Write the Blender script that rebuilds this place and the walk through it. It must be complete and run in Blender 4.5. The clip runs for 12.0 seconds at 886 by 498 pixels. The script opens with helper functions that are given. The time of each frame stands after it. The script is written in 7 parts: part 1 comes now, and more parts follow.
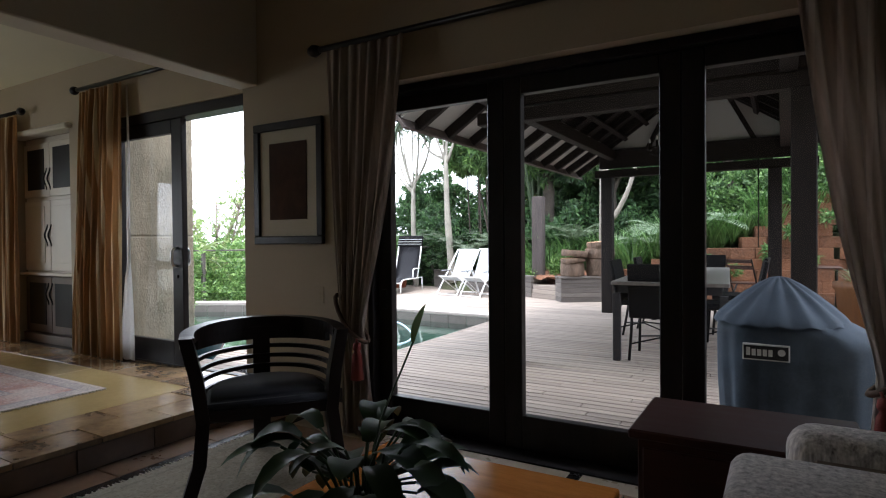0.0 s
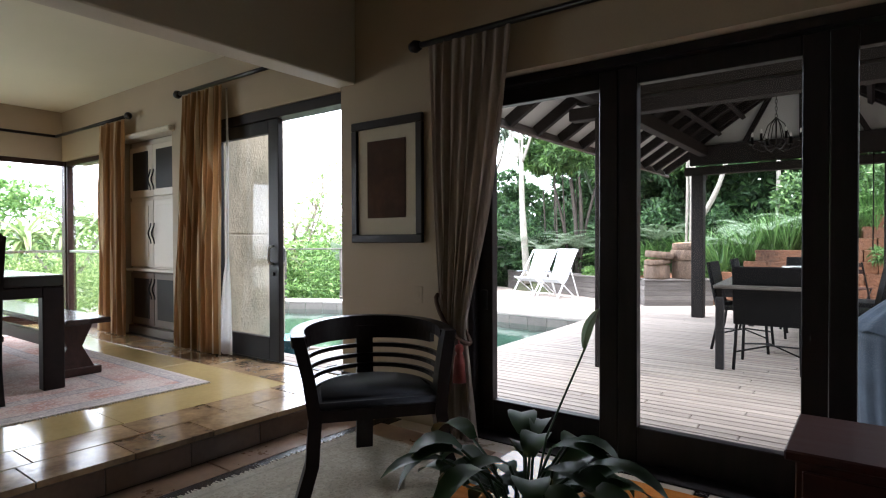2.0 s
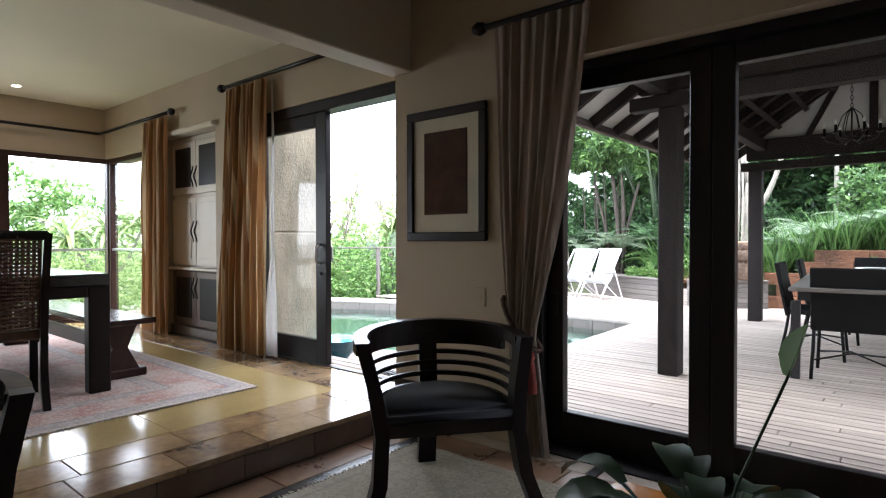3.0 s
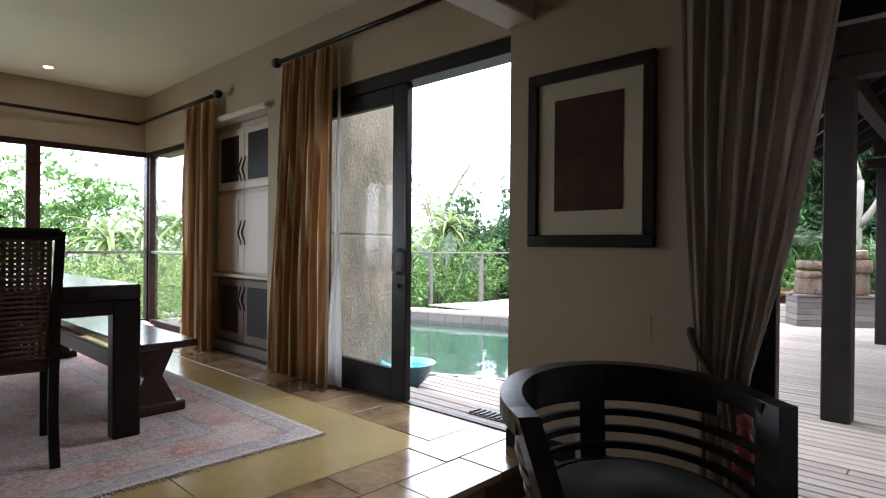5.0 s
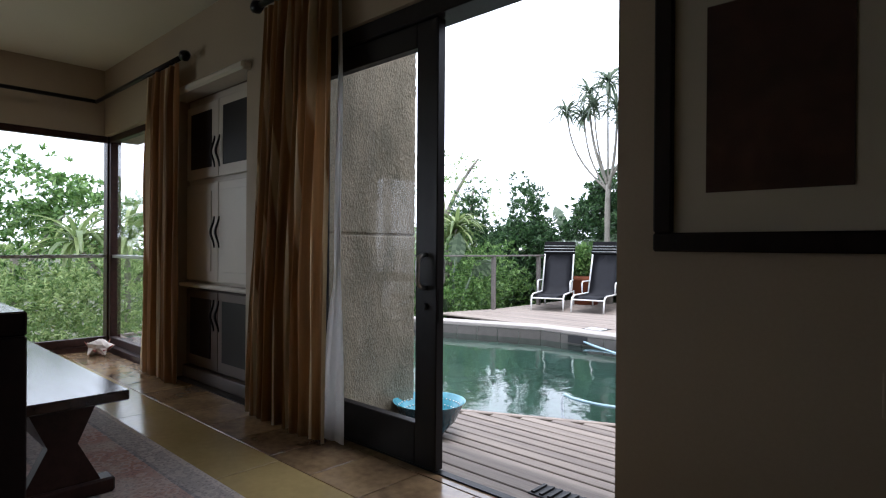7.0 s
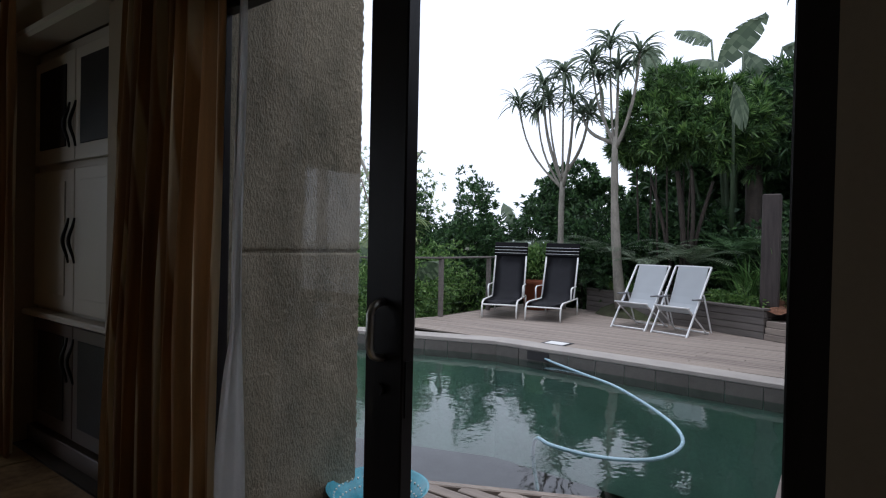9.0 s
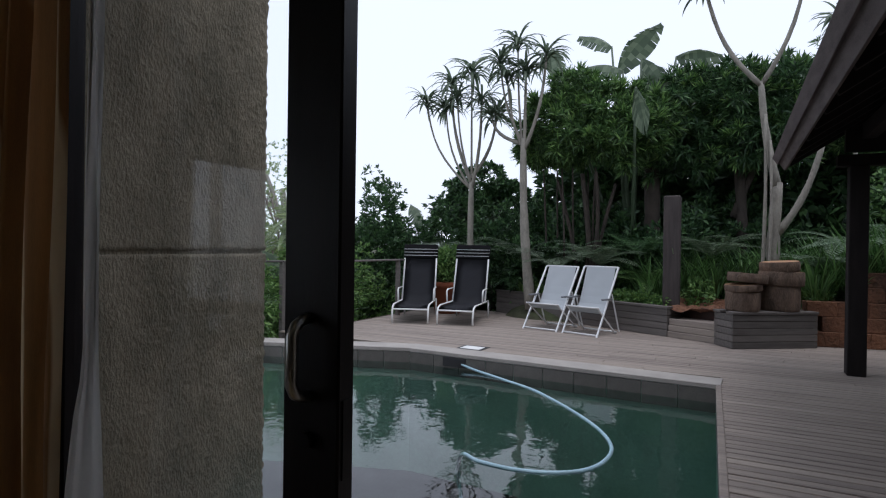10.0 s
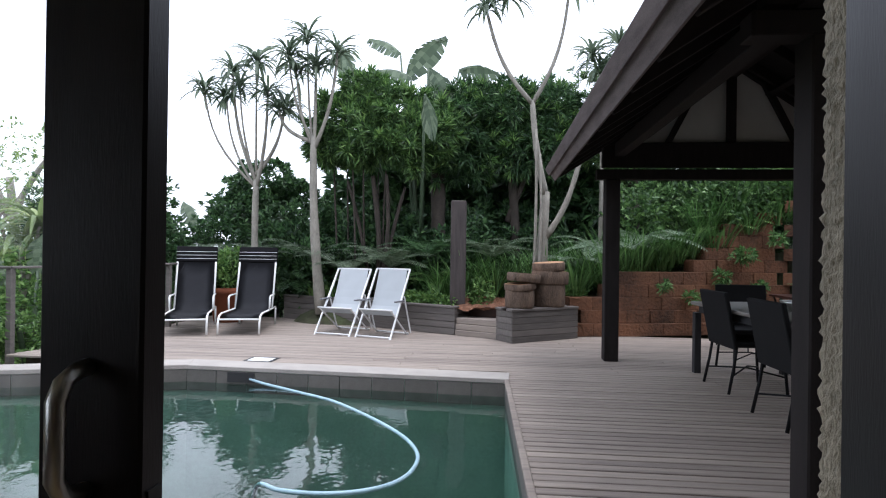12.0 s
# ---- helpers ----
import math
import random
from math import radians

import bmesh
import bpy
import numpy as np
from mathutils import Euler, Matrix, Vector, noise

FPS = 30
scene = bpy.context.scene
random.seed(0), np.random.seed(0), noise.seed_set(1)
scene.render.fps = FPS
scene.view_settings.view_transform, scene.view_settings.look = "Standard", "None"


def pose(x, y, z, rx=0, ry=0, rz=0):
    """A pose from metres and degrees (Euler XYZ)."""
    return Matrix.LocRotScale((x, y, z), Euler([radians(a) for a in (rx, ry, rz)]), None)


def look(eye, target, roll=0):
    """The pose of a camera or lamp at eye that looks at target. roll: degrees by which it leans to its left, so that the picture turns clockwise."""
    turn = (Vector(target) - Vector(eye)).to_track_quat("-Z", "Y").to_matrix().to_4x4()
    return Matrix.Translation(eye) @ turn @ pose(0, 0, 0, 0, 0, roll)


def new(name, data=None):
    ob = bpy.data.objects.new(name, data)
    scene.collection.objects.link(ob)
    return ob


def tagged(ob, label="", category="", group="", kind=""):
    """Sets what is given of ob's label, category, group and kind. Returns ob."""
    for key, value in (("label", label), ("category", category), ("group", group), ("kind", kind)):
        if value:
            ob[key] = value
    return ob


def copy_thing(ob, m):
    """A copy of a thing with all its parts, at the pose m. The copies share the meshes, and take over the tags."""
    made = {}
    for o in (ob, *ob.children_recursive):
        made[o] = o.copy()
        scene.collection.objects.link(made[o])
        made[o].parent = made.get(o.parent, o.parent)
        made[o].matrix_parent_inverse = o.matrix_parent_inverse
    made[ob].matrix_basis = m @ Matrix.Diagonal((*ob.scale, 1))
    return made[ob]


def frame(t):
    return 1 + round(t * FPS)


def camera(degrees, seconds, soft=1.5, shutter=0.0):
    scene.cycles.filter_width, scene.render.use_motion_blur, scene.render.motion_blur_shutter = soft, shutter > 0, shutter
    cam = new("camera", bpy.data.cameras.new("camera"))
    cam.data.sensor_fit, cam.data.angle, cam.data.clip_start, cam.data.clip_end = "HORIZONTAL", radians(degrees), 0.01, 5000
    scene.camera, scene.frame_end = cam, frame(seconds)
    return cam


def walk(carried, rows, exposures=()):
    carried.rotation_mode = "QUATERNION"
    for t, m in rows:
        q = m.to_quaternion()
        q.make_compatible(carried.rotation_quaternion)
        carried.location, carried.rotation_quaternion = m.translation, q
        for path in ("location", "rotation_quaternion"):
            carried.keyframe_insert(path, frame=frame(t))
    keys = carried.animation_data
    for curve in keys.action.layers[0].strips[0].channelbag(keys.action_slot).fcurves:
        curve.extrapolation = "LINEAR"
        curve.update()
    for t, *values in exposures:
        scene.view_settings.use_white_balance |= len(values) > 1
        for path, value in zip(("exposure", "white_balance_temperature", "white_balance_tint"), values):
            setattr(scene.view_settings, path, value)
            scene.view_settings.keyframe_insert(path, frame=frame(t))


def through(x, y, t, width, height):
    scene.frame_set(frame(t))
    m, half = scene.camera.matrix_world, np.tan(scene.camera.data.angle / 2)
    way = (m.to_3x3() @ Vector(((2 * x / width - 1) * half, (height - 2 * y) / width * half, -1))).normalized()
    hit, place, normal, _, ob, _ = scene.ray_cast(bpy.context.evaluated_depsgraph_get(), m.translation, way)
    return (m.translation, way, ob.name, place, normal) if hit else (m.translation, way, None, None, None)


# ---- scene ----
cam = camera(75.5, 12.0, soft=1.15)
PATH = [
    (0, (3.267, -2.779, 1.207), (2.251, -1.057, 1.177), -0.5),
    (0.5, (3.224, -2.781, 1.205), (2.145, -1.097, 1.177), -0.5),
    (1, (3.175, -2.789, 1.21), (2.043, -1.14, 1.177), -0.5),
    (1.5, (3.111, -2.796, 1.204), (1.938, -1.176, 1.173), -0.4),
    (2, (3.017, -2.809, 1.201), (1.813, -1.213, 1.173), -0.2),
    (2.5, (2.898, -2.81, 1.197), (1.666, -1.235, 1.168), -0.2),
    (3, (2.694, -2.738, 1.194), (1.413, -1.202, 1.164), -0.1),
    (3.5, (2.471, -2.648, 1.207), (1.131, -1.164, 1.179), -0.1),
    (5.5, (1.492, -2.189, 1.191), (0.12, -0.734, 1.179), 0.5),
    (6, (1.27, -2.041, 1.219), (-0.099, -0.582, 1.206), 0.5),
    (6.5, (1.056, -1.868, 1.198), (-0.312, -0.409, 1.187), 0.5),
    (8.5, (0.188, -1.136, 1.269), (-1.089, 0.402, 1.258), 0.6),
    (9, (0.042, -0.974, 1.33), (-1.154, 0.629, 1.301), 1.2),
    (9.5, (-0.165, -0.787, 1.315), (-1.25, 0.893, 1.294), 0.8),
    (10, (-0.278, -0.70, 1.304), (-1.185, 1.082, 1.293), 0.8),
    (10.5, (-0.37, -0.599, 1.3), (-1.112, 1.258, 1.29), 1.0),
    (11, (-0.456, -0.516, 1.286), (-1.006, 1.407, 1.29), 1.1),
    (11.5, (-0.488, -0.496, 1.298), (-0.82, 1.476, 1.306), 1.0),
    (12, (-0.506, -0.493, 1.31), (-0.694, 1.498, 1.316), 0.8),
]
EXPOSURES = [(0.0, 2.2, 6050, 14), (0.5, 2.52, 6050, 14), (1.0, 2.7, 6000, 14), (2.5, 3.12, 5980, 14), (3.0, 3.12, 5960, 14), (3.7, 2.86, 5930, 15), (5.5, 2.45, 5880, 15), (6.5, 1.72, 5850, 15), (8.5, 0.22, 5850, 15), (9.5, -0.08, 5850, 15), (10.5, -0.25, 5850, 15), (11.5, 0.42, 5880, 15), (12.0, 0.82, 5880, 15)]
walk(cam, [(t, look(eye, target, roll)) for t, eye, target, roll in PATH], exposures=EXPOSURES)

# ---- world and sun: bright overcast ----
world = bpy.data.worlds.new("world")
scene.world = world
world.use_nodes = True
wn, wl = world.node_tree.nodes, world.node_tree.links
wn.clear()
sky = wn.new("ShaderNodeTexSky")
sky.sky_type, sky.sun_disc = "NISHITA", False
sky.sun_elevation, sky.sun_rotation = radians(78), radians(110)
sky.air_density, sky.dust_density, sky.ozone_density = 1.0, 4.0, 0.6
cloud = wn.new("ShaderNodeMix")
cloud.data_type = "RGBA"
cloud.inputs[0].default_value = 0.85
cloud.inputs[7].default_value = (10.5, 10.9, 11.3, 1)
wbg, wout = wn.new("ShaderNodeBackground"), wn.new("ShaderNodeOutputWorld")
wbg.inputs[1].default_value = 0.12
wl.new(sky.outputs[0], cloud.inputs[6])
wl.new(cloud.outputs[2], wbg.inputs[0])
wl.new(wbg.outputs[0], wout.inputs[0])
sun_data = bpy.data.lights.new("sun", "SUN")
sun_data.energy, sun_data.angle, sun_data.color = 1.1, radians(25), (1.0, 0.96, 0.9)
sun = new("sun", sun_data)
sun.matrix_world = look((0, 0, 0), (-0.2, 0.07, -0.97))
# added area lamp, standing in for sky light by the long dining room window
day = bpy.data.lights.new("window_fill_lamp", "AREA")
day.shape, day.size, day.size_y, day.energy, day.color = "RECTANGLE", 2.7, 1.8, 8, (0.93, 0.97, 1.0)
window_fill_lamp = new("window_fill_lamp", day)
window_fill_lamp.matrix_world = look((-5.26, -3.45, 1.25), (0.0, -3.45, 1.0))

# ---- numbers of the plan ----
FL = 0.04      # living floor
FD = 0.19      # dining floor
DK = 0.02      # deck
WT = 0.30      # outer wall thickness
CEIL = 2.86    # dining ceiling
CEIL_L = 3.15  # living ceiling
XE = -5.30     # dining end wall


# ---- materials ----
def material(name, base, rough=0.6, metal=0.0, dark=0.7, light=1.2, scale=6.0, fine=60.0, bump=0.15, stretch=(1, 1, 1),
             per_object=0.0, hue=None, coat=0.0, sheen=0.0, bump_dist=0.004, spec=0.5, laid=False):
    """Principled surface with colour change at two scales, fine relief and roughness change; laid: the grain runs on from piece to piece."""
    m = bpy.data.materials.new(name)
    m.use_nodes = True
    n, l = m.node_tree.nodes, m.node_tree.links
    p = n["Principled BSDF"]
    tc, mp = n.new("ShaderNodeTexCoord"), n.new("ShaderNodeMapping")
    mp.inputs["Scale"].default_value = stretch
    l.new(n.new("ShaderNodeNewGeometry").outputs["Position"] if laid else tc.outputs["Object"], mp.inputs[0])
    big, small = n.new("ShaderNodeTexNoise"), n.new("ShaderNodeTexNoise")
    big.inputs["Scale"].default_value, big.inputs["Detail"].default_value = scale, 5
    small.inputs["Scale"].default_value, small.inputs["Detail"].default_value = fine, 4
    l.new(mp.outputs[0], big.inputs["Vector"])
    l.new(mp.outputs[0], small.inputs["Vector"])
    ramp = n.new("ShaderNodeValToRGB")
    e = ramp.color_ramp.elements
    e[0].position, e[1].position = 0.28, 0.72
    low = hue if hue else base
    e[0].color = (*[c * dark for c in low], 1)
    e[1].color = (*[min(1, c * light) for c in base], 1)
    mix = n.new("ShaderNodeMath")
    mix.operation = "MULTIPLY_ADD"
    mix.inputs[1].default_value = 0.35
    l.new(small.outputs["Fac"], mix.inputs[0])
    sc = n.new("ShaderNodeMath")
    sc.operation = "MULTIPLY"
    sc.inputs[1].default_value = 0.65
    l.new(big.outputs["Fac"], sc.inputs[0])
    l.new(sc.outputs[0], mix.inputs[2])
    if per_object:
        info, add = n.new("ShaderNodeObjectInfo"), n.new("ShaderNodeMath")
        add.operation = "MULTIPLY_ADD"
        add.inputs[1].default_value = per_object
        l.new(info.outputs["Random"], add.inputs[0])
        off = n.new("ShaderNodeMath")
        off.operation = "SUBTRACT"
        off.inputs[1].default_value = per_object / 2
        l.new(mix.outputs[0], off.inputs[0])
        l.new(off.outputs[0], add.inputs[2])
        l.new(add.outputs[0], ramp.inputs[0])
    else:
        l.new(mix.outputs[0], ramp.inputs[0])
    l.new(ramp.outputs[0], p.inputs["Base Color"])
    rr = n.new("ShaderNodeMapRange")
    rr.inputs[3].default_value, rr.inputs[4].default_value = max(0.02, rough - 0.12), min(1, rough + 0.12)
    l.new(mix.outputs[0], rr.inputs[0])
    l.new(rr.outputs[0], p.inputs["Roughness"])
    p.inputs["Metallic"].default_value = metal
    p.inputs["Coat Weight"].default_value = coat
    p.inputs["Sheen Weight"].default_value = sheen
    p.inputs["Specular IOR Level"].default_value = spec
    if bump:
        b = n.new("ShaderNodeBump")
        b.inputs["Strength"].default_value, b.inputs["Distance"].default_value = bump, bump_dist
        l.new(small.outputs["Fac"], b.inputs["Height"])
        l.new(b.outputs[0], p.inputs["Normal"])
    return m


def facing_gloss(n, l, least, most=1.0):
    """How much a clear surface mirrors, alike from both of its sides."""
    lw, pw, ma = n.new("ShaderNodeLayerWeight"), n.new("ShaderNodeMath"), n.new("ShaderNodeMath")
    lw.inputs["Blend"].default_value = 0.5
    pw.operation, ma.operation = "POWER", "MULTIPLY_ADD"
    pw.inputs[1].default_value = 5
    ma.inputs[1].default_value, ma.inputs[2].default_value = most - least, least
    l.new(lw.outputs["Facing"], pw.inputs[0])
    l.new(pw.outputs[0], ma.inputs[0])
    return ma, lw


def glass_material(name, tint=(0.985, 0.99, 0.988), least=0.012, most=1.0):
    m = bpy.data.materials.new(name)
    m.use_nodes = True
    n, l = m.node_tree.nodes, m.node_tree.links
    n.clear()
    out, mix = n.new("ShaderNodeOutputMaterial"), n.new("ShaderNodeMixShader")
    tr, gl = n.new("ShaderNodeBsdfTransparent"), n.new("ShaderNodeBsdfGlossy")
    tr.inputs[0].default_value = (*tint, 1)
    gl.inputs["Roughness"].default_value = 0.02
    gloss, _ = facing_gloss(n, l, least, most)
    l.new(gloss.outputs[0], mix.inputs[0])
    l.new(tr.outputs[0], mix.inputs[1])
    l.new(gl.outputs[0], mix.inputs[2])
    l.new(mix.outputs[0], out.inputs[0])
    return m


PLASTER_IN = material("cream_wall_paint", (0.40, 0.325, 0.235), 0.75, dark=0.9, light=1.06, scale=1.5, fine=90, bump=0.12)
CEILING = material("ceiling_paint", (0.66, 0.62, 0.50), 0.7, dark=0.94, light=1.04, scale=1.2, fine=80, bump=0.06)
BEAM = material("beam_paint", (0.50, 0.45, 0.38), 0.6, dark=0.92, light=1.05, scale=1.5, fine=90, bump=0.08)
PLASTER_OUT = material("rough_render", (0.35, 0.30, 0.22), 0.95, dark=0.33, light=1.2, scale=3.2, fine=90, stretch=(1.4, 1.4, 0.7), bump=0.8, bump_dist=0.012, hue=(0.27, 0.25, 0.165))
DARK_TIMBER = material("dark_stained_timber", (0.011, 0.0085, 0.009), 0.42, spec=0.28, dark=0.6, light=1.5, scale=5, fine=70, stretch=(6, 6, 0.6), bump=0.1)
GAZ_TIMBER = material("dark_gazebo_timber", (0.017, 0.014, 0.0135), 0.75, spec=0.18, dark=0.6, light=1.5, scale=4, fine=60, stretch=(5, 5, 1), bump=0.2)
WOOD_BROWN = material("red_brown_wood", (0.036, 0.014, 0.010), 0.42, spec=0.3, dark=0.5, light=1.6, scale=4, fine=50, stretch=(1, 7, 7), bump=0.08)
BLACK_WOOD = material("ebonised_wood", (0.009, 0.0058, 0.0055), 0.34, spec=0.26, dark=0.6, light=1.6, scale=5, fine=60, stretch=(5, 5, 1), bump=0.06)
DECK_WOOD = material("weathered_deck", (0.305, 0.258, 0.215), 0.72, dark=0.66, light=1.16, scale=2.6, fine=26, stretch=(0.35, 9, 9), per_object=0.16, bump=0.45, hue=(0.25, 0.205, 0.18))
COPING = material("grey_coping", (0.36, 0.33, 0.30), 0.7, dark=0.75, light=1.15, scale=4, fine=60, bump=0.2)
PLANTER_WOOD = material("grey_planter_slats", (0.13, 0.115, 0.105), 0.8, dark=0.6, light=1.3, scale=4, fine=50, stretch=(0.7, 8, 8), per_object=0.3, bump=0.3)
TILE = material("brown_floor_tile", (0.34, 0.225, 0.115), 0.15, dark=0.6, light=1.25, scale=4, fine=28, per_object=0.26, bump=0.16, hue=(0.17, 0.10, 0.065), spec=0.8, laid=True)
TILE_RED = material("terracotta_tile", (0.25, 0.15, 0.09), 0.3, dark=0.6, light=1.3, scale=4, fine=28, per_object=0.4, bump=0.12, laid=True)
YELLOW = material("ochre_screed", (0.47, 0.345, 0.15), 0.15, dark=0.8, light=1.15, scale=1.6, fine=30, bump=0.05, laid=True)
GROUT = material("dark_grout", (0.05, 0.036, 0.026), 0.85, bump=0.2)
INLAY = material("black_inlay", (0.018, 0.016, 0.016), 0.25, bump=0.05)
GLASS = glass_material("window_glass")
POOL_IN = material("green_pool_plaster", (0.50, 0.66, 0.57), 0.8, dark=0.75, light=1.15, scale=2, fine=30, bump=0.1)
# planter soil, and also the painted shade under the deck and step
SOIL_AND_SHADE = material("soil_and_gap_shade", (0.06, 0.04, 0.028), 0.95, scale=3, fine=40, bump=0.6, bump_dist=0.03)
GROUND = material("garden_ground", (0.06, 0.075, 0.03), 0.95, dark=0.5, light=1.3, scale=1.2, fine=9, bump=0.6, bump_dist=0.05, hue=(0.06, 0.045, 0.03))


# ---- builders ----
def mesh_object(name, bm, mat):
    me = bpy.data.meshes.new(name)
    bm.to_mesh(me)
    bm.free()
    me.materials.append(mat)
    return new(name, me)


def structure(name, bm, mat, label="", category=""):
    return tagged(mesh_object(name, bm, mat), label, category, "", "structure")


def part(name, bm, mat, parent, label=""):
    ob = mesh_object(name, bm, mat)
    ob.parent = parent
    return tagged(ob, label)


def shared(name, me, parent, m):
    """Another object on a mesh that exists already."""
    ob = new(name, me)
    ob.parent = parent
    ob.matrix_basis = m
    return ob


def thing(name, m, label, category, group="", kind=""):
    ob = new(name)
    ob.empty_display_size = 0.1
    ob.matrix_basis = m
    return tagged(ob, label, category, group, kind)


def box(bm, x0, x1, y0, y1, z0, z1, bevel=0.0, m=None, segments=1):
    """A box between two corners, its edges rounded by bevel."""
    r = bmesh.ops.create_cube(bm, size=1.0)
    vs = r["verts"]
    t = Matrix.Translation(((x0 + x1) / 2, (y0 + y1) / 2, (z0 + z1) / 2)) @ Matrix.Diagonal((abs(x1 - x0), abs(y1 - y0), abs(z1 - z0), 1))
    bmesh.ops.transform(bm, matrix=t, verts=vs)
    if bevel:
        es = list({e for v in vs for e in v.link_edges})
        r = bmesh.ops.bevel(bm, geom=es, offset=bevel, segments=segments, affect="EDGES", profile=0.5)
        vs = list({v for f in r["faces"] for v in f.verts} | {v for v in vs if v.is_valid})
    if m is not None:
        bmesh.ops.transform(bm, matrix=m, verts=[v for v in vs if v.is_valid])
    return bm


def new_box(*a, **k):
    return box(bmesh.new(), *a, **k)


def tube(bm, pts, radii, sides=8, cap=True, flat=1.0):
    """A tube along points, with a radius for each (or one)."""
    pts = [Vector(p) for p in pts]
    if not hasattr(radii, "__len__"):
        radii = [radii] * len(pts)
    rings, side = [], None
    for i, p in enumerate(pts):
        d = (pts[min(i + 1, len(pts) - 1)] - pts[max(i - 1, 0)]).normalized()
        if side is None:
            side = d.orthogonal().normalized()
        side = (side - d * side.dot(d)).normalized()
        up = d.cross(side)
        rings.append([bm.verts.new(p + (side * math.cos(a) + up * math.sin(a) * flat) * radii[i]) for a in (2 * math.pi * k / sides for k in range(sides))])
    for a, b in zip(rings, rings[1:]):
        for k in range(sides):
            f = bm.faces.new((a[k], a[(k + 1) % sides], b[(k + 1) % sides], b[k]))
            f.smooth = True
    if cap:
        bm.faces.new(rings[0][::-1])
        bm.faces.new(rings[-1])
    return bm


def lathe(bm, profile, sides=24, centre=(0, 0, 0)):
    """Turns (radius, height) pairs round the z axis."""
    cx, cy, cz = centre
    rings = []
    for r, z in profile:
        rings.append([bm.verts.new((cx + r * math.cos(2 * math.pi * k / sides), cy + r * math.sin(2 * math.pi * k / sides), cz + z)) for k in range(sides)])
    for a, b in zip(rings, rings[1:]):
        for k in range(sides):
            f = bm.faces.new((a[k], a[(k + 1) % sides], b[(k + 1) % sides], b[k]))
            f.smooth = True
    return bm


def prism(bm, outline, z0, z1):
    """An upright prism over an outline in plan."""
    lo = [bm.verts.new((x, y, z0)) for x, y in outline]
    hi = [bm.verts.new((x, y, z1)) for x, y in outline]
    n = len(outline)
    for k in range(n):
        bm.faces.new((lo[k], lo[(k + 1) % n], hi[(k + 1) % n], hi[k]))
    bm.faces.new(hi)
    bm.faces.new(lo[::-1])
    bmesh.ops.recalc_face_normals(bm, faces=bm.faces)
    return bm


def smooth(ob):
    for f in ob.data.polygons:
        f.use_smooth = True
    return ob


# ---- the house: walls, beam, ceilings, floors ----
YD = 0.12                                # inner face of the dining wall
YO = 0.52                                # outer face beside the slider
def rough_box(x0, x1, y0, y1, z0, z1, step, deep):
    """A pillar with the knobbly face of hand-thrown render: its four sides, finely divided and pushed about."""
    bm = bmesh.new()
    rim = []
    for (ax, ay), (bx, by) in zip(((x0, y0), (x1, y0), (x1, y1), (x0, y1)), ((x1, y0), (x1, y1), (x0, y1), (x0, y0))):
        n = max(2, round(math.hypot(bx - ax, by - ay) / step))
        rim += [(ax + (bx - ax) * k / n, ay + (by - ay) * k / n) for k in range(n)]
    cx, cy = (x0 + x1) / 2, (y0 + y1) / 2
    rings = []
    nz = round((z1 - z0) / step)
    for j in range(nz + 1):
        z = z0 + (z1 - z0) * j / nz
        ring = []
        for x, y in rim:
            q = Vector((x, y, z))
            lump = max(-0.35, 0.35 * noise.noise(q * 40) + 1.0 * noise.noise(q * 85)) * deep
            if abs(x - x0) < 1e-5 or abs(x - x1) < 1e-5:
                q.x += lump if x > cx else -lump
            if abs(y - y0) < 1e-5 or abs(y - y1) < 1e-5:
                q.y += lump if y > cy else -lump
            ring.append(bm.verts.new(q))
        rings.append(ring)
    for a, b in zip(rings, rings[1:]):
        for k in range(len(a)):
            bm.faces.new((a[k], a[(k + 1) % len(a)], b[(k + 1) % len(a)], b[k])).smooth = True
    bm.faces.new(rings[-1])
    bm.faces.new(rings[0][::-1])
    return bm


SL0, SL1, SLH = -1.98, 0.0, 2.31        # slider opening
LV0, LV1, LVH = 1.02, 3.80, 2.15         # living doors' opening
NC0, NC1 = -3.66, -2.56                  # niche of the wall unit
WH = 2.24                                # corner windows' head
structure("wall_north_pier", new_box(SL1, LV0, 0, WT, -0.3, CEIL_L), PLASTER_IN, "cream painted wall between the two glass doors", "wall")
structure("wall_north_pier_outside", rough_box(SL1 + 0.036, 0.40, WT + 0.005, YO, -0.6, 3.3, 0.008, 0.007), PLASTER_OUT, "rough textured plaster pillar beside the sliding door", "wall")
structure("wall_north_slider_lintel", new_box(SL0, SL1, YD, 0.30, SLH, CEIL_L), PLASTER_IN, "cream painted lintel over the sliding door", "wall")
structure("wall_north_living_lintel", new_box(LV0, LV1, 0, WT, LVH, CEIL_L), PLASTER_IN, "cream painted lintel over the dark glass doors", "wall")
structure("wall_north_east", new_box(LV1, 6.2, 0, WT, -0.3, CEIL_L), PLASTER_IN, "cream painted living room wall", "wall")
structure("wall_north_between", new_box(NC1, SL0, YD, YO, -0.3, CEIL_L), PLASTER_IN, "cream painted strip of wall beside the sliding door", "wall")
structure("wall_north_over_unit", new_box(NC0, NC1, YD, YO, 2.33, CEIL_L), PLASTER_IN, "cream painted wall above the built-in wall unit", "wall")
structure("wall_niche_back", new_box(NC0, NC1, 0.62, 0.72, -0.3, 2.45), PLASTER_IN, "wall behind the built-in unit", "wall")
structure("wall_north_niche_side", new_box(-3.92, NC0, YD, YO, -0.3, CEIL_L), PLASTER_IN, "cream painted wall beside the corner window", "wall")
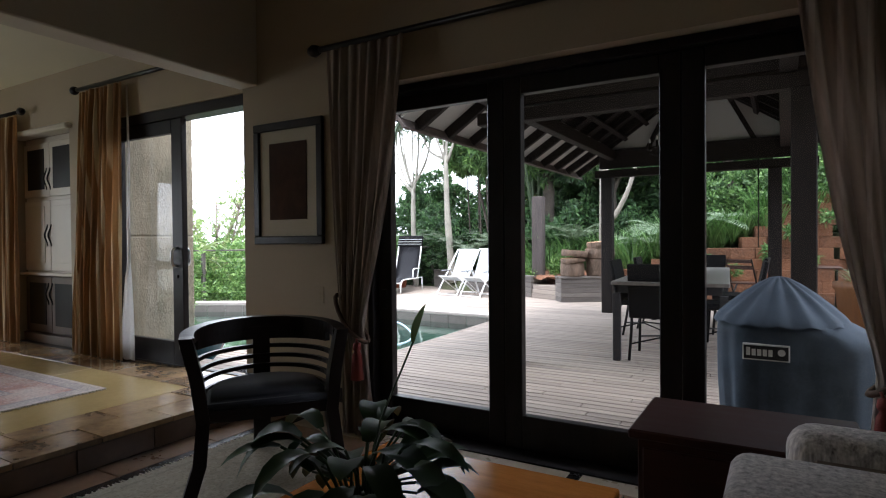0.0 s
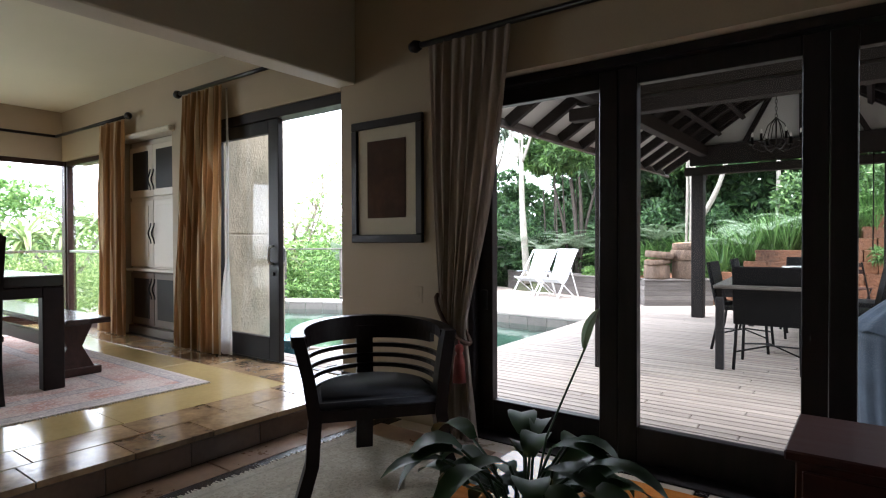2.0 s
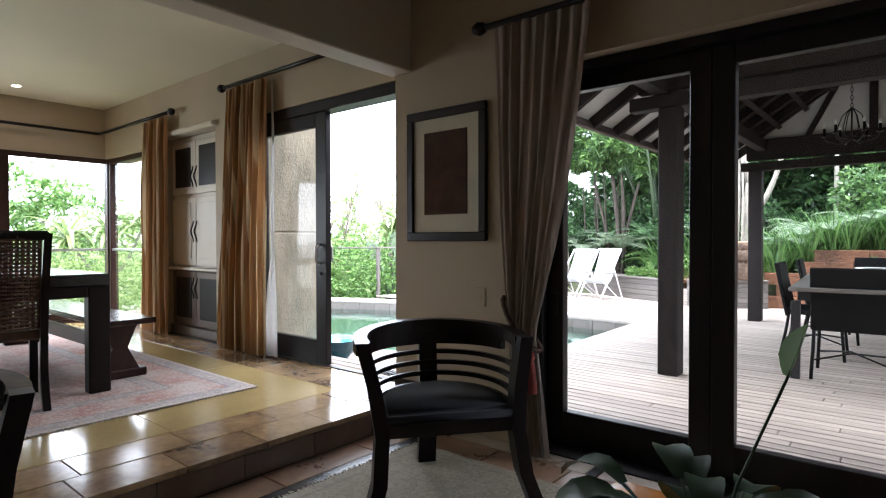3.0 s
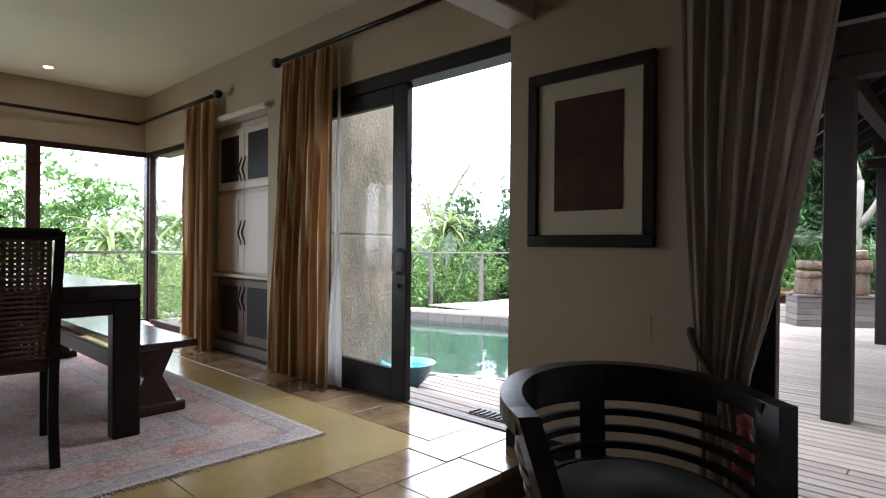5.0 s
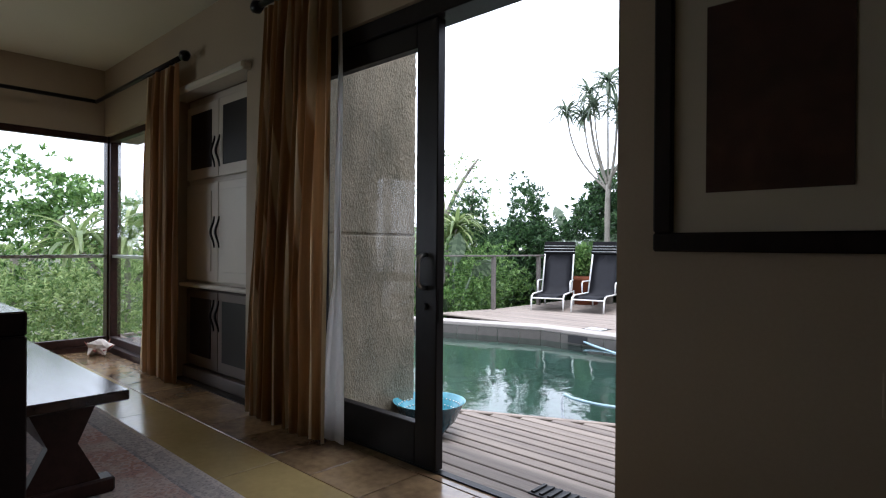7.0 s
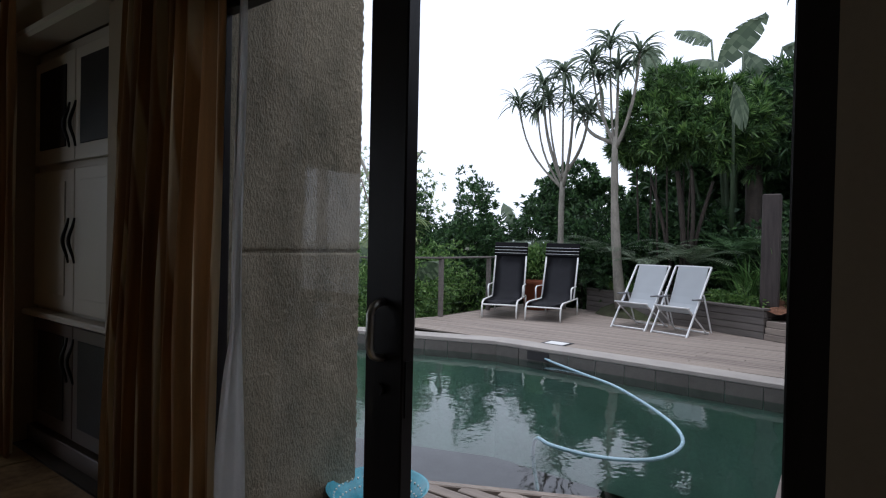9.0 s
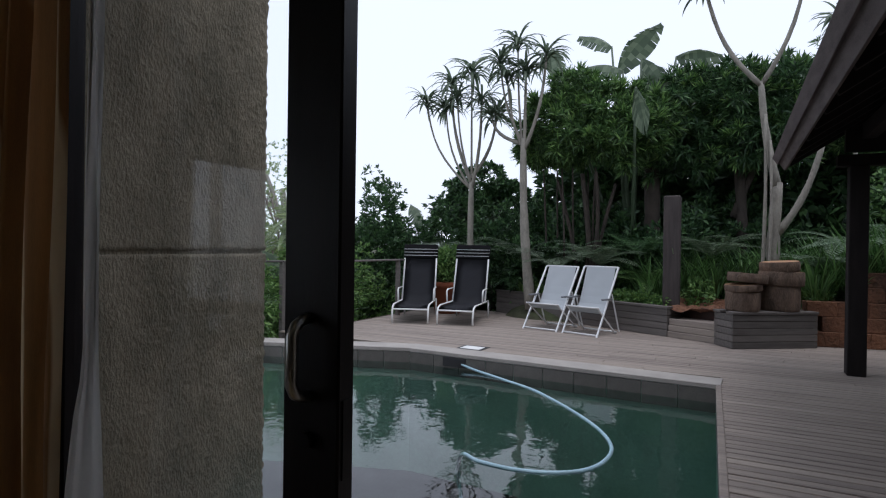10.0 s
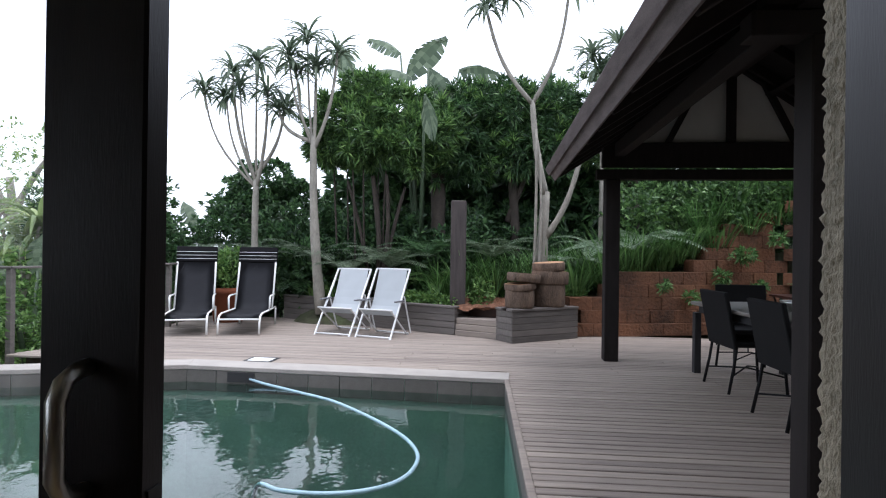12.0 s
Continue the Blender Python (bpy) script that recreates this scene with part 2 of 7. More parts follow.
structure("wall_north_corner_lintel", new_box(XE - WT, -3.92, YD, YO, WH, CEIL_L), PLASTER_IN, "cream painted lintel over the corner window", "wall")
structure("wall_west_lintel", new_box(XE - WT, XE, -4.9, YD, WH, CEIL_L), PLASTER_IN, "cream painted lintel over the dining room windows", "wall")
structure("wall_west_base", new_box(XE - WT, XE, -4.9, YD, -0.3, 0.235), WOOD_BROWN, "low dark timber sill under the dining windows", "wall")
structure("wall_north_corner_base", new_box(XE - WT, -3.92, YD, YO, -0.3, 0.235), WOOD_BROWN, "low dark timber sill under the corner window", "wall")
structure("wall_west_south", new_box(XE - WT, XE, -6.2, -4.9, -0.3, CEIL_L), PLASTER_IN, "cream painted dining room wall", "wall")
structure("wall_south", new_box(XE - WT, 6.5, -6.5, -6.2, -0.3, CEIL_L), PLASTER_IN, "cream painted back wall", "wall")
structure("wall_east", new_box(6.2, 6.5, -6.2, WT, -0.3, CEIL_L), PLASTER_IN, "cream painted side wall of the living room", "wall")
structure("ceiling_dining", new_box(XE, -0.03, -6.2, YD, CEIL, CEIL + 0.06), CEILING, "smooth cream painted ceiling", "ceiling")
structure("ceiling_living", new_box(0.15, 6.2, -6.2, 0.0, CEIL_L - 0.06, CEIL_L), CEILING, "smooth cream painted ceiling", "ceiling")
structure("roof_slab", new_box(XE - 0.3, 6.5, -6.5, 0.53, CEIL_L, CEIL_L + 0.15), PLASTER_OUT, "flat roof of the house", "roof")
# unseen wall and eave, added to hold sky light off gazebo and doors
structure("unseen_sky_block_wall", new_box(0.40, 6.5, 0.0, WT, CEIL_L + 0.151, 5.4), PLASTER_OUT, "unseen added wall that keeps sky light off the gazebo", "wall")
structure("unseen_shade_eave", new_box(0.42, 6.5, 0.531, 1.25, CEIL_L, CEIL_L + 0.12), PLASTER_OUT, "unseen added eave that shades the glass doors", "roof")
structure("ceiling_beam", new_box(-0.03, 0.15, -6.2, 0.0, 2.285, CEIL_L - 0.061, bevel=0.008), BEAM, "smooth painted downstand beam over the step", "beam")
structure("beam_end", new_box(-0.03, 0.0, 0.0, YD, 2.285, CEIL_L - 0.061), PLASTER_IN, "cream painted return of the wall", "wall")
structure("floor_dining_base", new_box(XE, 0.19, -6.2, YD, -0.3, FD - 0.012), GROUT, "raised dining floor bed", "floor")
structure("floor_living_base", new_box(0.19, 6.2, -6.2, 0.0, -0.3, FL - 0.012), GROUT, "living floor bed", "floor")
structure("floor_niche_base", new_box(NC0, NC1, YD, 0.62, -0.3, FD - 0.002), GROUT, "floor under the built-in unit", "floor")
structure("slider_threshold", new_box(SL0, SL1, YD, 0.215, -0.3, FD - 0.003), TILE, "brown tiled door threshold", "threshold")
structure("living_threshold", new_box(LV0, LV1, 0.0, WT, -0.3, FL + 0.006), DARK_TIMBER, "dark timber door sill", "threshold")
structure("wall_fin_outside_low", rough_box(-2.25, -1.885, 0.24, 0.95, -0.6, 1.265, 0.013, 0.006), PLASTER_OUT, "rough textured plaster wall pillar beside the sliding door", "wall")
structure("wall_fin_outside_high", rough_box(-2.25, -1.885, 0.24, 0.95, 1.277, 3.3, 0.013, 0.006), PLASTER_OUT, "rough textured plaster wall pillar beside the sliding door", "wall")
structure("wall_fin_joint", new_box(-2.23, -1.89, 0.245, 0.94, 1.25, 1.29), PLASTER_OUT, "recessed joint in the rough plaster", "wall")

# ---- more materials ----
CURTAIN = material("gold_striped_curtain", (0.55, 0.315, 0.125), 0.85, dark=0.84, light=1.15, scale=3, fine=160, stretch=(9, 9, 0.25), bump=0.2, sheen=0.3, hue=(0.34, 0.2, 0.1))
CURTAIN_L = material("mushroom_curtain", (0.46, 0.38, 0.32), 0.85, dark=0.7, light=1.15, scale=3, fine=160, stretch=(9, 9, 0.25), bump=0.2, sheen=0.3)
LINING = material("white_curtain_lining", (0.78, 0.76, 0.74), 0.85, dark=0.92, light=1.03, bump=0.1)
TASSEL = material("dark_red_tassel", (0.20, 0.03, 0.022), 0.8, bump=0.4, fine=150)
ROPE = material("brown_rope", (0.10, 0.06, 0.04), 0.9, fine=200, bump=0.5)
WOOD_POLISH = material("polished_dark_wood", (0.035, 0.018, 0.014), 0.16, dark=0.6, light=1.5, scale=4, fine=50, stretch=(1, 7, 7), bump=0.04, spec=0.7)
CREAM = material("cream_cabinet_paint", (0.58, 0.53, 0.45), 0.45, dark=0.93, light=1.04, scale=3, bump=0.05)
TAUPE = material("taupe_cabinet_paint", (0.11, 0.075, 0.058), 0.45, dark=0.9, light=1.08, bump=0.05)
DARK_PANEL = material("dark_cabinet_panel", (0.013, 0.010, 0.010), 0.5, spec=0.2, bump=0.05)
IRON = material("black_iron", (0.015, 0.014, 0.014), 0.45, metal=0.6, bump=0.1)
STEEL = material("brushed_steel", (0.55, 0.55, 0.53), 0.35, metal=1.0, bump=0.05, dark=0.85, light=1.1)
NAVY = material("dark_navy_cloth", (0.014, 0.016, 0.024), 0.9, bump=0.3, fine=220, sheen=0.2)
MATBOARD = material("cream_mount", (0.52, 0.46, 0.36), 0.8, dark=0.95, light=1.03, bump=0.03)
PRINT = material("brown_art_print", (0.085, 0.045, 0.034), 0.9, spec=0.05, dark=0.35, light=1.3, scale=3.2, fine=22, bump=0.0, hue=(0.1, 0.07, 0.06))
RATTAN = material("brown_rattan", (0.075, 0.032, 0.018), 0.55, dark=0.5, light=1.6, fine=90, bump=0.4)
COFFEE = material("orange_wood_top", (0.56, 0.21, 0.045), 0.14, dark=0.7, light=1.2, scale=3, fine=40, stretch=(1, 9, 1), bump=0.06)
SOFA = material("streaked_grey_fabric", (0.66, 0.60, 0.56), 0.9, dark=0.35, light=1.25, scale=20, fine=60, stretch=(3.0, 3.0, 0.5), bump=0.35, hue=(0.20, 0.165, 0.15), sheen=0.3)
SOFA_PLAIN = material("taupe_fabric", (0.20, 0.155, 0.125), 0.9, bump=0.3, fine=200)
BBQ = material("grey_blue_canvas", (0.066, 0.088, 0.118), 0.8, spec=0.25, dark=0.6, light=1.3, scale=7, fine=70, bump=0.25)
WHITE = material("white_paint", (0.78, 0.78, 0.76), 0.45, dark=0.95, light=1.02, bump=0.03)
BLACK = material("black_cloth", (0.02, 0.02, 0.022), 0.6, bump=0.2)
ALU = material("silver_aluminium", (0.76, 0.76, 0.76), 0.4, metal=0.25, bump=0.03, dark=0.92, light=1.05)
SLING = material("charcoal_mesh_sling", (0.03, 0.031, 0.038), 0.75, bump=0.4, fine=300)
CANVAS = material("pale_canvas_sling", (0.50, 0.53, 0.55), 0.9, spec=0.1, dark=0.95, light=1.03, bump=0.2, fine=250)
TERRACOTTA = material("terracotta_pot", (0.33, 0.10, 0.045), 0.8, dark=0.75, light=1.15, bump=0.2)
BLOCK = material("red_brown_block", (0.175, 0.078, 0.04), 0.95, dark=0.36, light=1.5, scale=1.7, fine=26, per_object=0.14, bump=1.0, bump_dist=0.022, hue=(0.13, 0.07, 0.042), laid=True)
BARK_PALE = material("pale_grey_bark", (0.27, 0.25, 0.21), 0.9, dark=0.55, light=1.3, scale=7, fine=40, stretch=(1, 1, 0.5), bump=0.6, bump_dist=0.015)
BARK_DARK = material("dark_bark", (0.055, 0.043, 0.034), 0.9, dark=0.5, light=1.4, scale=7, fine=40, bump=0.6, bump_dist=0.015)
LOG = material("cut_log_bark", (0.13, 0.088, 0.062), 0.9, dark=0.4, light=1.5, scale=9, fine=42, stretch=(1.6, 1.6, 0.5), bump=1.0, bump_dist=0.02)
LOG_END = material("cut_log_end", (0.40, 0.22, 0.12), 0.85, dark=0.7, light=1.2, scale=9, bump=0.2)
POLE = material("old_sleeper_wood", (0.055, 0.045, 0.042), 0.9, dark=0.5, light=1.5, scale=4, fine=50, stretch=(6, 6, 0.5), bump=0.5)
SOFFIT = material("pale_soffit_board", (0.52, 0.52, 0.50), 0.7, dark=0.93, light=1.03, bump=0.1)
ROOF = material("dark_roof_shingle", (0.07, 0.065, 0.062), 0.85, dark=0.6, light=1.4, bump=0.4)
HOSE = material("pale_blue_hose", (0.34, 0.50, 0.58), 0.4, dark=0.8, light=1.1, scale=12, bump=0.1)
BOWL = material("turquoise_glaze", (0.08, 0.33, 0.42), 0.2, dark=0.7, light=1.3, scale=12, bump=0.05)
BOWL_DARK = material("dark_turquoise_glaze", (0.015, 0.07, 0.10), 0.25, dark=0.6, light=1.5, scale=14, bump=0.05)
TILE_POOL = material("grey_pool_tile", (0.12, 0.112, 0.10), 0.5, dark=0.7, light=1.2, per_object=0.2, bump=0.15)
MULCH = material("bark_mulch", (0.22, 0.10, 0.055), 0.95, dark=0.4, light=1.4, scale=30, fine=90, bump=1.0, bump_dist=0.03)
SHELL = material("pale_shell", (0.6, 0.5, 0.42), 0.5, bump=0.2)
SHELL_RED = material("pink_red_shell", (0.42, 0.12, 0.08), 0.5, bump=0.2)
RED = material("red_petals", (0.35, 0.01, 0.012), 0.5, bump=0.1)


def let_light_through(mat, amount):
    """Mixes some translucency into a cloth."""
    n, l = mat.node_tree.nodes, mat.node_tree.links
    p, out = n["Principled BSDF"], n["Material Output"]
    tr, mix = n.new("ShaderNodeBsdfTranslucent"), n.new("ShaderNodeMixShader")
    l.new(p.inputs["Base Color"].links[0].from_socket, tr.inputs[0])
    mix.inputs[0].default_value = amount
    l.new(p.outputs[0], mix.inputs[1])
    l.new(tr.outputs[0], mix.inputs[2])
    l.new(mix.outputs[0], out.inputs[0])


def stripe(mat, colour, scale):
    """Woven upright stripes."""
    n, l = mat.node_tree.nodes, mat.node_tree.links
    base = n["Principled BSDF"].inputs["Base Color"]
    tc, wave, ramp, mix = n.new("ShaderNodeTexCoord"), n.new("ShaderNodeTexWave"), n.new("ShaderNodeValToRGB"), n.new("ShaderNodeMix")
    wave.inputs["Scale"].default_value = scale
    wave.inputs["Distortion"].default_value = 0.15
    ramp.color_ramp.elements[0].position, ramp.color_ramp.elements[1].position = 0.86, 0.93
    mix.data_type = "RGBA"
    mix.inputs[7].default_value = (*colour, 1)
    l.new(tc.outputs["Object"], wave.inputs["Vector"])
    l.new(wave.outputs["Fac"], ramp.inputs[0])
    l.new(ramp.outputs[0], mix.inputs[0])
    l.new(base.links[0].from_socket, mix.inputs[6])
    l.new(mix.outputs[2], base)


stripe(CURTAIN, (0.78, 0.66, 0.46), 2.7)
stripe(CURTAIN_L, (0.52, 0.44, 0.38), 3.4)
let_light_through(CURTAIN, 0.4)
let_light_through(LINING, 0.4)
let_light_through(CANVAS, 0.25)


def leaf_material(name, a, b, c, gloss=0.45, through=0.25):
    """Leaves that differ from one another, and let some light through."""
    m = bpy.data.materials.new(name)
    m.use_nodes = True
    n, l = m.node_tree.nodes, m.node_tree.links
    p, out = n["Principled BSDF"], n["Material Output"]
    geo, ramp = n.new("ShaderNodeNewGeometry"), n.new("ShaderNodeValToRGB")
    ramp.color_ramp.elements[0].color, ramp.color_ramp.elements[1].color = (*a, 1), (*c, 1)
    e = ramp.color_ramp.elements.new(0.55)
    e.color = (*b, 1)
    l.new(geo.outputs["Random Per Island"], ramp.inputs[0])
    l.new(ramp.outputs[0], p.inputs["Base Color"])
    p.inputs["Roughness"].default_value = gloss
    tr, mix = n.new("ShaderNodeBsdfTranslucent"), n.new("ShaderNodeMixShader")
    l.new(ramp.outputs[0], tr.inputs[0])
    mix.inputs[0].default_value = through
    l.new(p.outputs[0], mix.inputs[1])
    l.new(tr.outputs[0], mix.inputs[2])
    l.new(mix.outputs[0], out.inputs[0])
    return m


LEAF = leaf_material("green_leaf", (0.027, 0.062, 0.022), (0.075, 0.152, 0.048), (0.19, 0.32, 0.10))
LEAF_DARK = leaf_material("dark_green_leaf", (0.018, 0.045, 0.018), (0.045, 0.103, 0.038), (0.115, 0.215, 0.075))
LEAF_GREY = leaf_material("grey_green_leaf", (0.068, 0.101, 0.061), (0.121, 0.169, 0.101), (0.203, 0.257, 0.162))
LEAF_GRASS = leaf_material("strap_leaf", (0.04, 0.10, 0.025), (0.10, 0.215, 0.06), (0.20, 0.36, 0.12))
LEAF_LIGHT = leaf_material("light_green_leaf", (0.050, 0.115, 0.030), (0.125, 0.240, 0.062), (0.255, 0.395, 0.12))
LEAF_ALOE = leaf_material("aloe_leaf", (0.07, 0.10, 0.07), (0.14, 0.185, 0.125), (0.26, 0.31, 0.21), 0.45, 0.4)
LEAF_ALOE_YELLOW = leaf_material("yellow_green_aloe_leaf", (0.09, 0.14, 0.05), (0.20, 0.27, 0.10), (0.36, 0.43, 0.18), 0.4, 0.4)
LEAF_PALE = leaf_material("pale_fresh_leaf", (0.10, 0.17, 0.055), (0.22, 0.32, 0.11), (0.40, 0.48, 0.20), 0.5, 0.4)
LEAF_LILY = leaf_material("glossy_lily_leaf", (0.014, 0.042, 0.014), (0.026, 0.068, 0.022), (0.042, 0.095, 0.032), 0.42, 0.12)
TWIG = material("grey_twigs", (0.20, 0.16, 0.13), 0.9, bump=0.3)


def rug_material(name, ground, red, blue, size, bands):
    """A faded oriental rug: fine knotted figures, a redder field in patches, and border bands.
    bands: (distance from the edge, how dark blue, how red) from the edge inwards; each holds to the next."""
    m = bpy.data.materials.new(name)
    m.use_nodes = True
    n, l = m.node_tree.nodes, m.node_tree.links
    p = n["Principled BSDF"]
    tc, sep = n.new("ShaderNodeTexCoord"), n.new("ShaderNodeSeparateXYZ")
    l.new(tc.outputs["Object"], sep.inputs[0])

    def calc(op, a, b=None, c=None):
        q = n.new("ShaderNodeMath")
        q.operation = op
        for k, v in enumerate((a, b, c)):
            if v is None:
                continue
            if isinstance(v, (int, float)):
                q.inputs[k].default_value = v
            else:
                l.new(v, q.inputs[k])
        return q.outputs[0]

    def tint(fac, a, b):
        q = n.new("ShaderNodeMix")
        q.data_type = "RGBA"
        l.new(fac, q.inputs[0])
        if isinstance(a, tuple):
            q.inputs[6].default_value = (*a, 1)
        else:
            l.new(a, q.inputs[6])
        q.inputs[7].default_value = (*b, 1)
        return q.outputs[2]

    def grain(kind, scale, detail=4):
        q = n.new(kind)
        q.inputs["Scale"].default_value = scale
        if kind == "ShaderNodeTexNoise":
            q.inputs["Detail"].default_value = detail
        l.new(tc.outputs["Object"], q.inputs["Vector"])
        return q

    edge = calc("MINIMUM", calc("SUBTRACT", size[0] / 2, calc("ABSOLUTE", sep.outputs[0])), calc("SUBTRACT", size[1] / 2, calc("ABSOLUTE", sep.outputs[1])))
    edge = calc("MULTIPLY_ADD", grain("ShaderNodeTexNoise", 30).outputs["Fac"], 0.012, edge)
    at = n.new("ShaderNodeValToRGB")
    at.color_ramp.interpolation = "CONSTANT"
    for k, (d, dark, warm) in enumerate(bands):
        e = at.color_ramp.elements[k] if k < 2 else at.color_ramp.elements.new(min(1, d))
        e.position, e.color = min(1, d), (dark, warm, 0, 1)
    l.new(edge, at.inputs[0])
    band = n.new("ShaderNodeSeparateColor")
    l.new(at.outputs[0], band.inputs[0])
    worn, fine = grain("ShaderNodeTexNoise", 2.6, 8), grain("ShaderNodeTexNoise", 150)
    figure, small = grain("ShaderNodeTexVoronoi", 19), grain("ShaderNodeTexVoronoi", 62)
    big = calc("LESS_THAN", calc("ABSOLUTE", calc("SUBTRACT", figure.outputs["Distance"], 0.42)), 0.09)
    dots = calc("LESS_THAN", calc("MULTIPLY_ADD", fine.outputs["Fac"], 0.3, small.outputs["Distance"]), 0.50)
    fade = calc("MULTIPLY_ADD", worn.outputs["Fac"], 0.9, 0.15)
    warm = calc("MULTIPLY", band.outputs[1], calc("SMOOTH_MIN", calc("MULTIPLY", calc("SUBTRACT", worn.outputs["Fac"], 0.30), 3.4), 1.0, 0.2))
    col = tint(calc("MULTIPLY", warm, 0.85), ground, red)
    col = tint(calc("MULTIPLY", band.outputs[0], 0.75), col, blue)
    col = tint(calc("MULTIPLY", calc("MULTIPLY", dots, fade), 0.68), col, blue)
    pale = tuple(min(1.0, c * 1.25) for c in ground)
    col = tint(calc("MULTIPLY", calc("MULTIPLY", big, fade), 0.5), col, pale)
    l.new(col, p.inputs["Base Color"])
    p.inputs["Roughness"].default_value = 0.95
    p.inputs["Specular IOR Level"].default_value = 0.15
    b = n.new("ShaderNodeBump")
    b.inputs["Strength"].default_value, b.inputs["Distance"].default_value = 0.5, 0.006
    l.new(fine.outputs["Fac"], b.inputs["Height"])
    l.new(b.outputs[0], p.inputs["Normal"])
    return m


def water_material():
    m = bpy.data.materials.new("pool_water")
    m.use_nodes = True
    n, l = m.node_tree.nodes, m.node_tree.links
    n.clear()
    out, mix = n.new("ShaderNodeOutputMaterial"), n.new("ShaderNodeMixShader")
    tr, gl = n.new("ShaderNodeBsdfTransparent"), n.new("ShaderNodeBsdfGlossy")
    tr.inputs[0].default_value = (0.64, 0.83, 0.77, 1)
    gl.inputs["Roughness"].default_value = 0.03
    gloss, lw = facing_gloss(n, l, 0.10)
    tc, noi, wav, b = n.new("ShaderNodeTexCoord"), n.new("ShaderNodeTexNoise"), n.new("ShaderNodeTexNoise"), n.new("ShaderNodeBump")
    noi.inputs["Scale"].default_value, noi.inputs["Detail"].default_value = 2.2, 3
    wav.inputs["Scale"].default_value = 9
    add = n.new("ShaderNodeMath")
    add.operation = "MULTIPLY_ADD"
    add.inputs[1].default_value = 0.25
    l.new(tc.outputs["Object"], noi.inputs["Vector"])
    l.new(tc.outputs["Object"], wav.inputs["Vector"])
    l.new(wav.outputs["Fac"], add.inputs[0])
    l.new(noi.outputs["Fac"], add.inputs[2])
    b.inputs["Strength"].default_value, b.inputs["Distance"].default_value = 0.32, 0.02
    l.new(add.outputs[0], b.inputs["Height"])
    l.new(b.outputs[0], gl.inputs["Normal"])
    l.new(b.outputs[0], lw.inputs["Normal"])
    l.new(gloss.outputs[0], mix.inputs[0])
    l.new(tr.outputs[0], mix.inputs[1])
    l.new(gl.outputs[0], mix.inputs[2])
    l.new(mix.outputs[0], out.inputs[0])
    return m


WATER = water_material()


# ---- doors and windows ----
def glazed_leaf(parent, x0, x1, z0, z1, y, stile, bottom, top, depth=0.05):
    """One glazed door leaf: two stiles, two rails and the pane."""
    leaf = part("leaf_stile", new_box(x0, x0 + stile, y - depth / 2, y + depth / 2, z0, z1, bevel=0.004), DARK_TIMBER, parent)
    part("leaf_stile", new_box(x1 - stile, x1, y - depth / 2, y + depth / 2, z0, z1, bevel=0.004), DARK_TIMBER, parent)
    part("bottom_rail", new_box(x0 + stile, x1 - stile, y - depth / 2, y + depth / 2, z0, z0 + bottom, bevel=0.004), DARK_TIMBER, parent)
    part("top_rail", new_box(x0 + stile, x1 - stile, y - depth / 2, y + depth / 2, z1 - top, z1, bevel=0.004), DARK_TIMBER, parent)
    pane = part("pane", new_box(x0 + stile, x1 - stile, y - 0.003, y + 0.003, z0 + bottom, z1 - top), GLASS, parent, "clear glass pane")
    pane.visible_shadow = False
    return leaf


def pull_handle(parent, x, y, z, length, out, r=0.011):
    """A bowed D handle that stands off towards out (+1 or -1 in y)."""
    bm = bmesh.new()
    h, d = length / 2, 0.05 * out
    pts = [(x, y, z + h)] + [(x, y + d * math.sin(a), z + h - 0.03 + 0.03 * math.cos(a)) for a in (0.4, 0.9, 1.57)]
    pts += [(x, y + d, z - h + 0.03)] + [(x, y + d * math.sin(a), z - h + 0.03 - 0.03 * math.cos(a)) for a in (0.9, 0.4)] + [(x, y, z - h)]
    tube(bm, pts, r, 10)
    return part("handle", bm, STEEL, parent, "dull steel pull handle")


slider = tagged(new("door_1"), "dark timber glazed sliding door, half open", "sliding door", "", "structure")
part("frame_head", new_box(-1.876, SL1, 0.14, 0.285, SLH - 0.085, SLH, bevel=0.004), DARK_TIMBER, slider)
part("frame_jamb", new_box(SL1 - 0.068, SL1, 0.14, 0.282, FD - 0.006, SLH - 0.085, bevel=0.004), DARK_TIMBER, slider)
part("frame_jamb", new_box(SL0, SL0 + 0.04, 0.14, 0.232, FD - 0.006, SLH - 0.085, bevel=0.004), DARK_TIMBER, slider)
part("track", new_box(SL0, SL1 - 0.071, 0.165, 0.205, FD - 0.006, FD + 0.004), IRON, slider, "worn metal floor track")
glazed_leaf(slider, -1.93, -0.93, FD + 0.008, SLH - 0.087, 0.185, 0.135, 0.19, 0.11, 0.05)
pull_handle(slider, -1.0, 0.16, 1.088, 0.15, -1)
pull_handle(slider, -0.985, 0.21, 1.088, 0.15, 1)
bm = bmesh.new()
tube(bm, [(-1.0, 0.16, 0.93), (-1.0, 0.145, 0.93)], 0.016, 12)
part("lock_cylinder", bm, IRON, slider)
part("edge_plate", new_box(-0.930, -0.927, 0.172, 0.198, 0.86, 1.01), IRON, slider, "dark lock plate on the door edge")

living = tagged(new("door_2"), "wide dark timber glazed living room doors, closed", "glass door", "", "structure")
part("frame_head", new_box(LV0, LV1, 0.09, 0.27, 2.10, LVH, bevel=0.004), DARK_TIMBER, living)
part("frame_jamb", new_box(LV0, LV0 + 0.04, 0.09, 0.27, FL + 0.006, 2.10, bevel=0.004), DARK_TIMBER, living)
part("frame_jamb", new_box(LV1 - 0.04, LV1, 0.09, 0.27, FL + 0.006, 2.10, bevel=0.004), DARK_TIMBER, living)
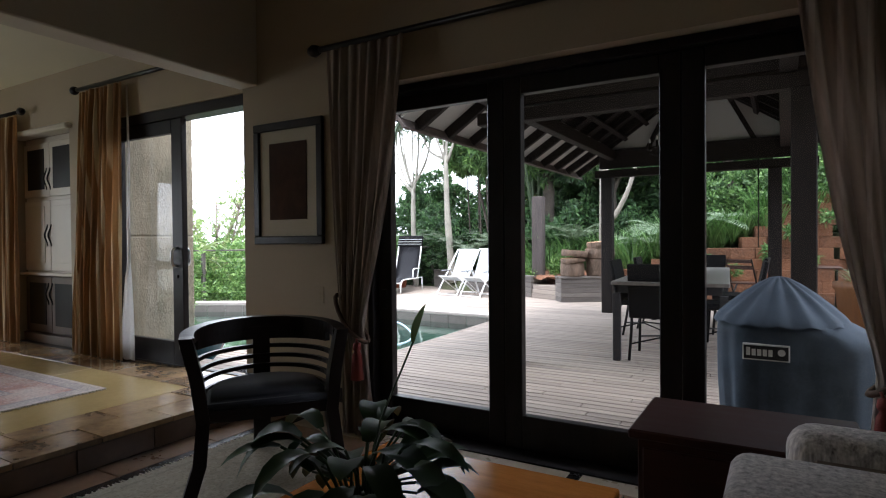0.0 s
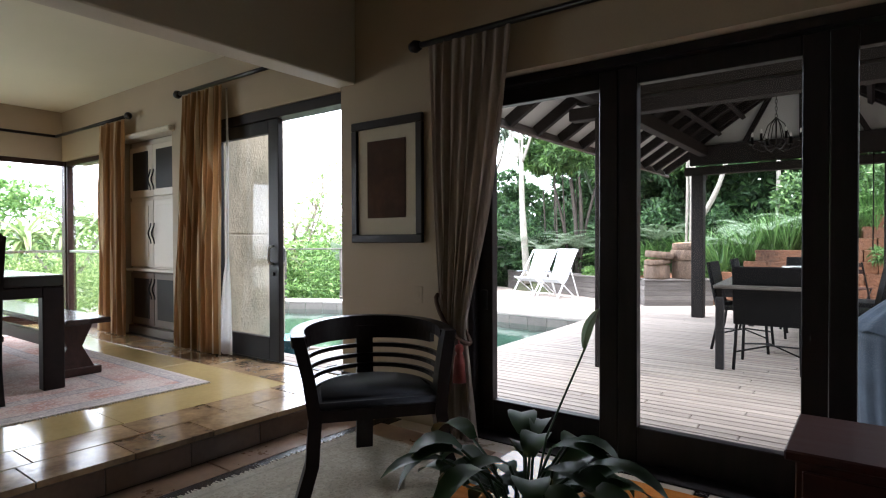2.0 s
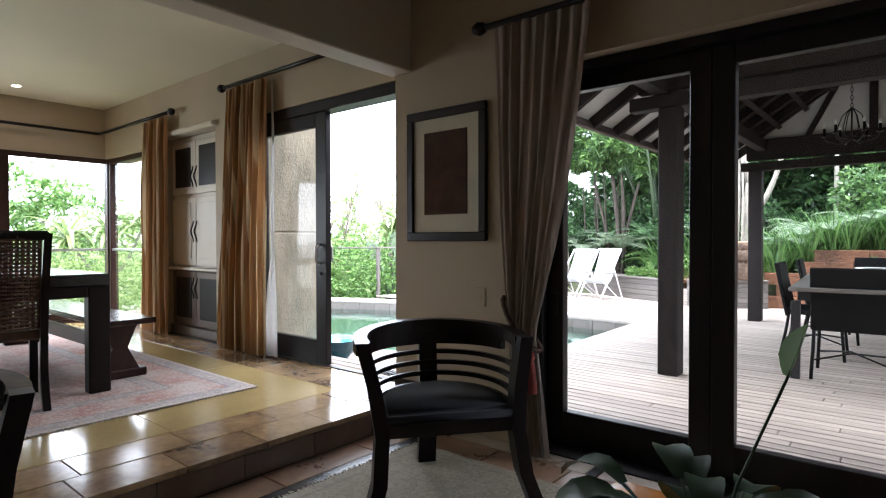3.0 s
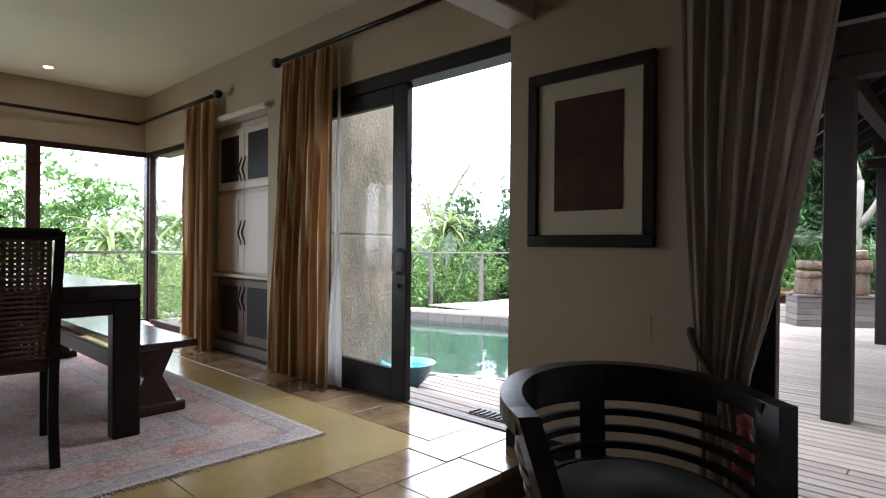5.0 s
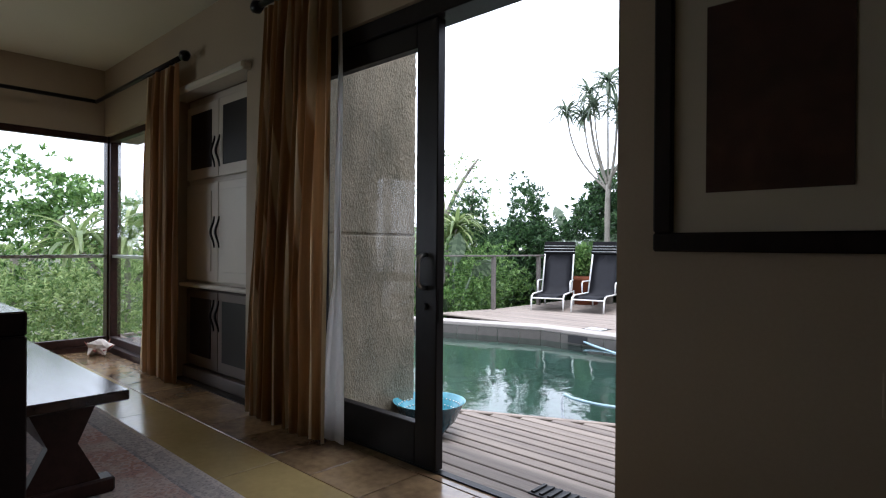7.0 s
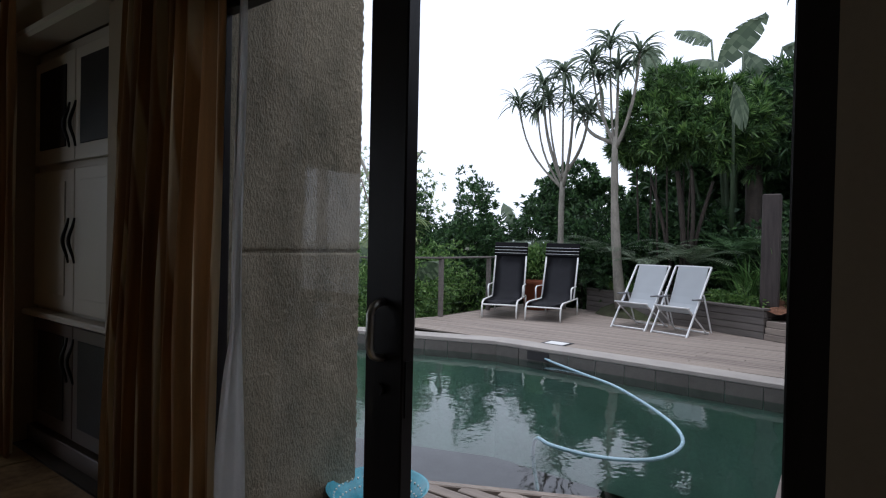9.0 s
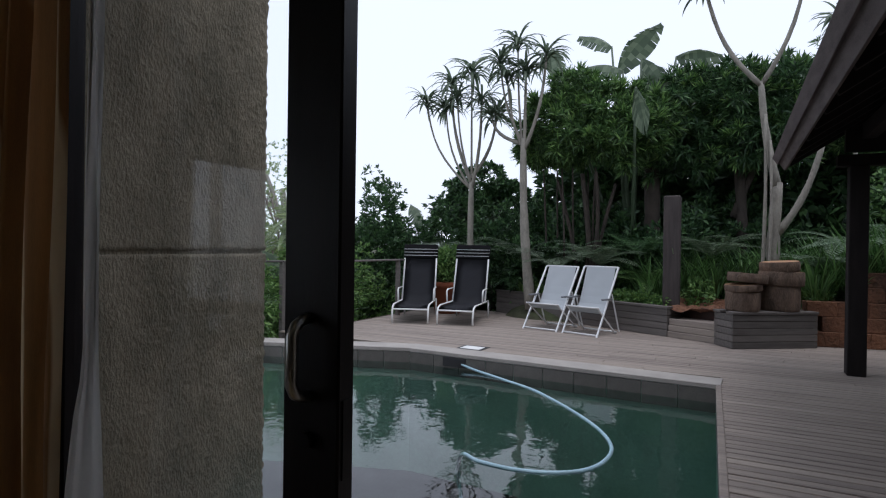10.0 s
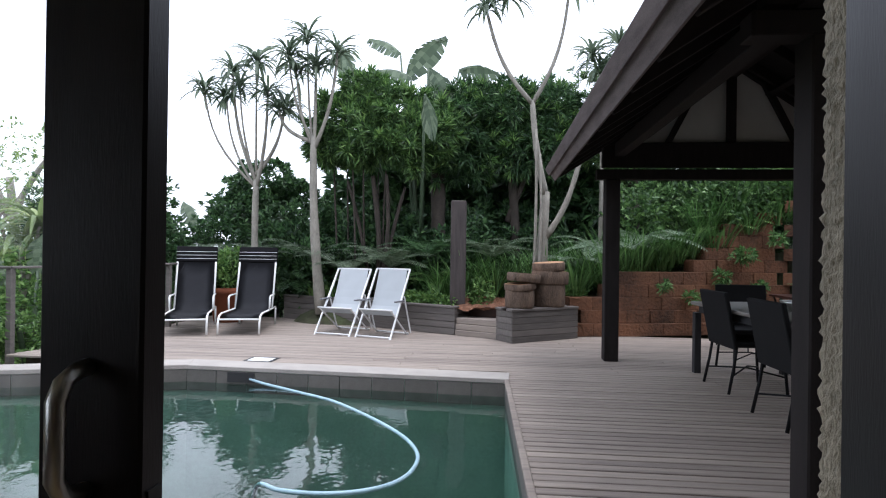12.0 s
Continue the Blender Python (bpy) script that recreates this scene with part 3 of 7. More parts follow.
for a, b in ((1.06, 1.935), (1.938, 2.86), (2.863, 3.76)):
    glazed_leaf(living, a, b, FL + 0.008, 2.098, 0.18, 0.10, 0.185, 0.09, 0.06)
part("lock_box", new_box(1.085, 1.13, 0.135, 0.15, 0.78, 0.90, bevel=0.003), IRON, living, "small dark door lock")

for name, label in (("window_1", "dark framed corner window beside the curtain"), ("window_2", "wide dark framed dining room window")):
    win = tagged(new(name), label, "window", "", "structure")
    if name == "window_1":
        y = 0.20
        cols = ((XE - 0.02, -3.92),)
        spans = [new_box(XE - 0.02, -3.92, y - 0.03, y + 0.03, 0.236, 0.31, bevel=0.004), new_box(XE - 0.02, -3.92, y - 0.03, y + 0.03, WH - 0.06, WH, bevel=0.004)]
        part("window_frame", new_box(XE - 0.13, XE - 0.02, y - 0.049, y + 0.075, 0.236, WH, bevel=0.004), WOOD_BROWN, win)
        part("window_frame", new_box(-3.98, -3.92, y - 0.03, y + 0.03, 0.31, WH - 0.06, bevel=0.004), WOOD_BROWN, win)
        part("transom", new_box(XE - 0.02, -3.98, y - 0.02, y + 0.02, 1.07, 1.10, bevel=0.003), STEEL, win, "slim metal bar across the pane")
        pane = part("pane", new_box(XE - 0.02, -3.98, y - 0.003, y + 0.003, 0.31, WH - 0.06), GLASS, win)
        pane.visible_shadow = False
        for bm in spans:
            part("window_frame", bm, WOOD_BROWN, win)
    else:
        x = XE - 0.06
        part("corner_post", new_box(XE - 0.018, XE + 0.03, 0.165, 0.235, 0.312, WH - 0.062, bevel=0.004), WOOD_BROWN, win)
        for bm in (new_box(x - 0.03, x + 0.03, -4.9, 0.15, 0.236, 0.31, bevel=0.004), new_box(x - 0.03, x + 0.03, -4.9, 0.15, WH - 0.06, WH, bevel=0.004)):
            part("window_frame", bm, WOOD_BROWN, win)
        ys = (0.15, -0.94, -2.1, -3.4, -4.84)
        for a, b in zip(ys, ys[1:]):
            part("mullion", new_box(x - 0.03, x + 0.03, b - 0.062, b + 0.062, 0.31, WH - 0.06, bevel=0.004), WOOD_BROWN, win)
            part("transom", new_box(x - 0.02, x + 0.02, b + 0.062, a - (0.062 if a < 0 else 0), 1.07, 1.10, bevel=0.003), STEEL, win, "slim metal bar across the pane")
            pane = part("pane", new_box(x - 0.003, x + 0.003, b + 0.062, a - (0.062 if a < 0 else 0), 0.31, WH - 0.06), GLASS, win)
            pane.visible_shadow = False

structure("baseboard_pier", new_box(0.0, LV0, -0.016, 0.0, FD + 0.001, FD + 0.09, bevel=0.003), BLACK_WOOD, "dark timber skirting", "skirting")


# ---- curtains ----
def curtain_sheet(top, waist, foot, z_top, z_waist, z_foot, y, folds, depth, seed):
    """A pleated hanging cloth; each of top, waist and foot is (x0, x1)."""
    rnd = random.Random(seed)
    bm = bmesh.new()
    cols, rows = folds * 8, 30
    phase = [rnd.uniform(-0.5, 0.5) for _ in range(folds + 1)]
    grid = []
    for j in range(rows + 1):
        z = z_top + (z_foot - z_top) * j / rows
        if z > z_waist:
            k = ((z_top - z) / (z_top - z_waist)) ** 1.35
            x0, x1 = top[0] + (waist[0] - top[0]) * k, top[1] + (waist[1] - top[1]) * k
        else:
            k = ((z_waist - z) / (z_waist - z_foot)) ** 0.6
            x0, x1 = waist[0] + (foot[0] - waist[0]) * k, waist[1] + (foot[1] - waist[1]) * k
        line = []
        for i in range(cols + 1):
            u = i / cols
            f = u * folds
            ph = phase[int(min(f, folds - 1))] * 0.6
            amp = depth * (0.7 + 0.3 * math.sin(3.1 * u * 5 + seed)) * (0.55 + 0.45 * min(1, j / 4))
            line.append(bm.verts.new((x0 + (x1 - x0) * u + 0.006 * math.sin(f * 9 + j * 0.35), y + amp * math.sin(2 * math.pi * f + ph + 0.25 * math.sin(j * 0.3 + seed)), z + 0.004 * math.sin(f * 5))))
        grid.append(line)
    for a, b in zip(grid, grid[1:]):
        for i in range(cols):
            f = bm.faces.new((a[i], b[i], b[i + 1], a[i + 1]))
            f.smooth = True
    bmesh.ops.solidify(bm, geom=list(bm.faces), thickness=0.005)
    return bm


def rod(name, x0, x1, y, z, ends, label):
    t = thing(name, pose(0, 0, 0), label, "curtain rod")
    bm = bmesh.new()
    tube(bm, [(x0, y, z), (x1, y, z)], 0.018, 12)
    part("pole", bm, BLACK_WOOD, t)
    for x in ends:
        bm = bmesh.new()
        lathe(bm, [(0.0, -0.045), (0.028, -0.035), (0.04, 0.0), (0.028, 0.035), (0.015, 0.045)], 14)
        bmesh.ops.rotate(bm, cent=(0, 0, 0), matrix=Matrix.Rotation(radians(90), 3, "Y"), verts=bm.verts)
        bmesh.ops.translate(bm, vec=(x, y, z), verts=bm.verts)
        part("finial", bm, BLACK_WOOD, t, "turned dark finial")
    return t


c = thing("curtain", pose(0, 0, 0), "gold striped full-length curtain hanging beside the sliding door", "curtain", "gold dining curtains")
part("cloth", curtain_sheet((-2.19, -1.53), (-2.33, -1.57), (-2.37, -1.57), 2.57, 1.0, FD + 0.01, 0.03, 9, 0.045, 3), CURTAIN, c)
part("lining", curtain_sheet((-1.55, -1.52), (-1.575, -1.51), (-1.70, -1.485), 2.55, 1.0, FD + 0.015, 0.075, 2, 0.012, 5), LINING, c, "white lining showing behind the edge")
c = thing("curtain", pose(0, 0, 0), "gold striped full-length curtain beside the corner window", "curtain", "gold dining curtains")
part("cloth", curtain_sheet((-3.96, -3.36), (-4.00, -3.37), (-4.02, -3.37), 2.50, 1.0, FD + 0.01, 0.02, 7, 0.045, 8), CURTAIN, c)
part("lining", curtain_sheet((-4.02, -3.95), (-4.05, -3.97), (-4.06, -3.97), 2.48, 1.0, FD + 0.015, 0.07, 2, 0.012, 9), LINING, c)
rod("curtain_rod", -2.26, -0.06, 0.03, 2.60, (-2.28,), "dark timber curtain rod over the sliding door")
corner_rod = rod("curtain_rod", XE + 0.10, -3.28, 0.02, 2.53, (-3.26,), "dark timber curtain rod turning the corner of the dining room")
bm = bmesh.new()
tube(bm, [(XE + 0.10, 0.02, 2.53), (XE + 0.10, -5.2, 2.53)], 0.018, 12)
part("pole", bm, BLACK_WOOD, corner_rod)
rod("curtain_rod", 0.76, 4.3, -0.08, 2.40, (0.75,), "dark timber curtain rod over the living room doors")


def living_curtain(top, waist, foot, seed, side, label):
    c = thing("curtain", pose(0, 0, 0), label, "curtain", "living room curtains")
    part("cloth", curtain_sheet(top, waist, foot, 2.37, 0.68, FL + 0.01, -0.10, 8, 0.035, seed), CURTAIN_L, c)
    bm = bmesh.new()
    mid = (waist[0] + waist[1]) / 2
    w = (waist[1] - waist[0]) / 2 + 0.025
    n = 18
    ring = [(mid + w * math.cos(2 * math.pi * k / n), -0.10 + 0.065 * math.sin(2 * math.pi * k / n), 0.745 - 0.135 * side * math.cos(2 * math.pi * k / n) - 0.03 * math.sin(2 * math.pi * k / n) ** 2) for k in range(n + 1)]
    tube(bm, ring, 0.013, 8)
    tie = part("tieback", bm, ROPE, c, "twisted brown tieback")
    x = mid + side * (w - 0.03)
    bm = bmesh.new()
    tube(bm, [(x, -0.16, 0.635), (x + 0.005, -0.17, 0.62), (x + 0.01, -0.17, 0.60)], 0.006, 6)
    lathe(bm, [(0.001, 0.02), (0.022, 0.01), (0.026, -0.02), (0.016, -0.035), (0.028, -0.06), (0.04, -0.2), (0.0, -0.2)], 16, (x + 0.01, -0.17, 0.60))
    part("tassel", bm, TASSEL, tie, "dark red tassel")


living_curtain((0.87, 1.44), (0.955, 1.135), (0.97, 1.21), 11, 1, "mushroom living room curtain tied back with a red tassel")
living_curtain((3.30, 4.00), (3.58, 3.78), (3.55, 3.85), 14, -1, "mushroom curtain tied back with a red tassel beside the armchair")

# ---- picture, switches, downlight ----
pic = thing("framed_picture", pose(0.44, 0, 1.60), "brown print in a cream mount and a dark wood frame", "picture")
for bm in (new_box(-0.315, 0.315, -0.03, -0.002, 0.355, 0.41, bevel=0.006), new_box(-0.315, 0.315, -0.03, -0.002, -0.41, -0.355, bevel=0.006),
           new_box(-0.315, -0.26, -0.0295, -0.002, -0.355, 0.355, bevel=0.006), new_box(0.26, 0.315, -0.0295, -0.002, -0.355, 0.355, bevel=0.006)):
    part("frame_side", bm, BLACK_WOOD, pic)
part("mount", new_box(-0.26, 0.26, -0.012, -0.004, -0.355, 0.355), MATBOARD, pic, "cream picture mount")
part("print", new_box(-0.17, 0.17, -0.016, -0.0125, -0.245, 0.27), PRINT, pic, "faded brown print with uneven edges")
part("pane", new_box(-0.26, 0.26, -0.021, -0.019, -0.355, 0.355), glass_material("matt_picture_glass", least=0.003, most=0.2), pic)
for x in (0.70,):
    sw = thing("light_switch", pose(x, 0, 0.86), "cream wall switch plate", "switch")
    part("plate", new_box(-0.035, 0.035, -0.004, 0, -0.055, 0.055, bevel=0.002), PLASTER_IN, sw)
    part("rocker", new_box(-0.012, 0.012, -0.007, -0.0042, -0.02, 0.02, bevel=0.001), PLASTER_IN, sw)
down = thing("downlight", pose(-4.75, -0.94, CEIL), "small recessed ceiling downlight, switched on", "ceiling light")
bm = lathe(bmesh.new(), [(0.05, -0.001), (0.05, -0.006), (0.038, -0.006), (0.036, -0.001)], 20)
part("trim_ring", bm, WHITE, down)
GLOW = bpy.data.materials.new("lamp_glow")
GLOW.use_nodes = True
GLOW.node_tree.nodes["Principled BSDF"].inputs["Emission Color"].default_value = (1, 0.9, 0.75, 1)
GLOW.node_tree.nodes["Principled BSDF"].inputs["Emission Strength"].default_value = 12
bm = bmesh.new()
bmesh.ops.create_circle(bm, cap_ends=True, segments=20, radius=0.036)
bmesh.ops.translate(bm, vec=(0, 0, -0.004), verts=bm.verts)
part("lamp", bm, GLOW, down, "glowing lamp face")

# ---- built-in wall unit ----
unit = thing("wall_unit", pose(0, 0.20, 0), "built-in cream wall unit with dark inset panels and curved iron handles", "cabinet")
part("carcass", new_box(NC0 + 0.004, NC1 - 0.004, 0.03, 0.40, 0.886, 2.30), CREAM, unit)
part("lower_carcass", new_box(NC0 + 0.004, NC1 - 0.004, 0.031, 0.40, FD + 0.002, 0.884), TAUPE, unit, "dark taupe lower carcass")
part("cornice", new_box(NC0 - 0.05, NC1 + 0.05, -0.14, 0.028, 2.30, 2.355, bevel=0.015), CREAM, unit, "cream moulded cornice shelf")
part("shelf_edge", new_box(NC0 + 0.004, NC1 - 0.004, -0.05, 0.028, 0.885, 0.915, bevel=0.008), CREAM, unit)
part("plinth", new_box(NC0 + 0.006, NC1 - 0.006, -0.02, 0.028, FD + 0.002, 0.28, bevel=0.004), TAUPE, unit)
mid_x = (NC0 + NC1) / 2


def iron_pull(parent, x, z, mirror):
    """A wavy iron cabinet pull."""
    bm = bmesh.new()
    n = 18
    pts = [(x + mirror * 0.011 * math.sin(3 * math.pi * k / n), -0.012 - 0.022 * math.sin(math.pi * k / n), z + 0.11 - 0.22 * k / n) for k in range(n + 1)]
    tube(bm, pts, [0.005 + 0.004 * math.sin(math.pi * k / n) for k in range(n + 1)], 8)
    return part("handle", bm, IRON, parent, "wavy black iron handle")


for z0, z1, dark in ((1.69, 2.24, True), (0.935, 1.65, False), (0.30, 0.865, True)):
    for sgn in (-1, 1):
        a, b = (NC0 + 0.03, mid_x - 0.003) if sgn < 0 else (mid_x + 0.003, NC1 - 0.03)
        door = part("cabinet_door", new_box(a, b, 0.0, 0.026, z0, z1, bevel=0.003), CREAM if z0 > 0.5 else TAUPE, unit, "cream painted cabinet door" if z0 > 0.5 else "taupe cabinet door")
        in0, in1 = (0.08, 0.10) if sgn < 0 else (0.07, 0.075)
        part("inset_panel", new_box(a + in0, b - in1, -0.006, -0.001, z0 + 0.075, z1 - 0.06, bevel=0.002), DARK_PANEL if dark else CREAM, door, "dark inset panel" if dark else "raised cream panel")
        iron_pull(door, mid_x + sgn * 0.036, (z0 + z1) / 2 - (0.1 if z0 > 1.6 else 0) + (0.115 if z0 < 0.5 else 0), 1)

# ---- dining table, bench, chairs ----
TABLE_WOOD = material("red_brown_table_wood", (0.011, 0.005, 0.0045), 0.45, dark=0.6, light=1.5, scale=4, fine=50, stretch=(1, 6, 6), bump=0.05, spec=0.2)
TABLE_POLISH = material("polished_table_top", (0.012, 0.006, 0.005), 0.17, dark=0.7, light=1.4, scale=4, fine=50, stretch=(1, 6, 6), bump=0.03, spec=0.6)
table = thing("dining_table", pose(-2.88, -1.80, FD + 0.01), "heavy dark-stained dining table with slab legs on the rug", "table")
part("tabletop", new_box(-1.45, 1.45, -0.56, 0.56, 0.70, 0.78, bevel=0.006), TABLE_POLISH, table, "dark polished table top")
for sx in (-1, 1):
    for sy in (-1, 1):
        part("leg", new_box(sx * 1.45 - (0.085 if sx > 0 else 0), sx * 1.45 + (0.085 if sx < 0 else 0), sy * 0.56 - (0.13 if sy > 0 else 0), sy * 0.56 + (0.13 if sy < 0 else 0), 0, 0.699, bevel=0.006), TABLE_WOOD, table)
    part("apron", new_box(sx * 1.45 - (0.08 if sx > 0 else 0), sx * 1.45 + (0.08 if sx < 0 else 0), -0.429, 0.429, 0.63, 0.699, bevel=0.004), TABLE_WOOD, table)

bench = thing("bench", pose(-2.89, -1.065, FD + 0.01), "dark wooden trestle bench beside the dining table", "bench")
part("seat", new_box(-1.35, 1.35, -0.17, 0.17, 0.405, 0.445, bevel=0.005), WOOD_POLISH, bench, "polished bench seat")
for x in (-1.12, 1.12):
    bm = bmesh.new()
    side = [(-0.13, 0.06), (-0.05, 0.22), (-0.13, 0.405), (0.13, 0.405), (0.05, 0.22), (0.13, 0.06)]
    lo = [bm.verts.new((x - 0.03, y, z)) for y, z in side]
    hi = [bm.verts.new((x + 0.03, y, z)) for y, z in side]
    for k in range(6):
        bm.faces.new((lo[k], lo[(k + 1) % 6], hi[(k + 1) % 6], hi[k]))
    bm.faces.new(hi)
    bm.faces.new(lo[::-1])
    bmesh.ops.recalc_face_normals(bm, faces=bm.faces)
    part("trestle_leg", bm, WOOD_BROWN, bench)
    part("foot", new_box(x - 0.045, x + 0.045, -0.18, 0.18, 0, 0.06, bevel=0.008), WOOD_BROWN, bench)
part("stretcher", new_box(-1.088, 1.088, -0.02, 0.02, 0.17, 0.28, bevel=0.004), WOOD_BROWN, bench)


def swept_leg(bm, pts, w, d):
    """A leg of rectangular section through (x, y, z) points."""
    rings = []
    for x, y, z in pts:
        rings.append([bm.verts.new((x + sx * w / 2, y + sy * d / 2, z)) for sx, sy in ((-1, -1), (1, -1), (1, 1), (-1, 1))])
    for a, b in zip(rings, rings[1:]):
        for k in range(4):
            bm.faces.new((a[k], a[(k + 1) % 4], b[(k + 1) % 4], b[k]))
    bm.faces.new(rings[0])
    bm.faces.new(rings[-1])
    bmesh.ops.recalc_face_normals(bm, faces=bm.faces)
    return bm


def dining_chair(m, label):
    """High-backed chair; it faces +y."""
    c = thing("dining_chair", m, label, "chair", "chairs round the dining table")
    for sx in (-1, 1):
        part("back_leg", swept_leg(bmesh.new(), [(sx * 0.21, -0.335, 0), (sx * 0.21, -0.28, 0.09), (sx * 0.21, -0.235, 0.22), (sx * 0.215, -0.21, 0.44), (sx * 0.22, -0.23, 0.7), (sx * 0.23, -0.30, 1.04)], 0.04, 0.05), BLACK_WOOD, c)
        part("front_leg", swept_leg(bmesh.new(), [(sx * 0.21, 0.21, 0), (sx * 0.21, 0.21, 0.42)], 0.045, 0.045), BLACK_WOOD, c)
    part("seat", new_box(-0.24, 0.24, -0.20, 0.24, 0.40, 0.46, bevel=0.012), RATTAN, c)
    bm = bmesh.new()
    for k in range(15):
        x = -0.19 + 0.38 * k / 14
        tube(bm, [(x, -0.215, 0.47), (x, -0.235, 0.7), (x, -0.30, 1.0)], 0.011, 6)
    for k in range(24):
        z = 0.48 + 0.52 * k / 23
        y = -0.215 - 0.085 * max(0, (z - 0.47) / 0.53) ** 1.5
        tube(bm, [(-0.20, y, z), (0, y - 0.02, z), (0.20, y, z)], 0.0085, 5)
    tagged(part("woven_back", bm, RATTAN, c, "brown woven rattan back"), kind="stuff")
    part("top_rail", new_box(-0.24, 0.24, -0.325, -0.28, 1.0, 1.055, bevel=0.015), BLACK_WOOD, c)
    return c


dining_chair(pose(-1.60, -1.82, FD + 0.01, 0, 0, 82), "dark dining chair with a woven rattan back at the table's end")
for y in (-2.62,):
    for x in (-2.2, -3.1, -3.9):
        dining_chair(pose(x, y, FD + 0.01, 0, 0, 0), "dark high-backed dining chair with a woven rattan back")

vase = thing("flower_vase", pose(-2.5, -1.74, FD + 0.79), "red flowers in a tall dark vase on the dining table", "flowers")
part("pot", lathe(bmesh.new(), [(0.0, 0), (0.06, 0), (0.085, 0.10), (0.06, 0.24), (0.07, 0.29), (0.06, 0.29), (0.05, 0.24), (0.07, 0.04)], 18), BLACK_WOOD, vase)
rnd = random.Random(4)
for k in range(9):
    bm = bmesh.new()
    cx, cy, cz = rnd.uniform(-0.11, 0.11), rnd.uniform(-0.11, 0.11), 0.33 + rnd.uniform(0, 0.11)
    for j in range(7):
        a = j * 0.9 + k
        tip = Vector((cx + 0.07 * math.cos(a), cy + 0.07 * math.sin(a), cz + rnd.uniform(-0.02, 0.05)))
        o = Vector((-math.sin(a), math.cos(a), 0.2)) * 0.024
        mid = (tip + Vector((cx, cy, cz))) / 2 + Vector((0, 0, 0.015))
        bm.faces.new([bm.verts.new(v) for v in ((cx, cy, cz), mid - o, tip, mid + o)])
    part("bloom", bm, RED, vase, "red bloom")

# ---- rugs ----
RUG_W, RUG_L = 3.7, 2.55
rug = thing("dining_rug", pose(-0.79 - RUG_W / 2, -0.55 - RUG_L / 2, FD + 0.001), "faded red and grey oriental rug under the dining table", "rug")
part("rug_cloth", new_box(-RUG_W / 2, RUG_W / 2, -RUG_L / 2, RUG_L / 2, 0, 0.008, bevel=0.002), rug_material("faded_oriental_rug", (0.62, 0.55, 0.50), (0.47, 0.19, 0.13), (0.14, 0.13, 0.16), (RUG_W, RUG_L), ((0.0, 0.1, 0.1), (0.035, 0.45, 0.1), (0.13, 0.8, 0.0), (0.145, 0.05, 0.9), (0.40, 0.8, 0.0), (0.415, 0.4, 0.25), (0.50, 0.7, 0.1), (0.515, 0.08, 0.7))), rug)
rnd = random.Random(2)
bm = bmesh.new()
for sx in (1, -1):
    for k in range(170):
        y = -RUG_L / 2 + RUG_L * (k + 0.5) / 170
        d = rnd.uniform(-0.01, 0.01)
        tube(bm, [(sx * RUG_W / 2, y, 0.004), (sx * (RUG_W / 2 + rnd.uniform(0.018, 0.035)), y + d, 0.003)], 0.0028, 4)
tagged(part("fringe", bm, MATBOARD, rug, "pale knotted fringe"), kind="stuff")
rug = thing("living_rug", pose(2.02, -1.9, FL + 0.001), "cream patterned rug under the armchairs", "rug")
part("rug_cloth", new_box(-1.5, 1.5, -1.55, 1.55, 0, 0.010, bevel=0.002), rug_material("cream_patterned_rug", (0.44, 0.40, 0.32), (0.30, 0.25, 0.18), (0.20, 0.19, 0.15), (3.0, 3.1), ((0.0, 0.1, 0.3), (0.06, 0.5, 0.1), (0.08, 0.1, 0.6), (0.30, 0.5, 0.2), (0.32, 0.15, 0.4))), rug)
bm = bmesh.new()
for k in range(200):
    y = -1.55 + 3.1 * (k + 0.5) / 200
    tube(bm, [(-1.5, y, 0.004), (-1.5 - rnd.uniform(0.02, 0.04), y + rnd.uniform(-0.01, 0.01), 0.003)], 0.003, 4)
tagged(part("fringe", bm, MATBOARD, rug, "pale fringe"), kind="stuff")


# ---- low barrel chairs ----
def arc_band(bm, r0, r1, a0, a1, z_in, h, steps=22, z_end=0.0):
    """A bent board: radii, angles in degrees, the height of its lower edge, and how far its ends drop."""
    rings = []
    for k in range(steps + 1):
        a = radians(a0 + (a1 - a0) * k / steps)
        u = abs(2 * k / steps - 1)
        z = z_in - z_end * u * u
        c, s = math.cos(a), math.sin(a)
        rings.append([bm.verts.new((r * c, r * s, zz)) for r, zz in ((r0, z), (r1, z), (r1, z + h), (r0, z + h))])
    for a, b in zip(rings, rings[1:]):
        for k in range(4):
            bm.faces.new((a[k], a[(k + 1) % 4], b[(k + 1) % 4], b[k]))
    bm.faces.new(rings[0])
    bm.faces.new(rings[-1])
    bmesh.ops.recalc_face_normals(bm, faces=bm.faces)
    return bm


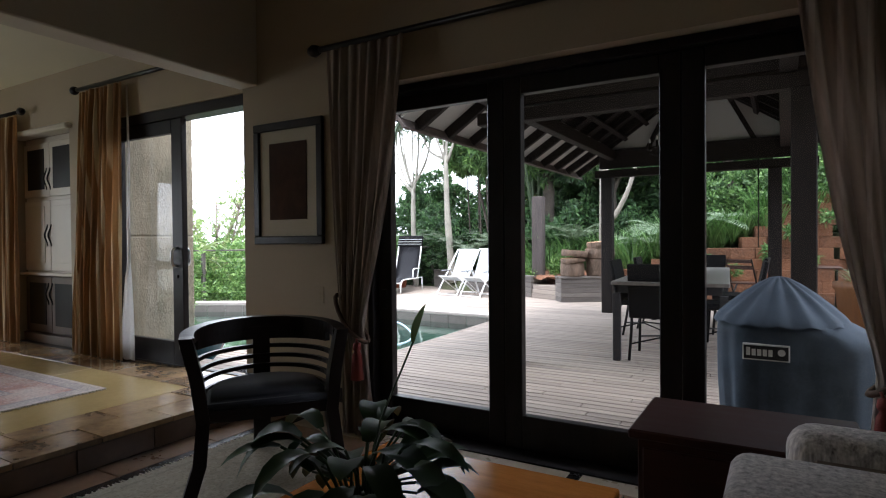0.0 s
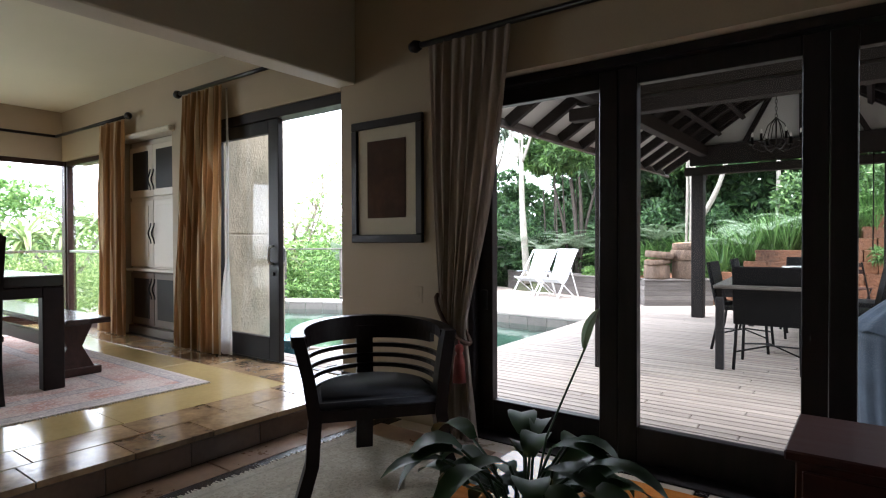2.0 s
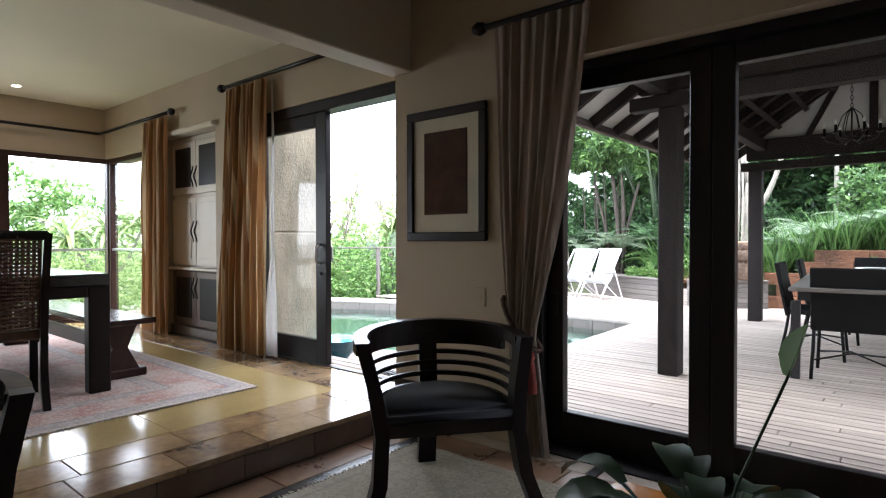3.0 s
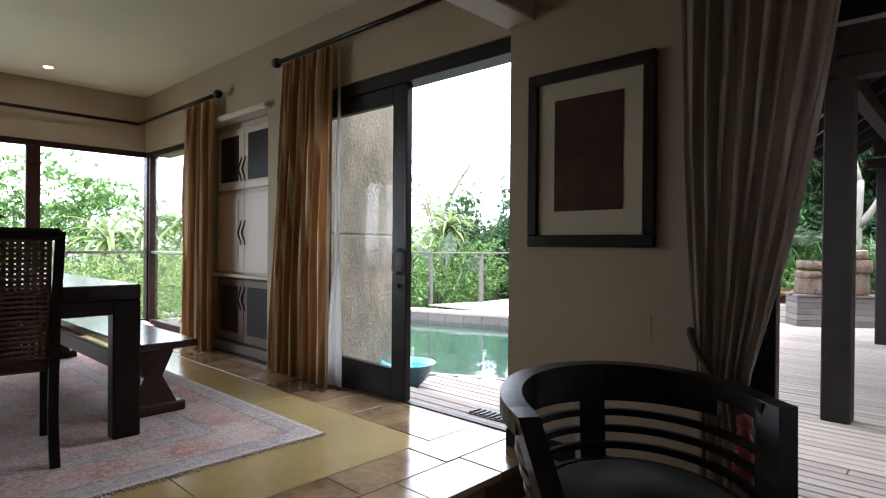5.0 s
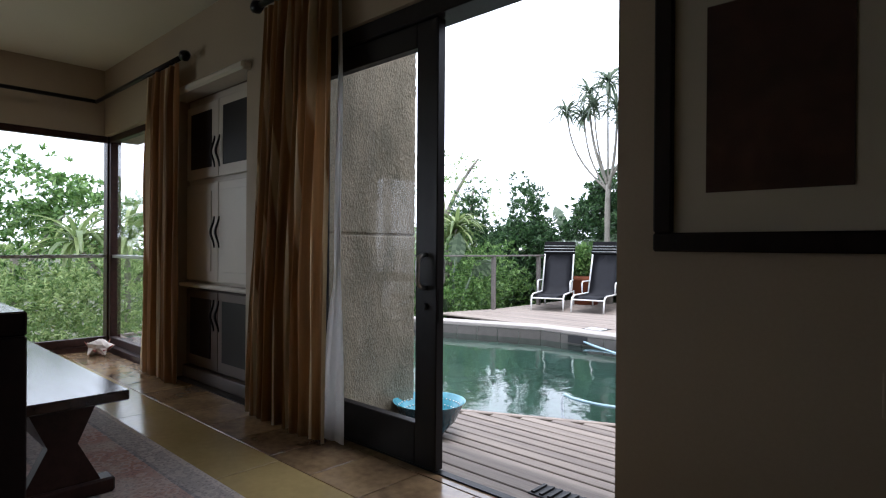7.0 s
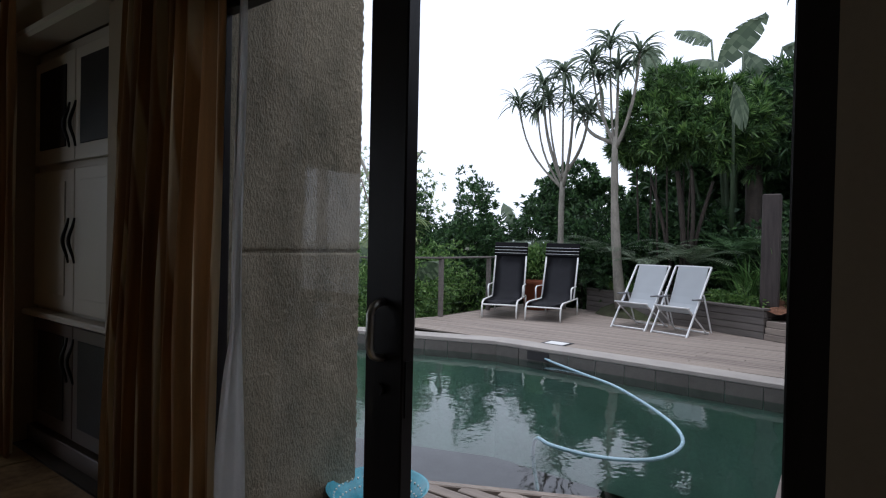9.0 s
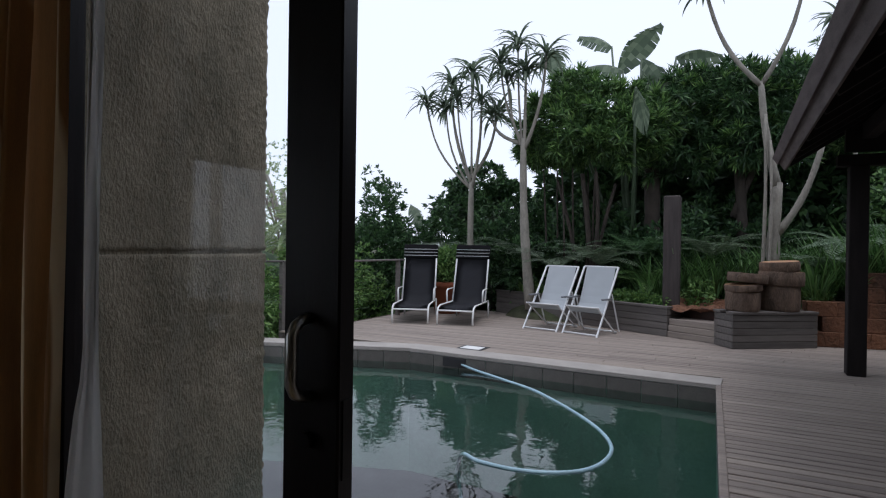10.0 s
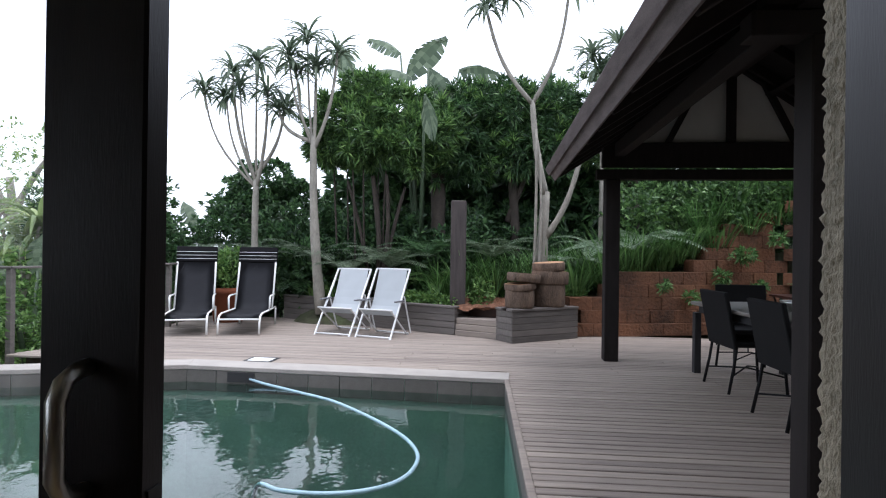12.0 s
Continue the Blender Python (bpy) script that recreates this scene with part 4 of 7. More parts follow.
def barrel_chair(m, label):
    """Round-backed low armchair; it faces -y, its back leg stands at +y."""
    c = thing("barrel_chair", m, label, "armchair", "dark barrel chairs")
    part("top_rail", arc_band(bmesh.new(), 0.315, 0.375, -12, 192, 0.685, 0.055, 30, 0.035), BLACK_WOOD, c, "bent dark top rail")
    part("crest", arc_band(bmesh.new(), 0.318, 0.345, 20, 160, 0.615, 0.069, 24), BLACK_WOOD, c)
    for k in range(4):
        r = 0.325 - 0.012 * k
        part("back_slat", arc_band(bmesh.new(), r - 0.010, r + 0.008, -13, 193, 0.565 - 0.052 * k, 0.022, 24, 0.02), BLACK_WOOD, c)
    part("back_leg", swept_leg(bmesh.new(), [(0, 0.36, 0), (0, 0.33, 0.2), (0, 0.32, 0.40), (0, 0.345, 0.72)], 0.085, 0.045), BLACK_WOOD, c)
    for sx in (-1, 1):
        part("front_leg", swept_leg(bmesh.new(), [(sx * 0.34, -0.27, 0), (sx * 0.29, -0.22, 0.16), (sx * 0.275, -0.17, 0.34), (sx * 0.30, -0.13, 0.52), (sx * 0.345, -0.075, 0.71)], 0.055, 0.085), BLACK_WOOD, c)
    bm = bmesh.new()
    outline = [(0.28 * math.cos(radians(a)), 0.02 + 0.27 * math.sin(radians(a))) for a in range(0, 181, 15)] + [(-0.285, -0.2), (0.285, -0.2)]
    prism(bm, outline, 0.33, 0.385)
    part("seat_frame", bm, BLACK_WOOD, c)
    bm = prism(bmesh.new(), [(x * 0.95, y * 0.95) for x, y in outline], 0.386, 0.44)
    bmesh.ops.bevel(bm, geom=[e for e in bm.edges if min(v.co.z for v in e.verts) > 0.43], offset=0.025, segments=4, affect="EDGES")
    smooth(part("cushion", bm, NAVY, c, "dark navy seat cushion"))
    return c


barrel_chair(pose(1.03, -0.755, FL + 0.011, 0, 0, 52) @ Matrix.Diagonal((1.06, 1.06, 1.0, 1)), "dark wooden barrel armchair with a navy cushion by the step")
barrel_chair(pose(0.56, -2.60, FL + 0.011, 0, 0, 80) @ Matrix.Diagonal((1.06, 1.06, 1.0, 1)), "dark wooden barrel armchair with a navy cushion on the rug")

# ---- coffee table, plant, chest, armchair ----
ct = thing("coffee_table", pose(2.40, -1.55, FL + 0.011), "orange-brown wooden coffee table on the rug", "table")
part("tabletop", new_box(-0.44, 0.44, -0.56, 0.56, 0.345, 0.385, bevel=0.008, segments=2), COFFEE, ct)
for sx in (-1, 1):
    for sy in (-1, 1):
        part("leg", new_box(sx * 0.38 - 0.03, sx * 0.38 + 0.03, sy * 0.5 - 0.03, sy * 0.5 + 0.03, 0, 0.345, bevel=0.004), COFFEE, ct)

plant = thing("peace_lily", pose(2.43, -1.74, FL + 0.011 + 0.386), "potted peace lily with one tall spent bloom on the coffee table", "plant")
part("pot", lathe(bmesh.new(), [(0.0, 0), (0.075, 0), (0.10, 0.15), (0.105, 0.16), (0.09, 0.16), (0.085, 0.13), (0.0, 0.13)], 22), BLACK_WOOD, plant)


def curved_leaf(bm, base, direction, length, width, droop, segments=6, fold=0.25):
    """A lance-shaped leaf that bends over under its own weight."""
    d = Vector(direction).normalized()
    p = Vector(base)
    side = d.cross(Vector((0, 0, 1)))
    side = side.normalized() if side.length > 1e-3 else Vector((1, 0, 0))
    rows = []
    for k in range(segments + 1):
        u = k / segments
        w = width * (math.sin(math.pi * min(1, 0.08 + u * 0.92)) ** 0.8) / 2 + 0.0008
        up = side.cross(d)
        rows.append((bm.verts.new(p - side * w + up * w * fold), bm.verts.new(p), bm.verts.new(p + side * w + up * w * fold)))
        p = p + d * (length / segments)
        d = (d + Vector((0, 0, -droop / segments))).normalized()
    for a, b in zip(rows, rows[1:]):
        for k in (0, 1):
            f = bm.faces.new((a[k], a[k + 1], b[k + 1], b[k]))
            f.smooth = True


rnd = random.Random(21)
for k in range(46):
    a = k * 2.4 + rnd.uniform(-0.3, 0.3)
    r = rnd.uniform(0.02, 0.11)
    h = rnd.uniform(0.05, 0.19) * (1.25 - r * 2)
    tip = Vector((r * 1.7 * math.cos(a), r * 1.7 * math.sin(a), 0.13 + h))
    bm = bmesh.new()
    tube(bm, [(0.03 * math.cos(a), 0.03 * math.sin(a), 0.13), tip * 0.6 + Vector((0, 0, 0.08)), tip], 0.0035, 5)
    curved_leaf(bm, tip, (math.cos(a), math.sin(a), rnd.uniform(0.1, 0.7)), rnd.uniform(0.13, 0.20), rnd.uniform(0.05, 0.082), rnd.uniform(1.0, 2.6))
    part("leaf", bm, LEAF_LILY, plant)
bm = bmesh.new()
tube(bm, [(0, 0, 0.13), (0.035, 0.025, 0.35), (0.105, 0.07, 0.545)], 0.0026, 6)
part("stalk", bm, LEAF_LILY, plant)
bm = bmesh.new()
curved_leaf(bm, (0.103, 0.068, 0.535), (0.35, 0.2, 1), 0.092, 0.06, -0.5, 8, 0.55)
part("bloom", bm, LEAF_LIGHT, plant, "single spent green bloom")

CHEST_WOOD = material("dark_chest_wood", (0.028, 0.008, 0.0055), 0.45, spec=0.2, dark=0.6, light=1.4, scale=3, fine=50, stretch=(1, 7, 7), bump=0.05)
chest = thing("side_chest", pose(3.15, -0.37, FL), "dark red-brown wooden low chest before the glass doors", "chest")
part("top", new_box(-0.37, 0.37, -0.25, 0.25, 0.43, 0.465, bevel=0.006), CHEST_WOOD, chest)
part("body", new_box(-0.34, 0.34, -0.225, 0.225, 0.06, 0.43, bevel=0.004), CHEST_WOOD, chest)
part("drawer", new_box(-0.32, 0.32, -0.24, -0.226, 0.10, 0.40, bevel=0.004), CHEST_WOOD, chest)
for sx in (-1, 1):
    for sy in (-1, 1):
        part("foot", new_box(sx * 0.31 - 0.03, sx * 0.31 + 0.03, sy * 0.19 - 0.03, sy * 0.19 + 0.03, 0, 0.06), CHEST_WOOD, chest)

arm = thing("upholstered_armchair", pose(3.72, -1.25, FL), "pale grey streaked upholstered armchair by the glass doors", "armchair")
smooth(part("seat_cushion", new_box(-0.57, 0.25, -0.42, 0.20, 0.34, 0.605, bevel=0.05, segments=4), SOFA, arm))
smooth(part("base", new_box(-0.52, 0.4, -0.45, 0.36, 0.07, 0.335, bevel=0.02, segments=2), SOFA, arm))
smooth(part("arm_rest", new_box(-0.44, 0.4, 0.205, 0.40, 0.30, 0.655, bevel=0.07, segments=5), SOFA, arm))
part("arm_panel", new_box(-0.38, 0.34, 0.19, 0.204, 0.38, 0.60, bevel=0.006), SOFA_PLAIN, arm, "plain taupe arm panel")
smooth(part("arm_rest", new_box(-0.44, 0.4, -0.66, -0.425, 0.30, 0.60, bevel=0.07, segments=5), SOFA, arm))
smooth(part("back_rest", new_box(0.26, 0.48, -0.42, 0.20, 0.34, 0.85, bevel=0.07, segments=5), SOFA, arm))
for sx in (-0.45, 0.35):
    for sy in (-0.4, 0.3):
        part("foot", new_box(sx - 0.025, sx + 0.025, sy - 0.025, sy + 0.025, 0, 0.07), BLACK_WOOD, arm)

orn = thing("shell_ornament", pose(-5.02, 0.0, FD), "spiny pale and red seashell ornament on the floor", "ornament")
bm = bmesh.new()
bmesh.ops.create_icosphere(bm, subdivisions=2, radius=0.08)
rnd = random.Random(7)
for v in bm.verts:
    v.co *= 1 + (0.7 if rnd.random() < 0.18 else rnd.uniform(-0.1, 0.15))
    v.co.x *= 1.5
    v.co.z = max(-0.075, v.co.z * 0.8)
bmesh.ops.translate(bm, vec=(0, 0, 0.076), verts=bm.verts)
part("shell", bm, SHELL, orn)
for k in range(7):
    a = k * 0.9
    part("spine", tube(bmesh.new(), [(0.1 * math.cos(a), 0.06 * math.sin(a), 0.05), (0.19 * math.cos(a), 0.11 * math.sin(a), 0.07 + 0.03 * (k % 3))], [0.014, 0.002], 6), SHELL_RED, orn, "reddish shell spine")

# ---- pool ----
POOL = [(-0.30, 2.22), (-0.40, 5.30), (-3.85, 5.46), (-5.75, 4.82), (-7.6, 3.8), (-7.4, 0.9), (-3.35, 0.74)]
WATER_Z = -0.15


def pool_shell():
    bm = bmesh.new()
    top = [bm.verts.new((x, y, DK - 0.03)) for x, y in POOL]
    low = [bm.verts.new((x, y, -1.5)) for x, y in POOL]
    n = len(POOL)
    for k in range(n):
        bm.faces.new((top[k], top[(k + 1) % n], low[(k + 1) % n], low[k]))
    bm.faces.new(low)
    bmesh.ops.solidify(bm, geom=list(bm.faces), thickness=-0.1)
    bmesh.ops.recalc_face_normals(bm, faces=bm.faces)
    return bm


structure("pool_basin", pool_shell(), POOL_IN, "green plastered swimming pool basin", "pool")
bm = bmesh.new()
bm.faces.new([bm.verts.new((x, y, WATER_Z)) for x, y in POOL])
water = structure("water", bm, WATER, "still green pool water with faint ripples", "water")
water.visible_shadow = False


def along(a, b):
    """Frame at a whose x axis runs to b, and the length."""
    d = Vector((b[0] - a[0], b[1] - a[1], 0))
    return Matrix.Translation((a[0], a[1], 0)) @ Matrix.Rotation(math.atan2(d.y, d.x), 4, "Z"), d.length


coping = tagged(new("pool_coping"), "weathered grey pool edging", "pool edging", "", "structure")
band = tagged(new("pool_tile_band"), "grey tile band at the waterline", "pool tiles", "", "structure")
for k in range(len(POOL)):
    a, b = POOL[k], POOL[(k + 1) % len(POOL)]
    m, ln = along(a, b)
    w = 0.30 if k in (1, 2, 3) else 0.034
    bm = new_box(-0.03 if k == 1 else -0.02, ln + (0.12 if k in (1, 2, 3) else 0.0), -w, 0.015, DK - 0.035 - 0.001 * k, DK + (0.010 + 0.002 * k if k in (1, 2, 3) else 0.004), bevel=0.006)
    bmesh.ops.transform(bm, matrix=m, verts=bm.verts)
    part("edging_board", bm, COPING if k in (1, 2, 3) else DECK_WOOD, coping)
    if k in (1, 2, 3, 0):
        count = max(1, round(ln / 0.33))
        step = ln / count
        bm = new_box(0.003, step - 0.003, 0.0005, 0.012, WATER_Z - 0.09, DK - 0.04, bevel=0.002)
        me = bpy.data.meshes.new("tile")
        bm.to_mesh(me)
        bm.free()
        me.materials.append(TILE_POOL)
        for i in range(count):
            shared("tile", me, band, m @ Matrix.Translation((i * step, 0, 0)))

hose = thing("pool_hose", pose(0, 0, 0), "pale blue floating pool cleaner hose from the skimmer", "hose")
bm = bmesh.new()
ctrl = [(-3.12, 5.41, WATER_Z + 0.06), (-2.95, 5.36, WATER_Z + 0.03), (-2.5, 5.17, WATER_Z), (-2.1, 4.92, WATER_Z), (-1.77, 4.61, WATER_Z), (-1.42, 4.22, WATER_Z), (-1.18, 3.88, WATER_Z), (-1.05, 3.56, WATER_Z), (-1.05, 3.26, WATER_Z), (-1.14, 3.04, WATER_Z), (-1.32, 2.90, WATER_Z), (-1.55, 2.84, WATER_Z), (-1.8, 2.86, WATER_Z), (-1.98, 2.99, WATER_Z - 0.03), (-2.08, 3.14, WATER_Z - 0.25), (-2.05, 3.2, WATER_Z - 0.6)]


def spline(ctrl, per=8):
    out = []
    for i in range(len(ctrl) - 1):
        p = [Vector(ctrl[max(0, min(len(ctrl) - 1, j))]) for j in (i - 1, i, i + 1, i + 2)]
        for k in range(per):
            t = k / per
            out.append(0.5 * (2 * p[1] + (p[2] - p[0]) * t + (2 * p[0] - 5 * p[1] + 4 * p[2] - p[3]) * t * t + (3 * p[1] - p[0] - 3 * p[2] + p[3]) * t ** 3))
    return out + [Vector(ctrl[-1])]


tube(bm, spline(ctrl), 0.0145, 10)
part("tube", bm, HOSE, hose)
skim = thing("pool_skimmer", pose(-3.22, 5.425, 0, 0, 0, -2.65), "dark skimmer mouth with a pale lid in the deck", "skimmer")
part("mouth", new_box(-0.15, 0.15, -0.022, -0.004, WATER_Z + 0.02, DK - 0.045), BLACK, skim)
part("lid_frame", new_box(-0.17, 0.17, 0.34, 0.62, DK + 0.001, DK + 0.006, bevel=0.002), BLACK, skim, "dark lid frame")
part("lid", new_box(-0.12, 0.14, 0.36, 0.55, DK + 0.0065, DK + 0.013, bevel=0.003), WHITE, skim, "pale square lid")

bowl = thing("glazed_bowl", pose(-1.690, 0.90, DK + 0.002), "large turquoise glazed bowl on the deck by the sliding door", "bowl")
part("outside", lathe(bmesh.new(), [(0.0, 0.0), (0.09, 0.0), (0.10, 0.02), (0.165, 0.09), (0.22, 0.20), (0.23, 0.21)], 32), BOWL_DARK, bowl, "dark patterned outside")
part("inside", lathe(bmesh.new(), [(0.23, 0.21), (0.215, 0.208), (0.155, 0.10), (0.09, 0.035), (0.0, 0.03)], 32), BOWL, bowl, "turquoise inside")
bm = bmesh.new()
for z, r in ((0.175, 0.196), (0.14, 0.176)):
    for k in range(40):
        a = 2 * math.pi * k / 40
        bmesh.ops.create_icosphere(bm, subdivisions=1, radius=0.006, matrix=Matrix.Translation((r * math.cos(a), r * math.sin(a), z)))
tagged(part("dots", bm, WHITE, bowl, "pale dots round the inside"), kind="stuff")
grate = thing("drain_grate", pose(-0.36, 0.37, FD - 0.0175), "black slotted drain grate on the boards by the door", "drain")
part("surround", new_box(-0.18, 0.18, -0.06, 0.06, 0, 0.006, bevel=0.002), BLACK, grate)
for k in range(9):
    part("bar", new_box(-0.170 + 0.0385 * k, -0.152 + 0.0385 * k, -0.05, 0.05, 0.0062, 0.014, bevel=0.002), IRON, grate)


# ---- gazebo ----
gaz = thing("gazebo", pose(0, 0, DK), "dark timber deck gazebo with a pitched roof", "gazebo")
GX0, GX1, GY0, GY1 = 1.02, 3.42, 2.38, 6.55
RX, RZ, EZ, OV = 2.22, 3.62, 2.33, 0.81
for x, y in ((GX0, GY0), (GX0 - 0.16, GY1), (3.20, GY1), (GX1, GY0)):
    part("post", new_box(x - 0.085, x + 0.085, y - 0.085, y + 0.085, 0, 2.17 if y > 4 else 2.32, bevel=0.008), GAZ_TIMBER, gaz)
for y, low in ((GY0, 0.0), (GY1, 0.15)):
    part("tie_beam", new_box(GX0 - 0.35, GX1 + 0.3, y - 0.07, y + 0.07, 2.321 - low, 2.44 - low, bevel=0.006), GAZ_TIMBER, gaz)
    part("upper_beam", new_box(GX0 - 0.28, GX1 + 0.24, y - 0.05, y + 0.05, 2.47 - low, 2.76 - low, bevel=0.006), GAZ_TIMBER, gaz)
for x in (GX0 - 0.08, GX1 - 0.1):
    part("wall_plate", new_box(x - 0.06, x + 0.06, GY0 - 0.6, GY1 + 0.5, 2.445, 2.60, bevel=0.006), GAZ_TIMBER, gaz)
part("ridge_beam", new_box(RX - 0.05, RX + 0.05, GY0 - 0.7, GY1 + 0.6, RZ - 0.25, RZ - 0.03, bevel=0.006), GAZ_TIMBER, gaz)
GAZ_GREY = material("weathered_fascia", (0.13, 0.108, 0.105), 0.8, spec=0.25, dark=0.5, light=1.6, scale=3, fine=50, stretch=(6, 1, 6), bump=0.25)
half = RX - (GX0 - OV)
rise = RZ - EZ
slope = math.atan2(rise, half)
run = math.hypot(half, rise)
for sgn in (-1, 1):
    m = Matrix.Translation((RX, 0, RZ)) @ (Matrix.Identity(4) if sgn > 0 else Matrix.Rotation(math.pi, 4, "Z")) @ Matrix.Rotation(slope, 4, "Y")
    y0, y1 = (GY0 - 0.75, GY1 + 0.62) if sgn > 0 else (-(GY1 + 0.62), -(GY0 - 0.75))
    part("roof_slope", new_box(0.0, run, y0, y1, 0.03, 0.07, m=m), ROOF, gaz, "dark shingle roof slope")
    part("ceiling_lining", new_box(0.0, run * 0.70, y0 + 0.02, y1 - 0.02, 0.0, 0.029, m=m), GAZ_TIMBER, gaz)
    part("soffit", new_box(run * 0.702, run - 0.01, y0 + 0.02, y1 - 0.02, 0.0, 0.029, m=m), SOFFIT, gaz, "pale soffit boards")
    part("fascia", new_box(run, run + 0.03, y0, y1, -0.10, 0.09, bevel=0.004, m=m), GAZ_GREY, gaz, "weathered grey fascia board")
    part("gutter_board", new_box(run + 0.031, run + 0.055, y0, y1, 0.0, 0.10, bevel=0.004, m=m), GAZ_GREY, gaz)
    n = 10
    for k in range(n):
        y = y0 + 0.25 + (y1 - y0 - 0.5) * k / (n - 1)
        part("rafter", new_box(0.06, run - 0.02, y - 0.03, y + 0.03, -0.11, -0.001, bevel=0.004, m=m), GAZ_TIMBER, gaz)
    for k in range(3):
        x = run * (0.25 + 0.16 * k)
        part("purlin", new_box(x - 0.03, x + 0.03, y0 + 0.1, y1 - 0.1, -0.16, -0.111, m=m), GAZ_TIMBER, gaz)
for y in (GY1 + 0.02,):
    bm = bmesh.new()
    tri = [(RX - 1.42, 2.615), (RX + 1.42, 2.615), (RX, RZ - 0.02)]
    lo = [bm.verts.new((x, y, z)) for x, z in tri]
    hi = [bm.verts.new((x, y + 0.03, z)) for x, z in tri]
    for k in range(3):
        bm.faces.new((lo[k], lo[(k + 1) % 3], hi[(k + 1) % 3], hi[k]))
    bm.faces.new(lo)
    bm.faces.new(hi[::-1])
    bmesh.ops.recalc_face_normals(bm, faces=bm.faces)
    part("gable_panel", bm, SOFFIT, gaz, "pale gable infill panel")
    part("king_post", new_box(RX - 0.045, RX + 0.045, y - 0.08, y - 0.002, 2.61, RZ - 0.2), GAZ_TIMBER, gaz)
    for sx in (-1, 1):
        bm = bmesh.new()
        swept_leg(bm, [(RX + sx * 0.72, y - 0.05, 2.61), (RX + sx * 0.38, y - 0.05, 3.28)], 0.07, 0.07)
        part("strut", bm, GAZ_TIMBER, gaz)
    for sx in (-1, 1):
        bm = bmesh.new()
        swept_leg(bm, [(RX + sx * 1.43, y - 0.05, 2.58), (RX, y - 0.05, RZ - 0.06)], 0.12, 0.08)
        part("principal_rafter", bm, GAZ_TIMBER, gaz)

chand = thing("chandelier", pose(2.15, 4.4, DK + 2.2) @ Matrix.Diagonal((0.8, 0.8, 0.8, 1)), "black wrought iron candle chandelier hanging in the gazebo", "chandelier")
bm = bmesh.new()
for k in range(21):
    c0 = Vector((0, 0, 0.42 + 0.05 * k))
    a = k * math.pi / 2
    ring = [c0 + Vector((0.014 * math.cos(t) * math.cos(a), 0.014 * math.cos(t) * math.sin(a), 0.032 * math.sin(t))) for t in [2 * math.pi * j / 10 for j in range(11)]]
    tube(bm, ring, 0.004, 5)
tagged(part("chain", bm, IRON, chand), kind="stuff")
bm = bmesh.new()
tube(bm, [(0, 0, 0.40), (0, 0, -0.02)], 0.010, 8)
part("stem", bm, IRON, chand)
for k in range(6):
    a = 2 * math.pi * k / 6
    cx, sx = math.cos(a), math.sin(a)
    bm = bmesh.new()
    tube(bm, [(0, 0, 0.40), (0.10 * cx, 0.10 * sx, 0.30), (0.16 * cx, 0.16 * sx, 0.12), (0.12 * cx, 0.12 * sx, 0.03), (0, 0, 0.0)], 0.006, 6)
    tube(bm, [(0, 0, 0.0), (0.15 * cx, 0.15 * sx, -0.05), (0.27 * cx, 0.27 * sx, 0.0), (0.29 * cx, 0.29 * sx, 0.06)], 0.008, 6)
    a1 = part("arm", bm, IRON, chand)
    bm = bmesh.new()
    lathe(bm, [(0.0, 0.05), (0.035, 0.055), (0.038, 0.07), (0.016, 0.07), (0.016, 0.16), (0.0, 0.16)], 10, (0.29 * cx, 0.29 * sx, 0))
    part("candle_cup", bm, IRON, a1)
    bm = bmesh.new()
    lathe(bm, [(0.008, 0.16), (0.017, 0.18), (0.012, 0.21), (0.001, 0.23)], 8, (0.29 * cx, 0.29 * sx, 0))
    part("bulb", bm, WHITE, a1, "unlit candle bulb")

# ---- patio table and chairs ----
PATIO_TOP = material("grey_table_boards", (0.17, 0.155, 0.14), 0.5, dark=0.7, light=1.2, scale=4, fine=40, stretch=(8, 0.6, 8), bump=0.15)
pt = thing("patio_table", pose(2.25, 4.47, DK, 0, 0, 4), "long patio dining table with a pale top and dark legs", "table")
part("tabletop", new_box(-0.52, 0.52, -1.60, 1.60, 0.74, 0.775, bevel=0.006), PATIO_TOP, pt, "grey weathered table top")
part("apron", new_box(-0.46, 0.46, -1.52, 1.52, 0.66, 0.739), BLACK, pt)
for sx in (-1, 1):
    for sy in (-1, 1):
        part("leg", new_box(sx * 0.47 - 0.035, sx * 0.47 + 0.035, sy * 1.545 - 0.035, sy * 1.545 + 0.035, 0, 0.659, bevel=0.004), BLACK, pt)
boxy = thing("steel_bowl", pose(2.3, 5.1, DK + 0.776), "dark rounded bowl on the patio table", "bowl")
part("dish", lathe(bmesh.new(), [(0.0, 0), (0.08, 0), (0.16, 0.07), (0.17, 0.09), (0.15, 0.08), (0.07, 0.015), (0.0, 0.015)], 20), STEEL, boxy)


WOVEN = material("black_woven_mesh", (0.009, 0.009, 0.01), 0.75, spec=0.2, fine=160, bump=0.3)


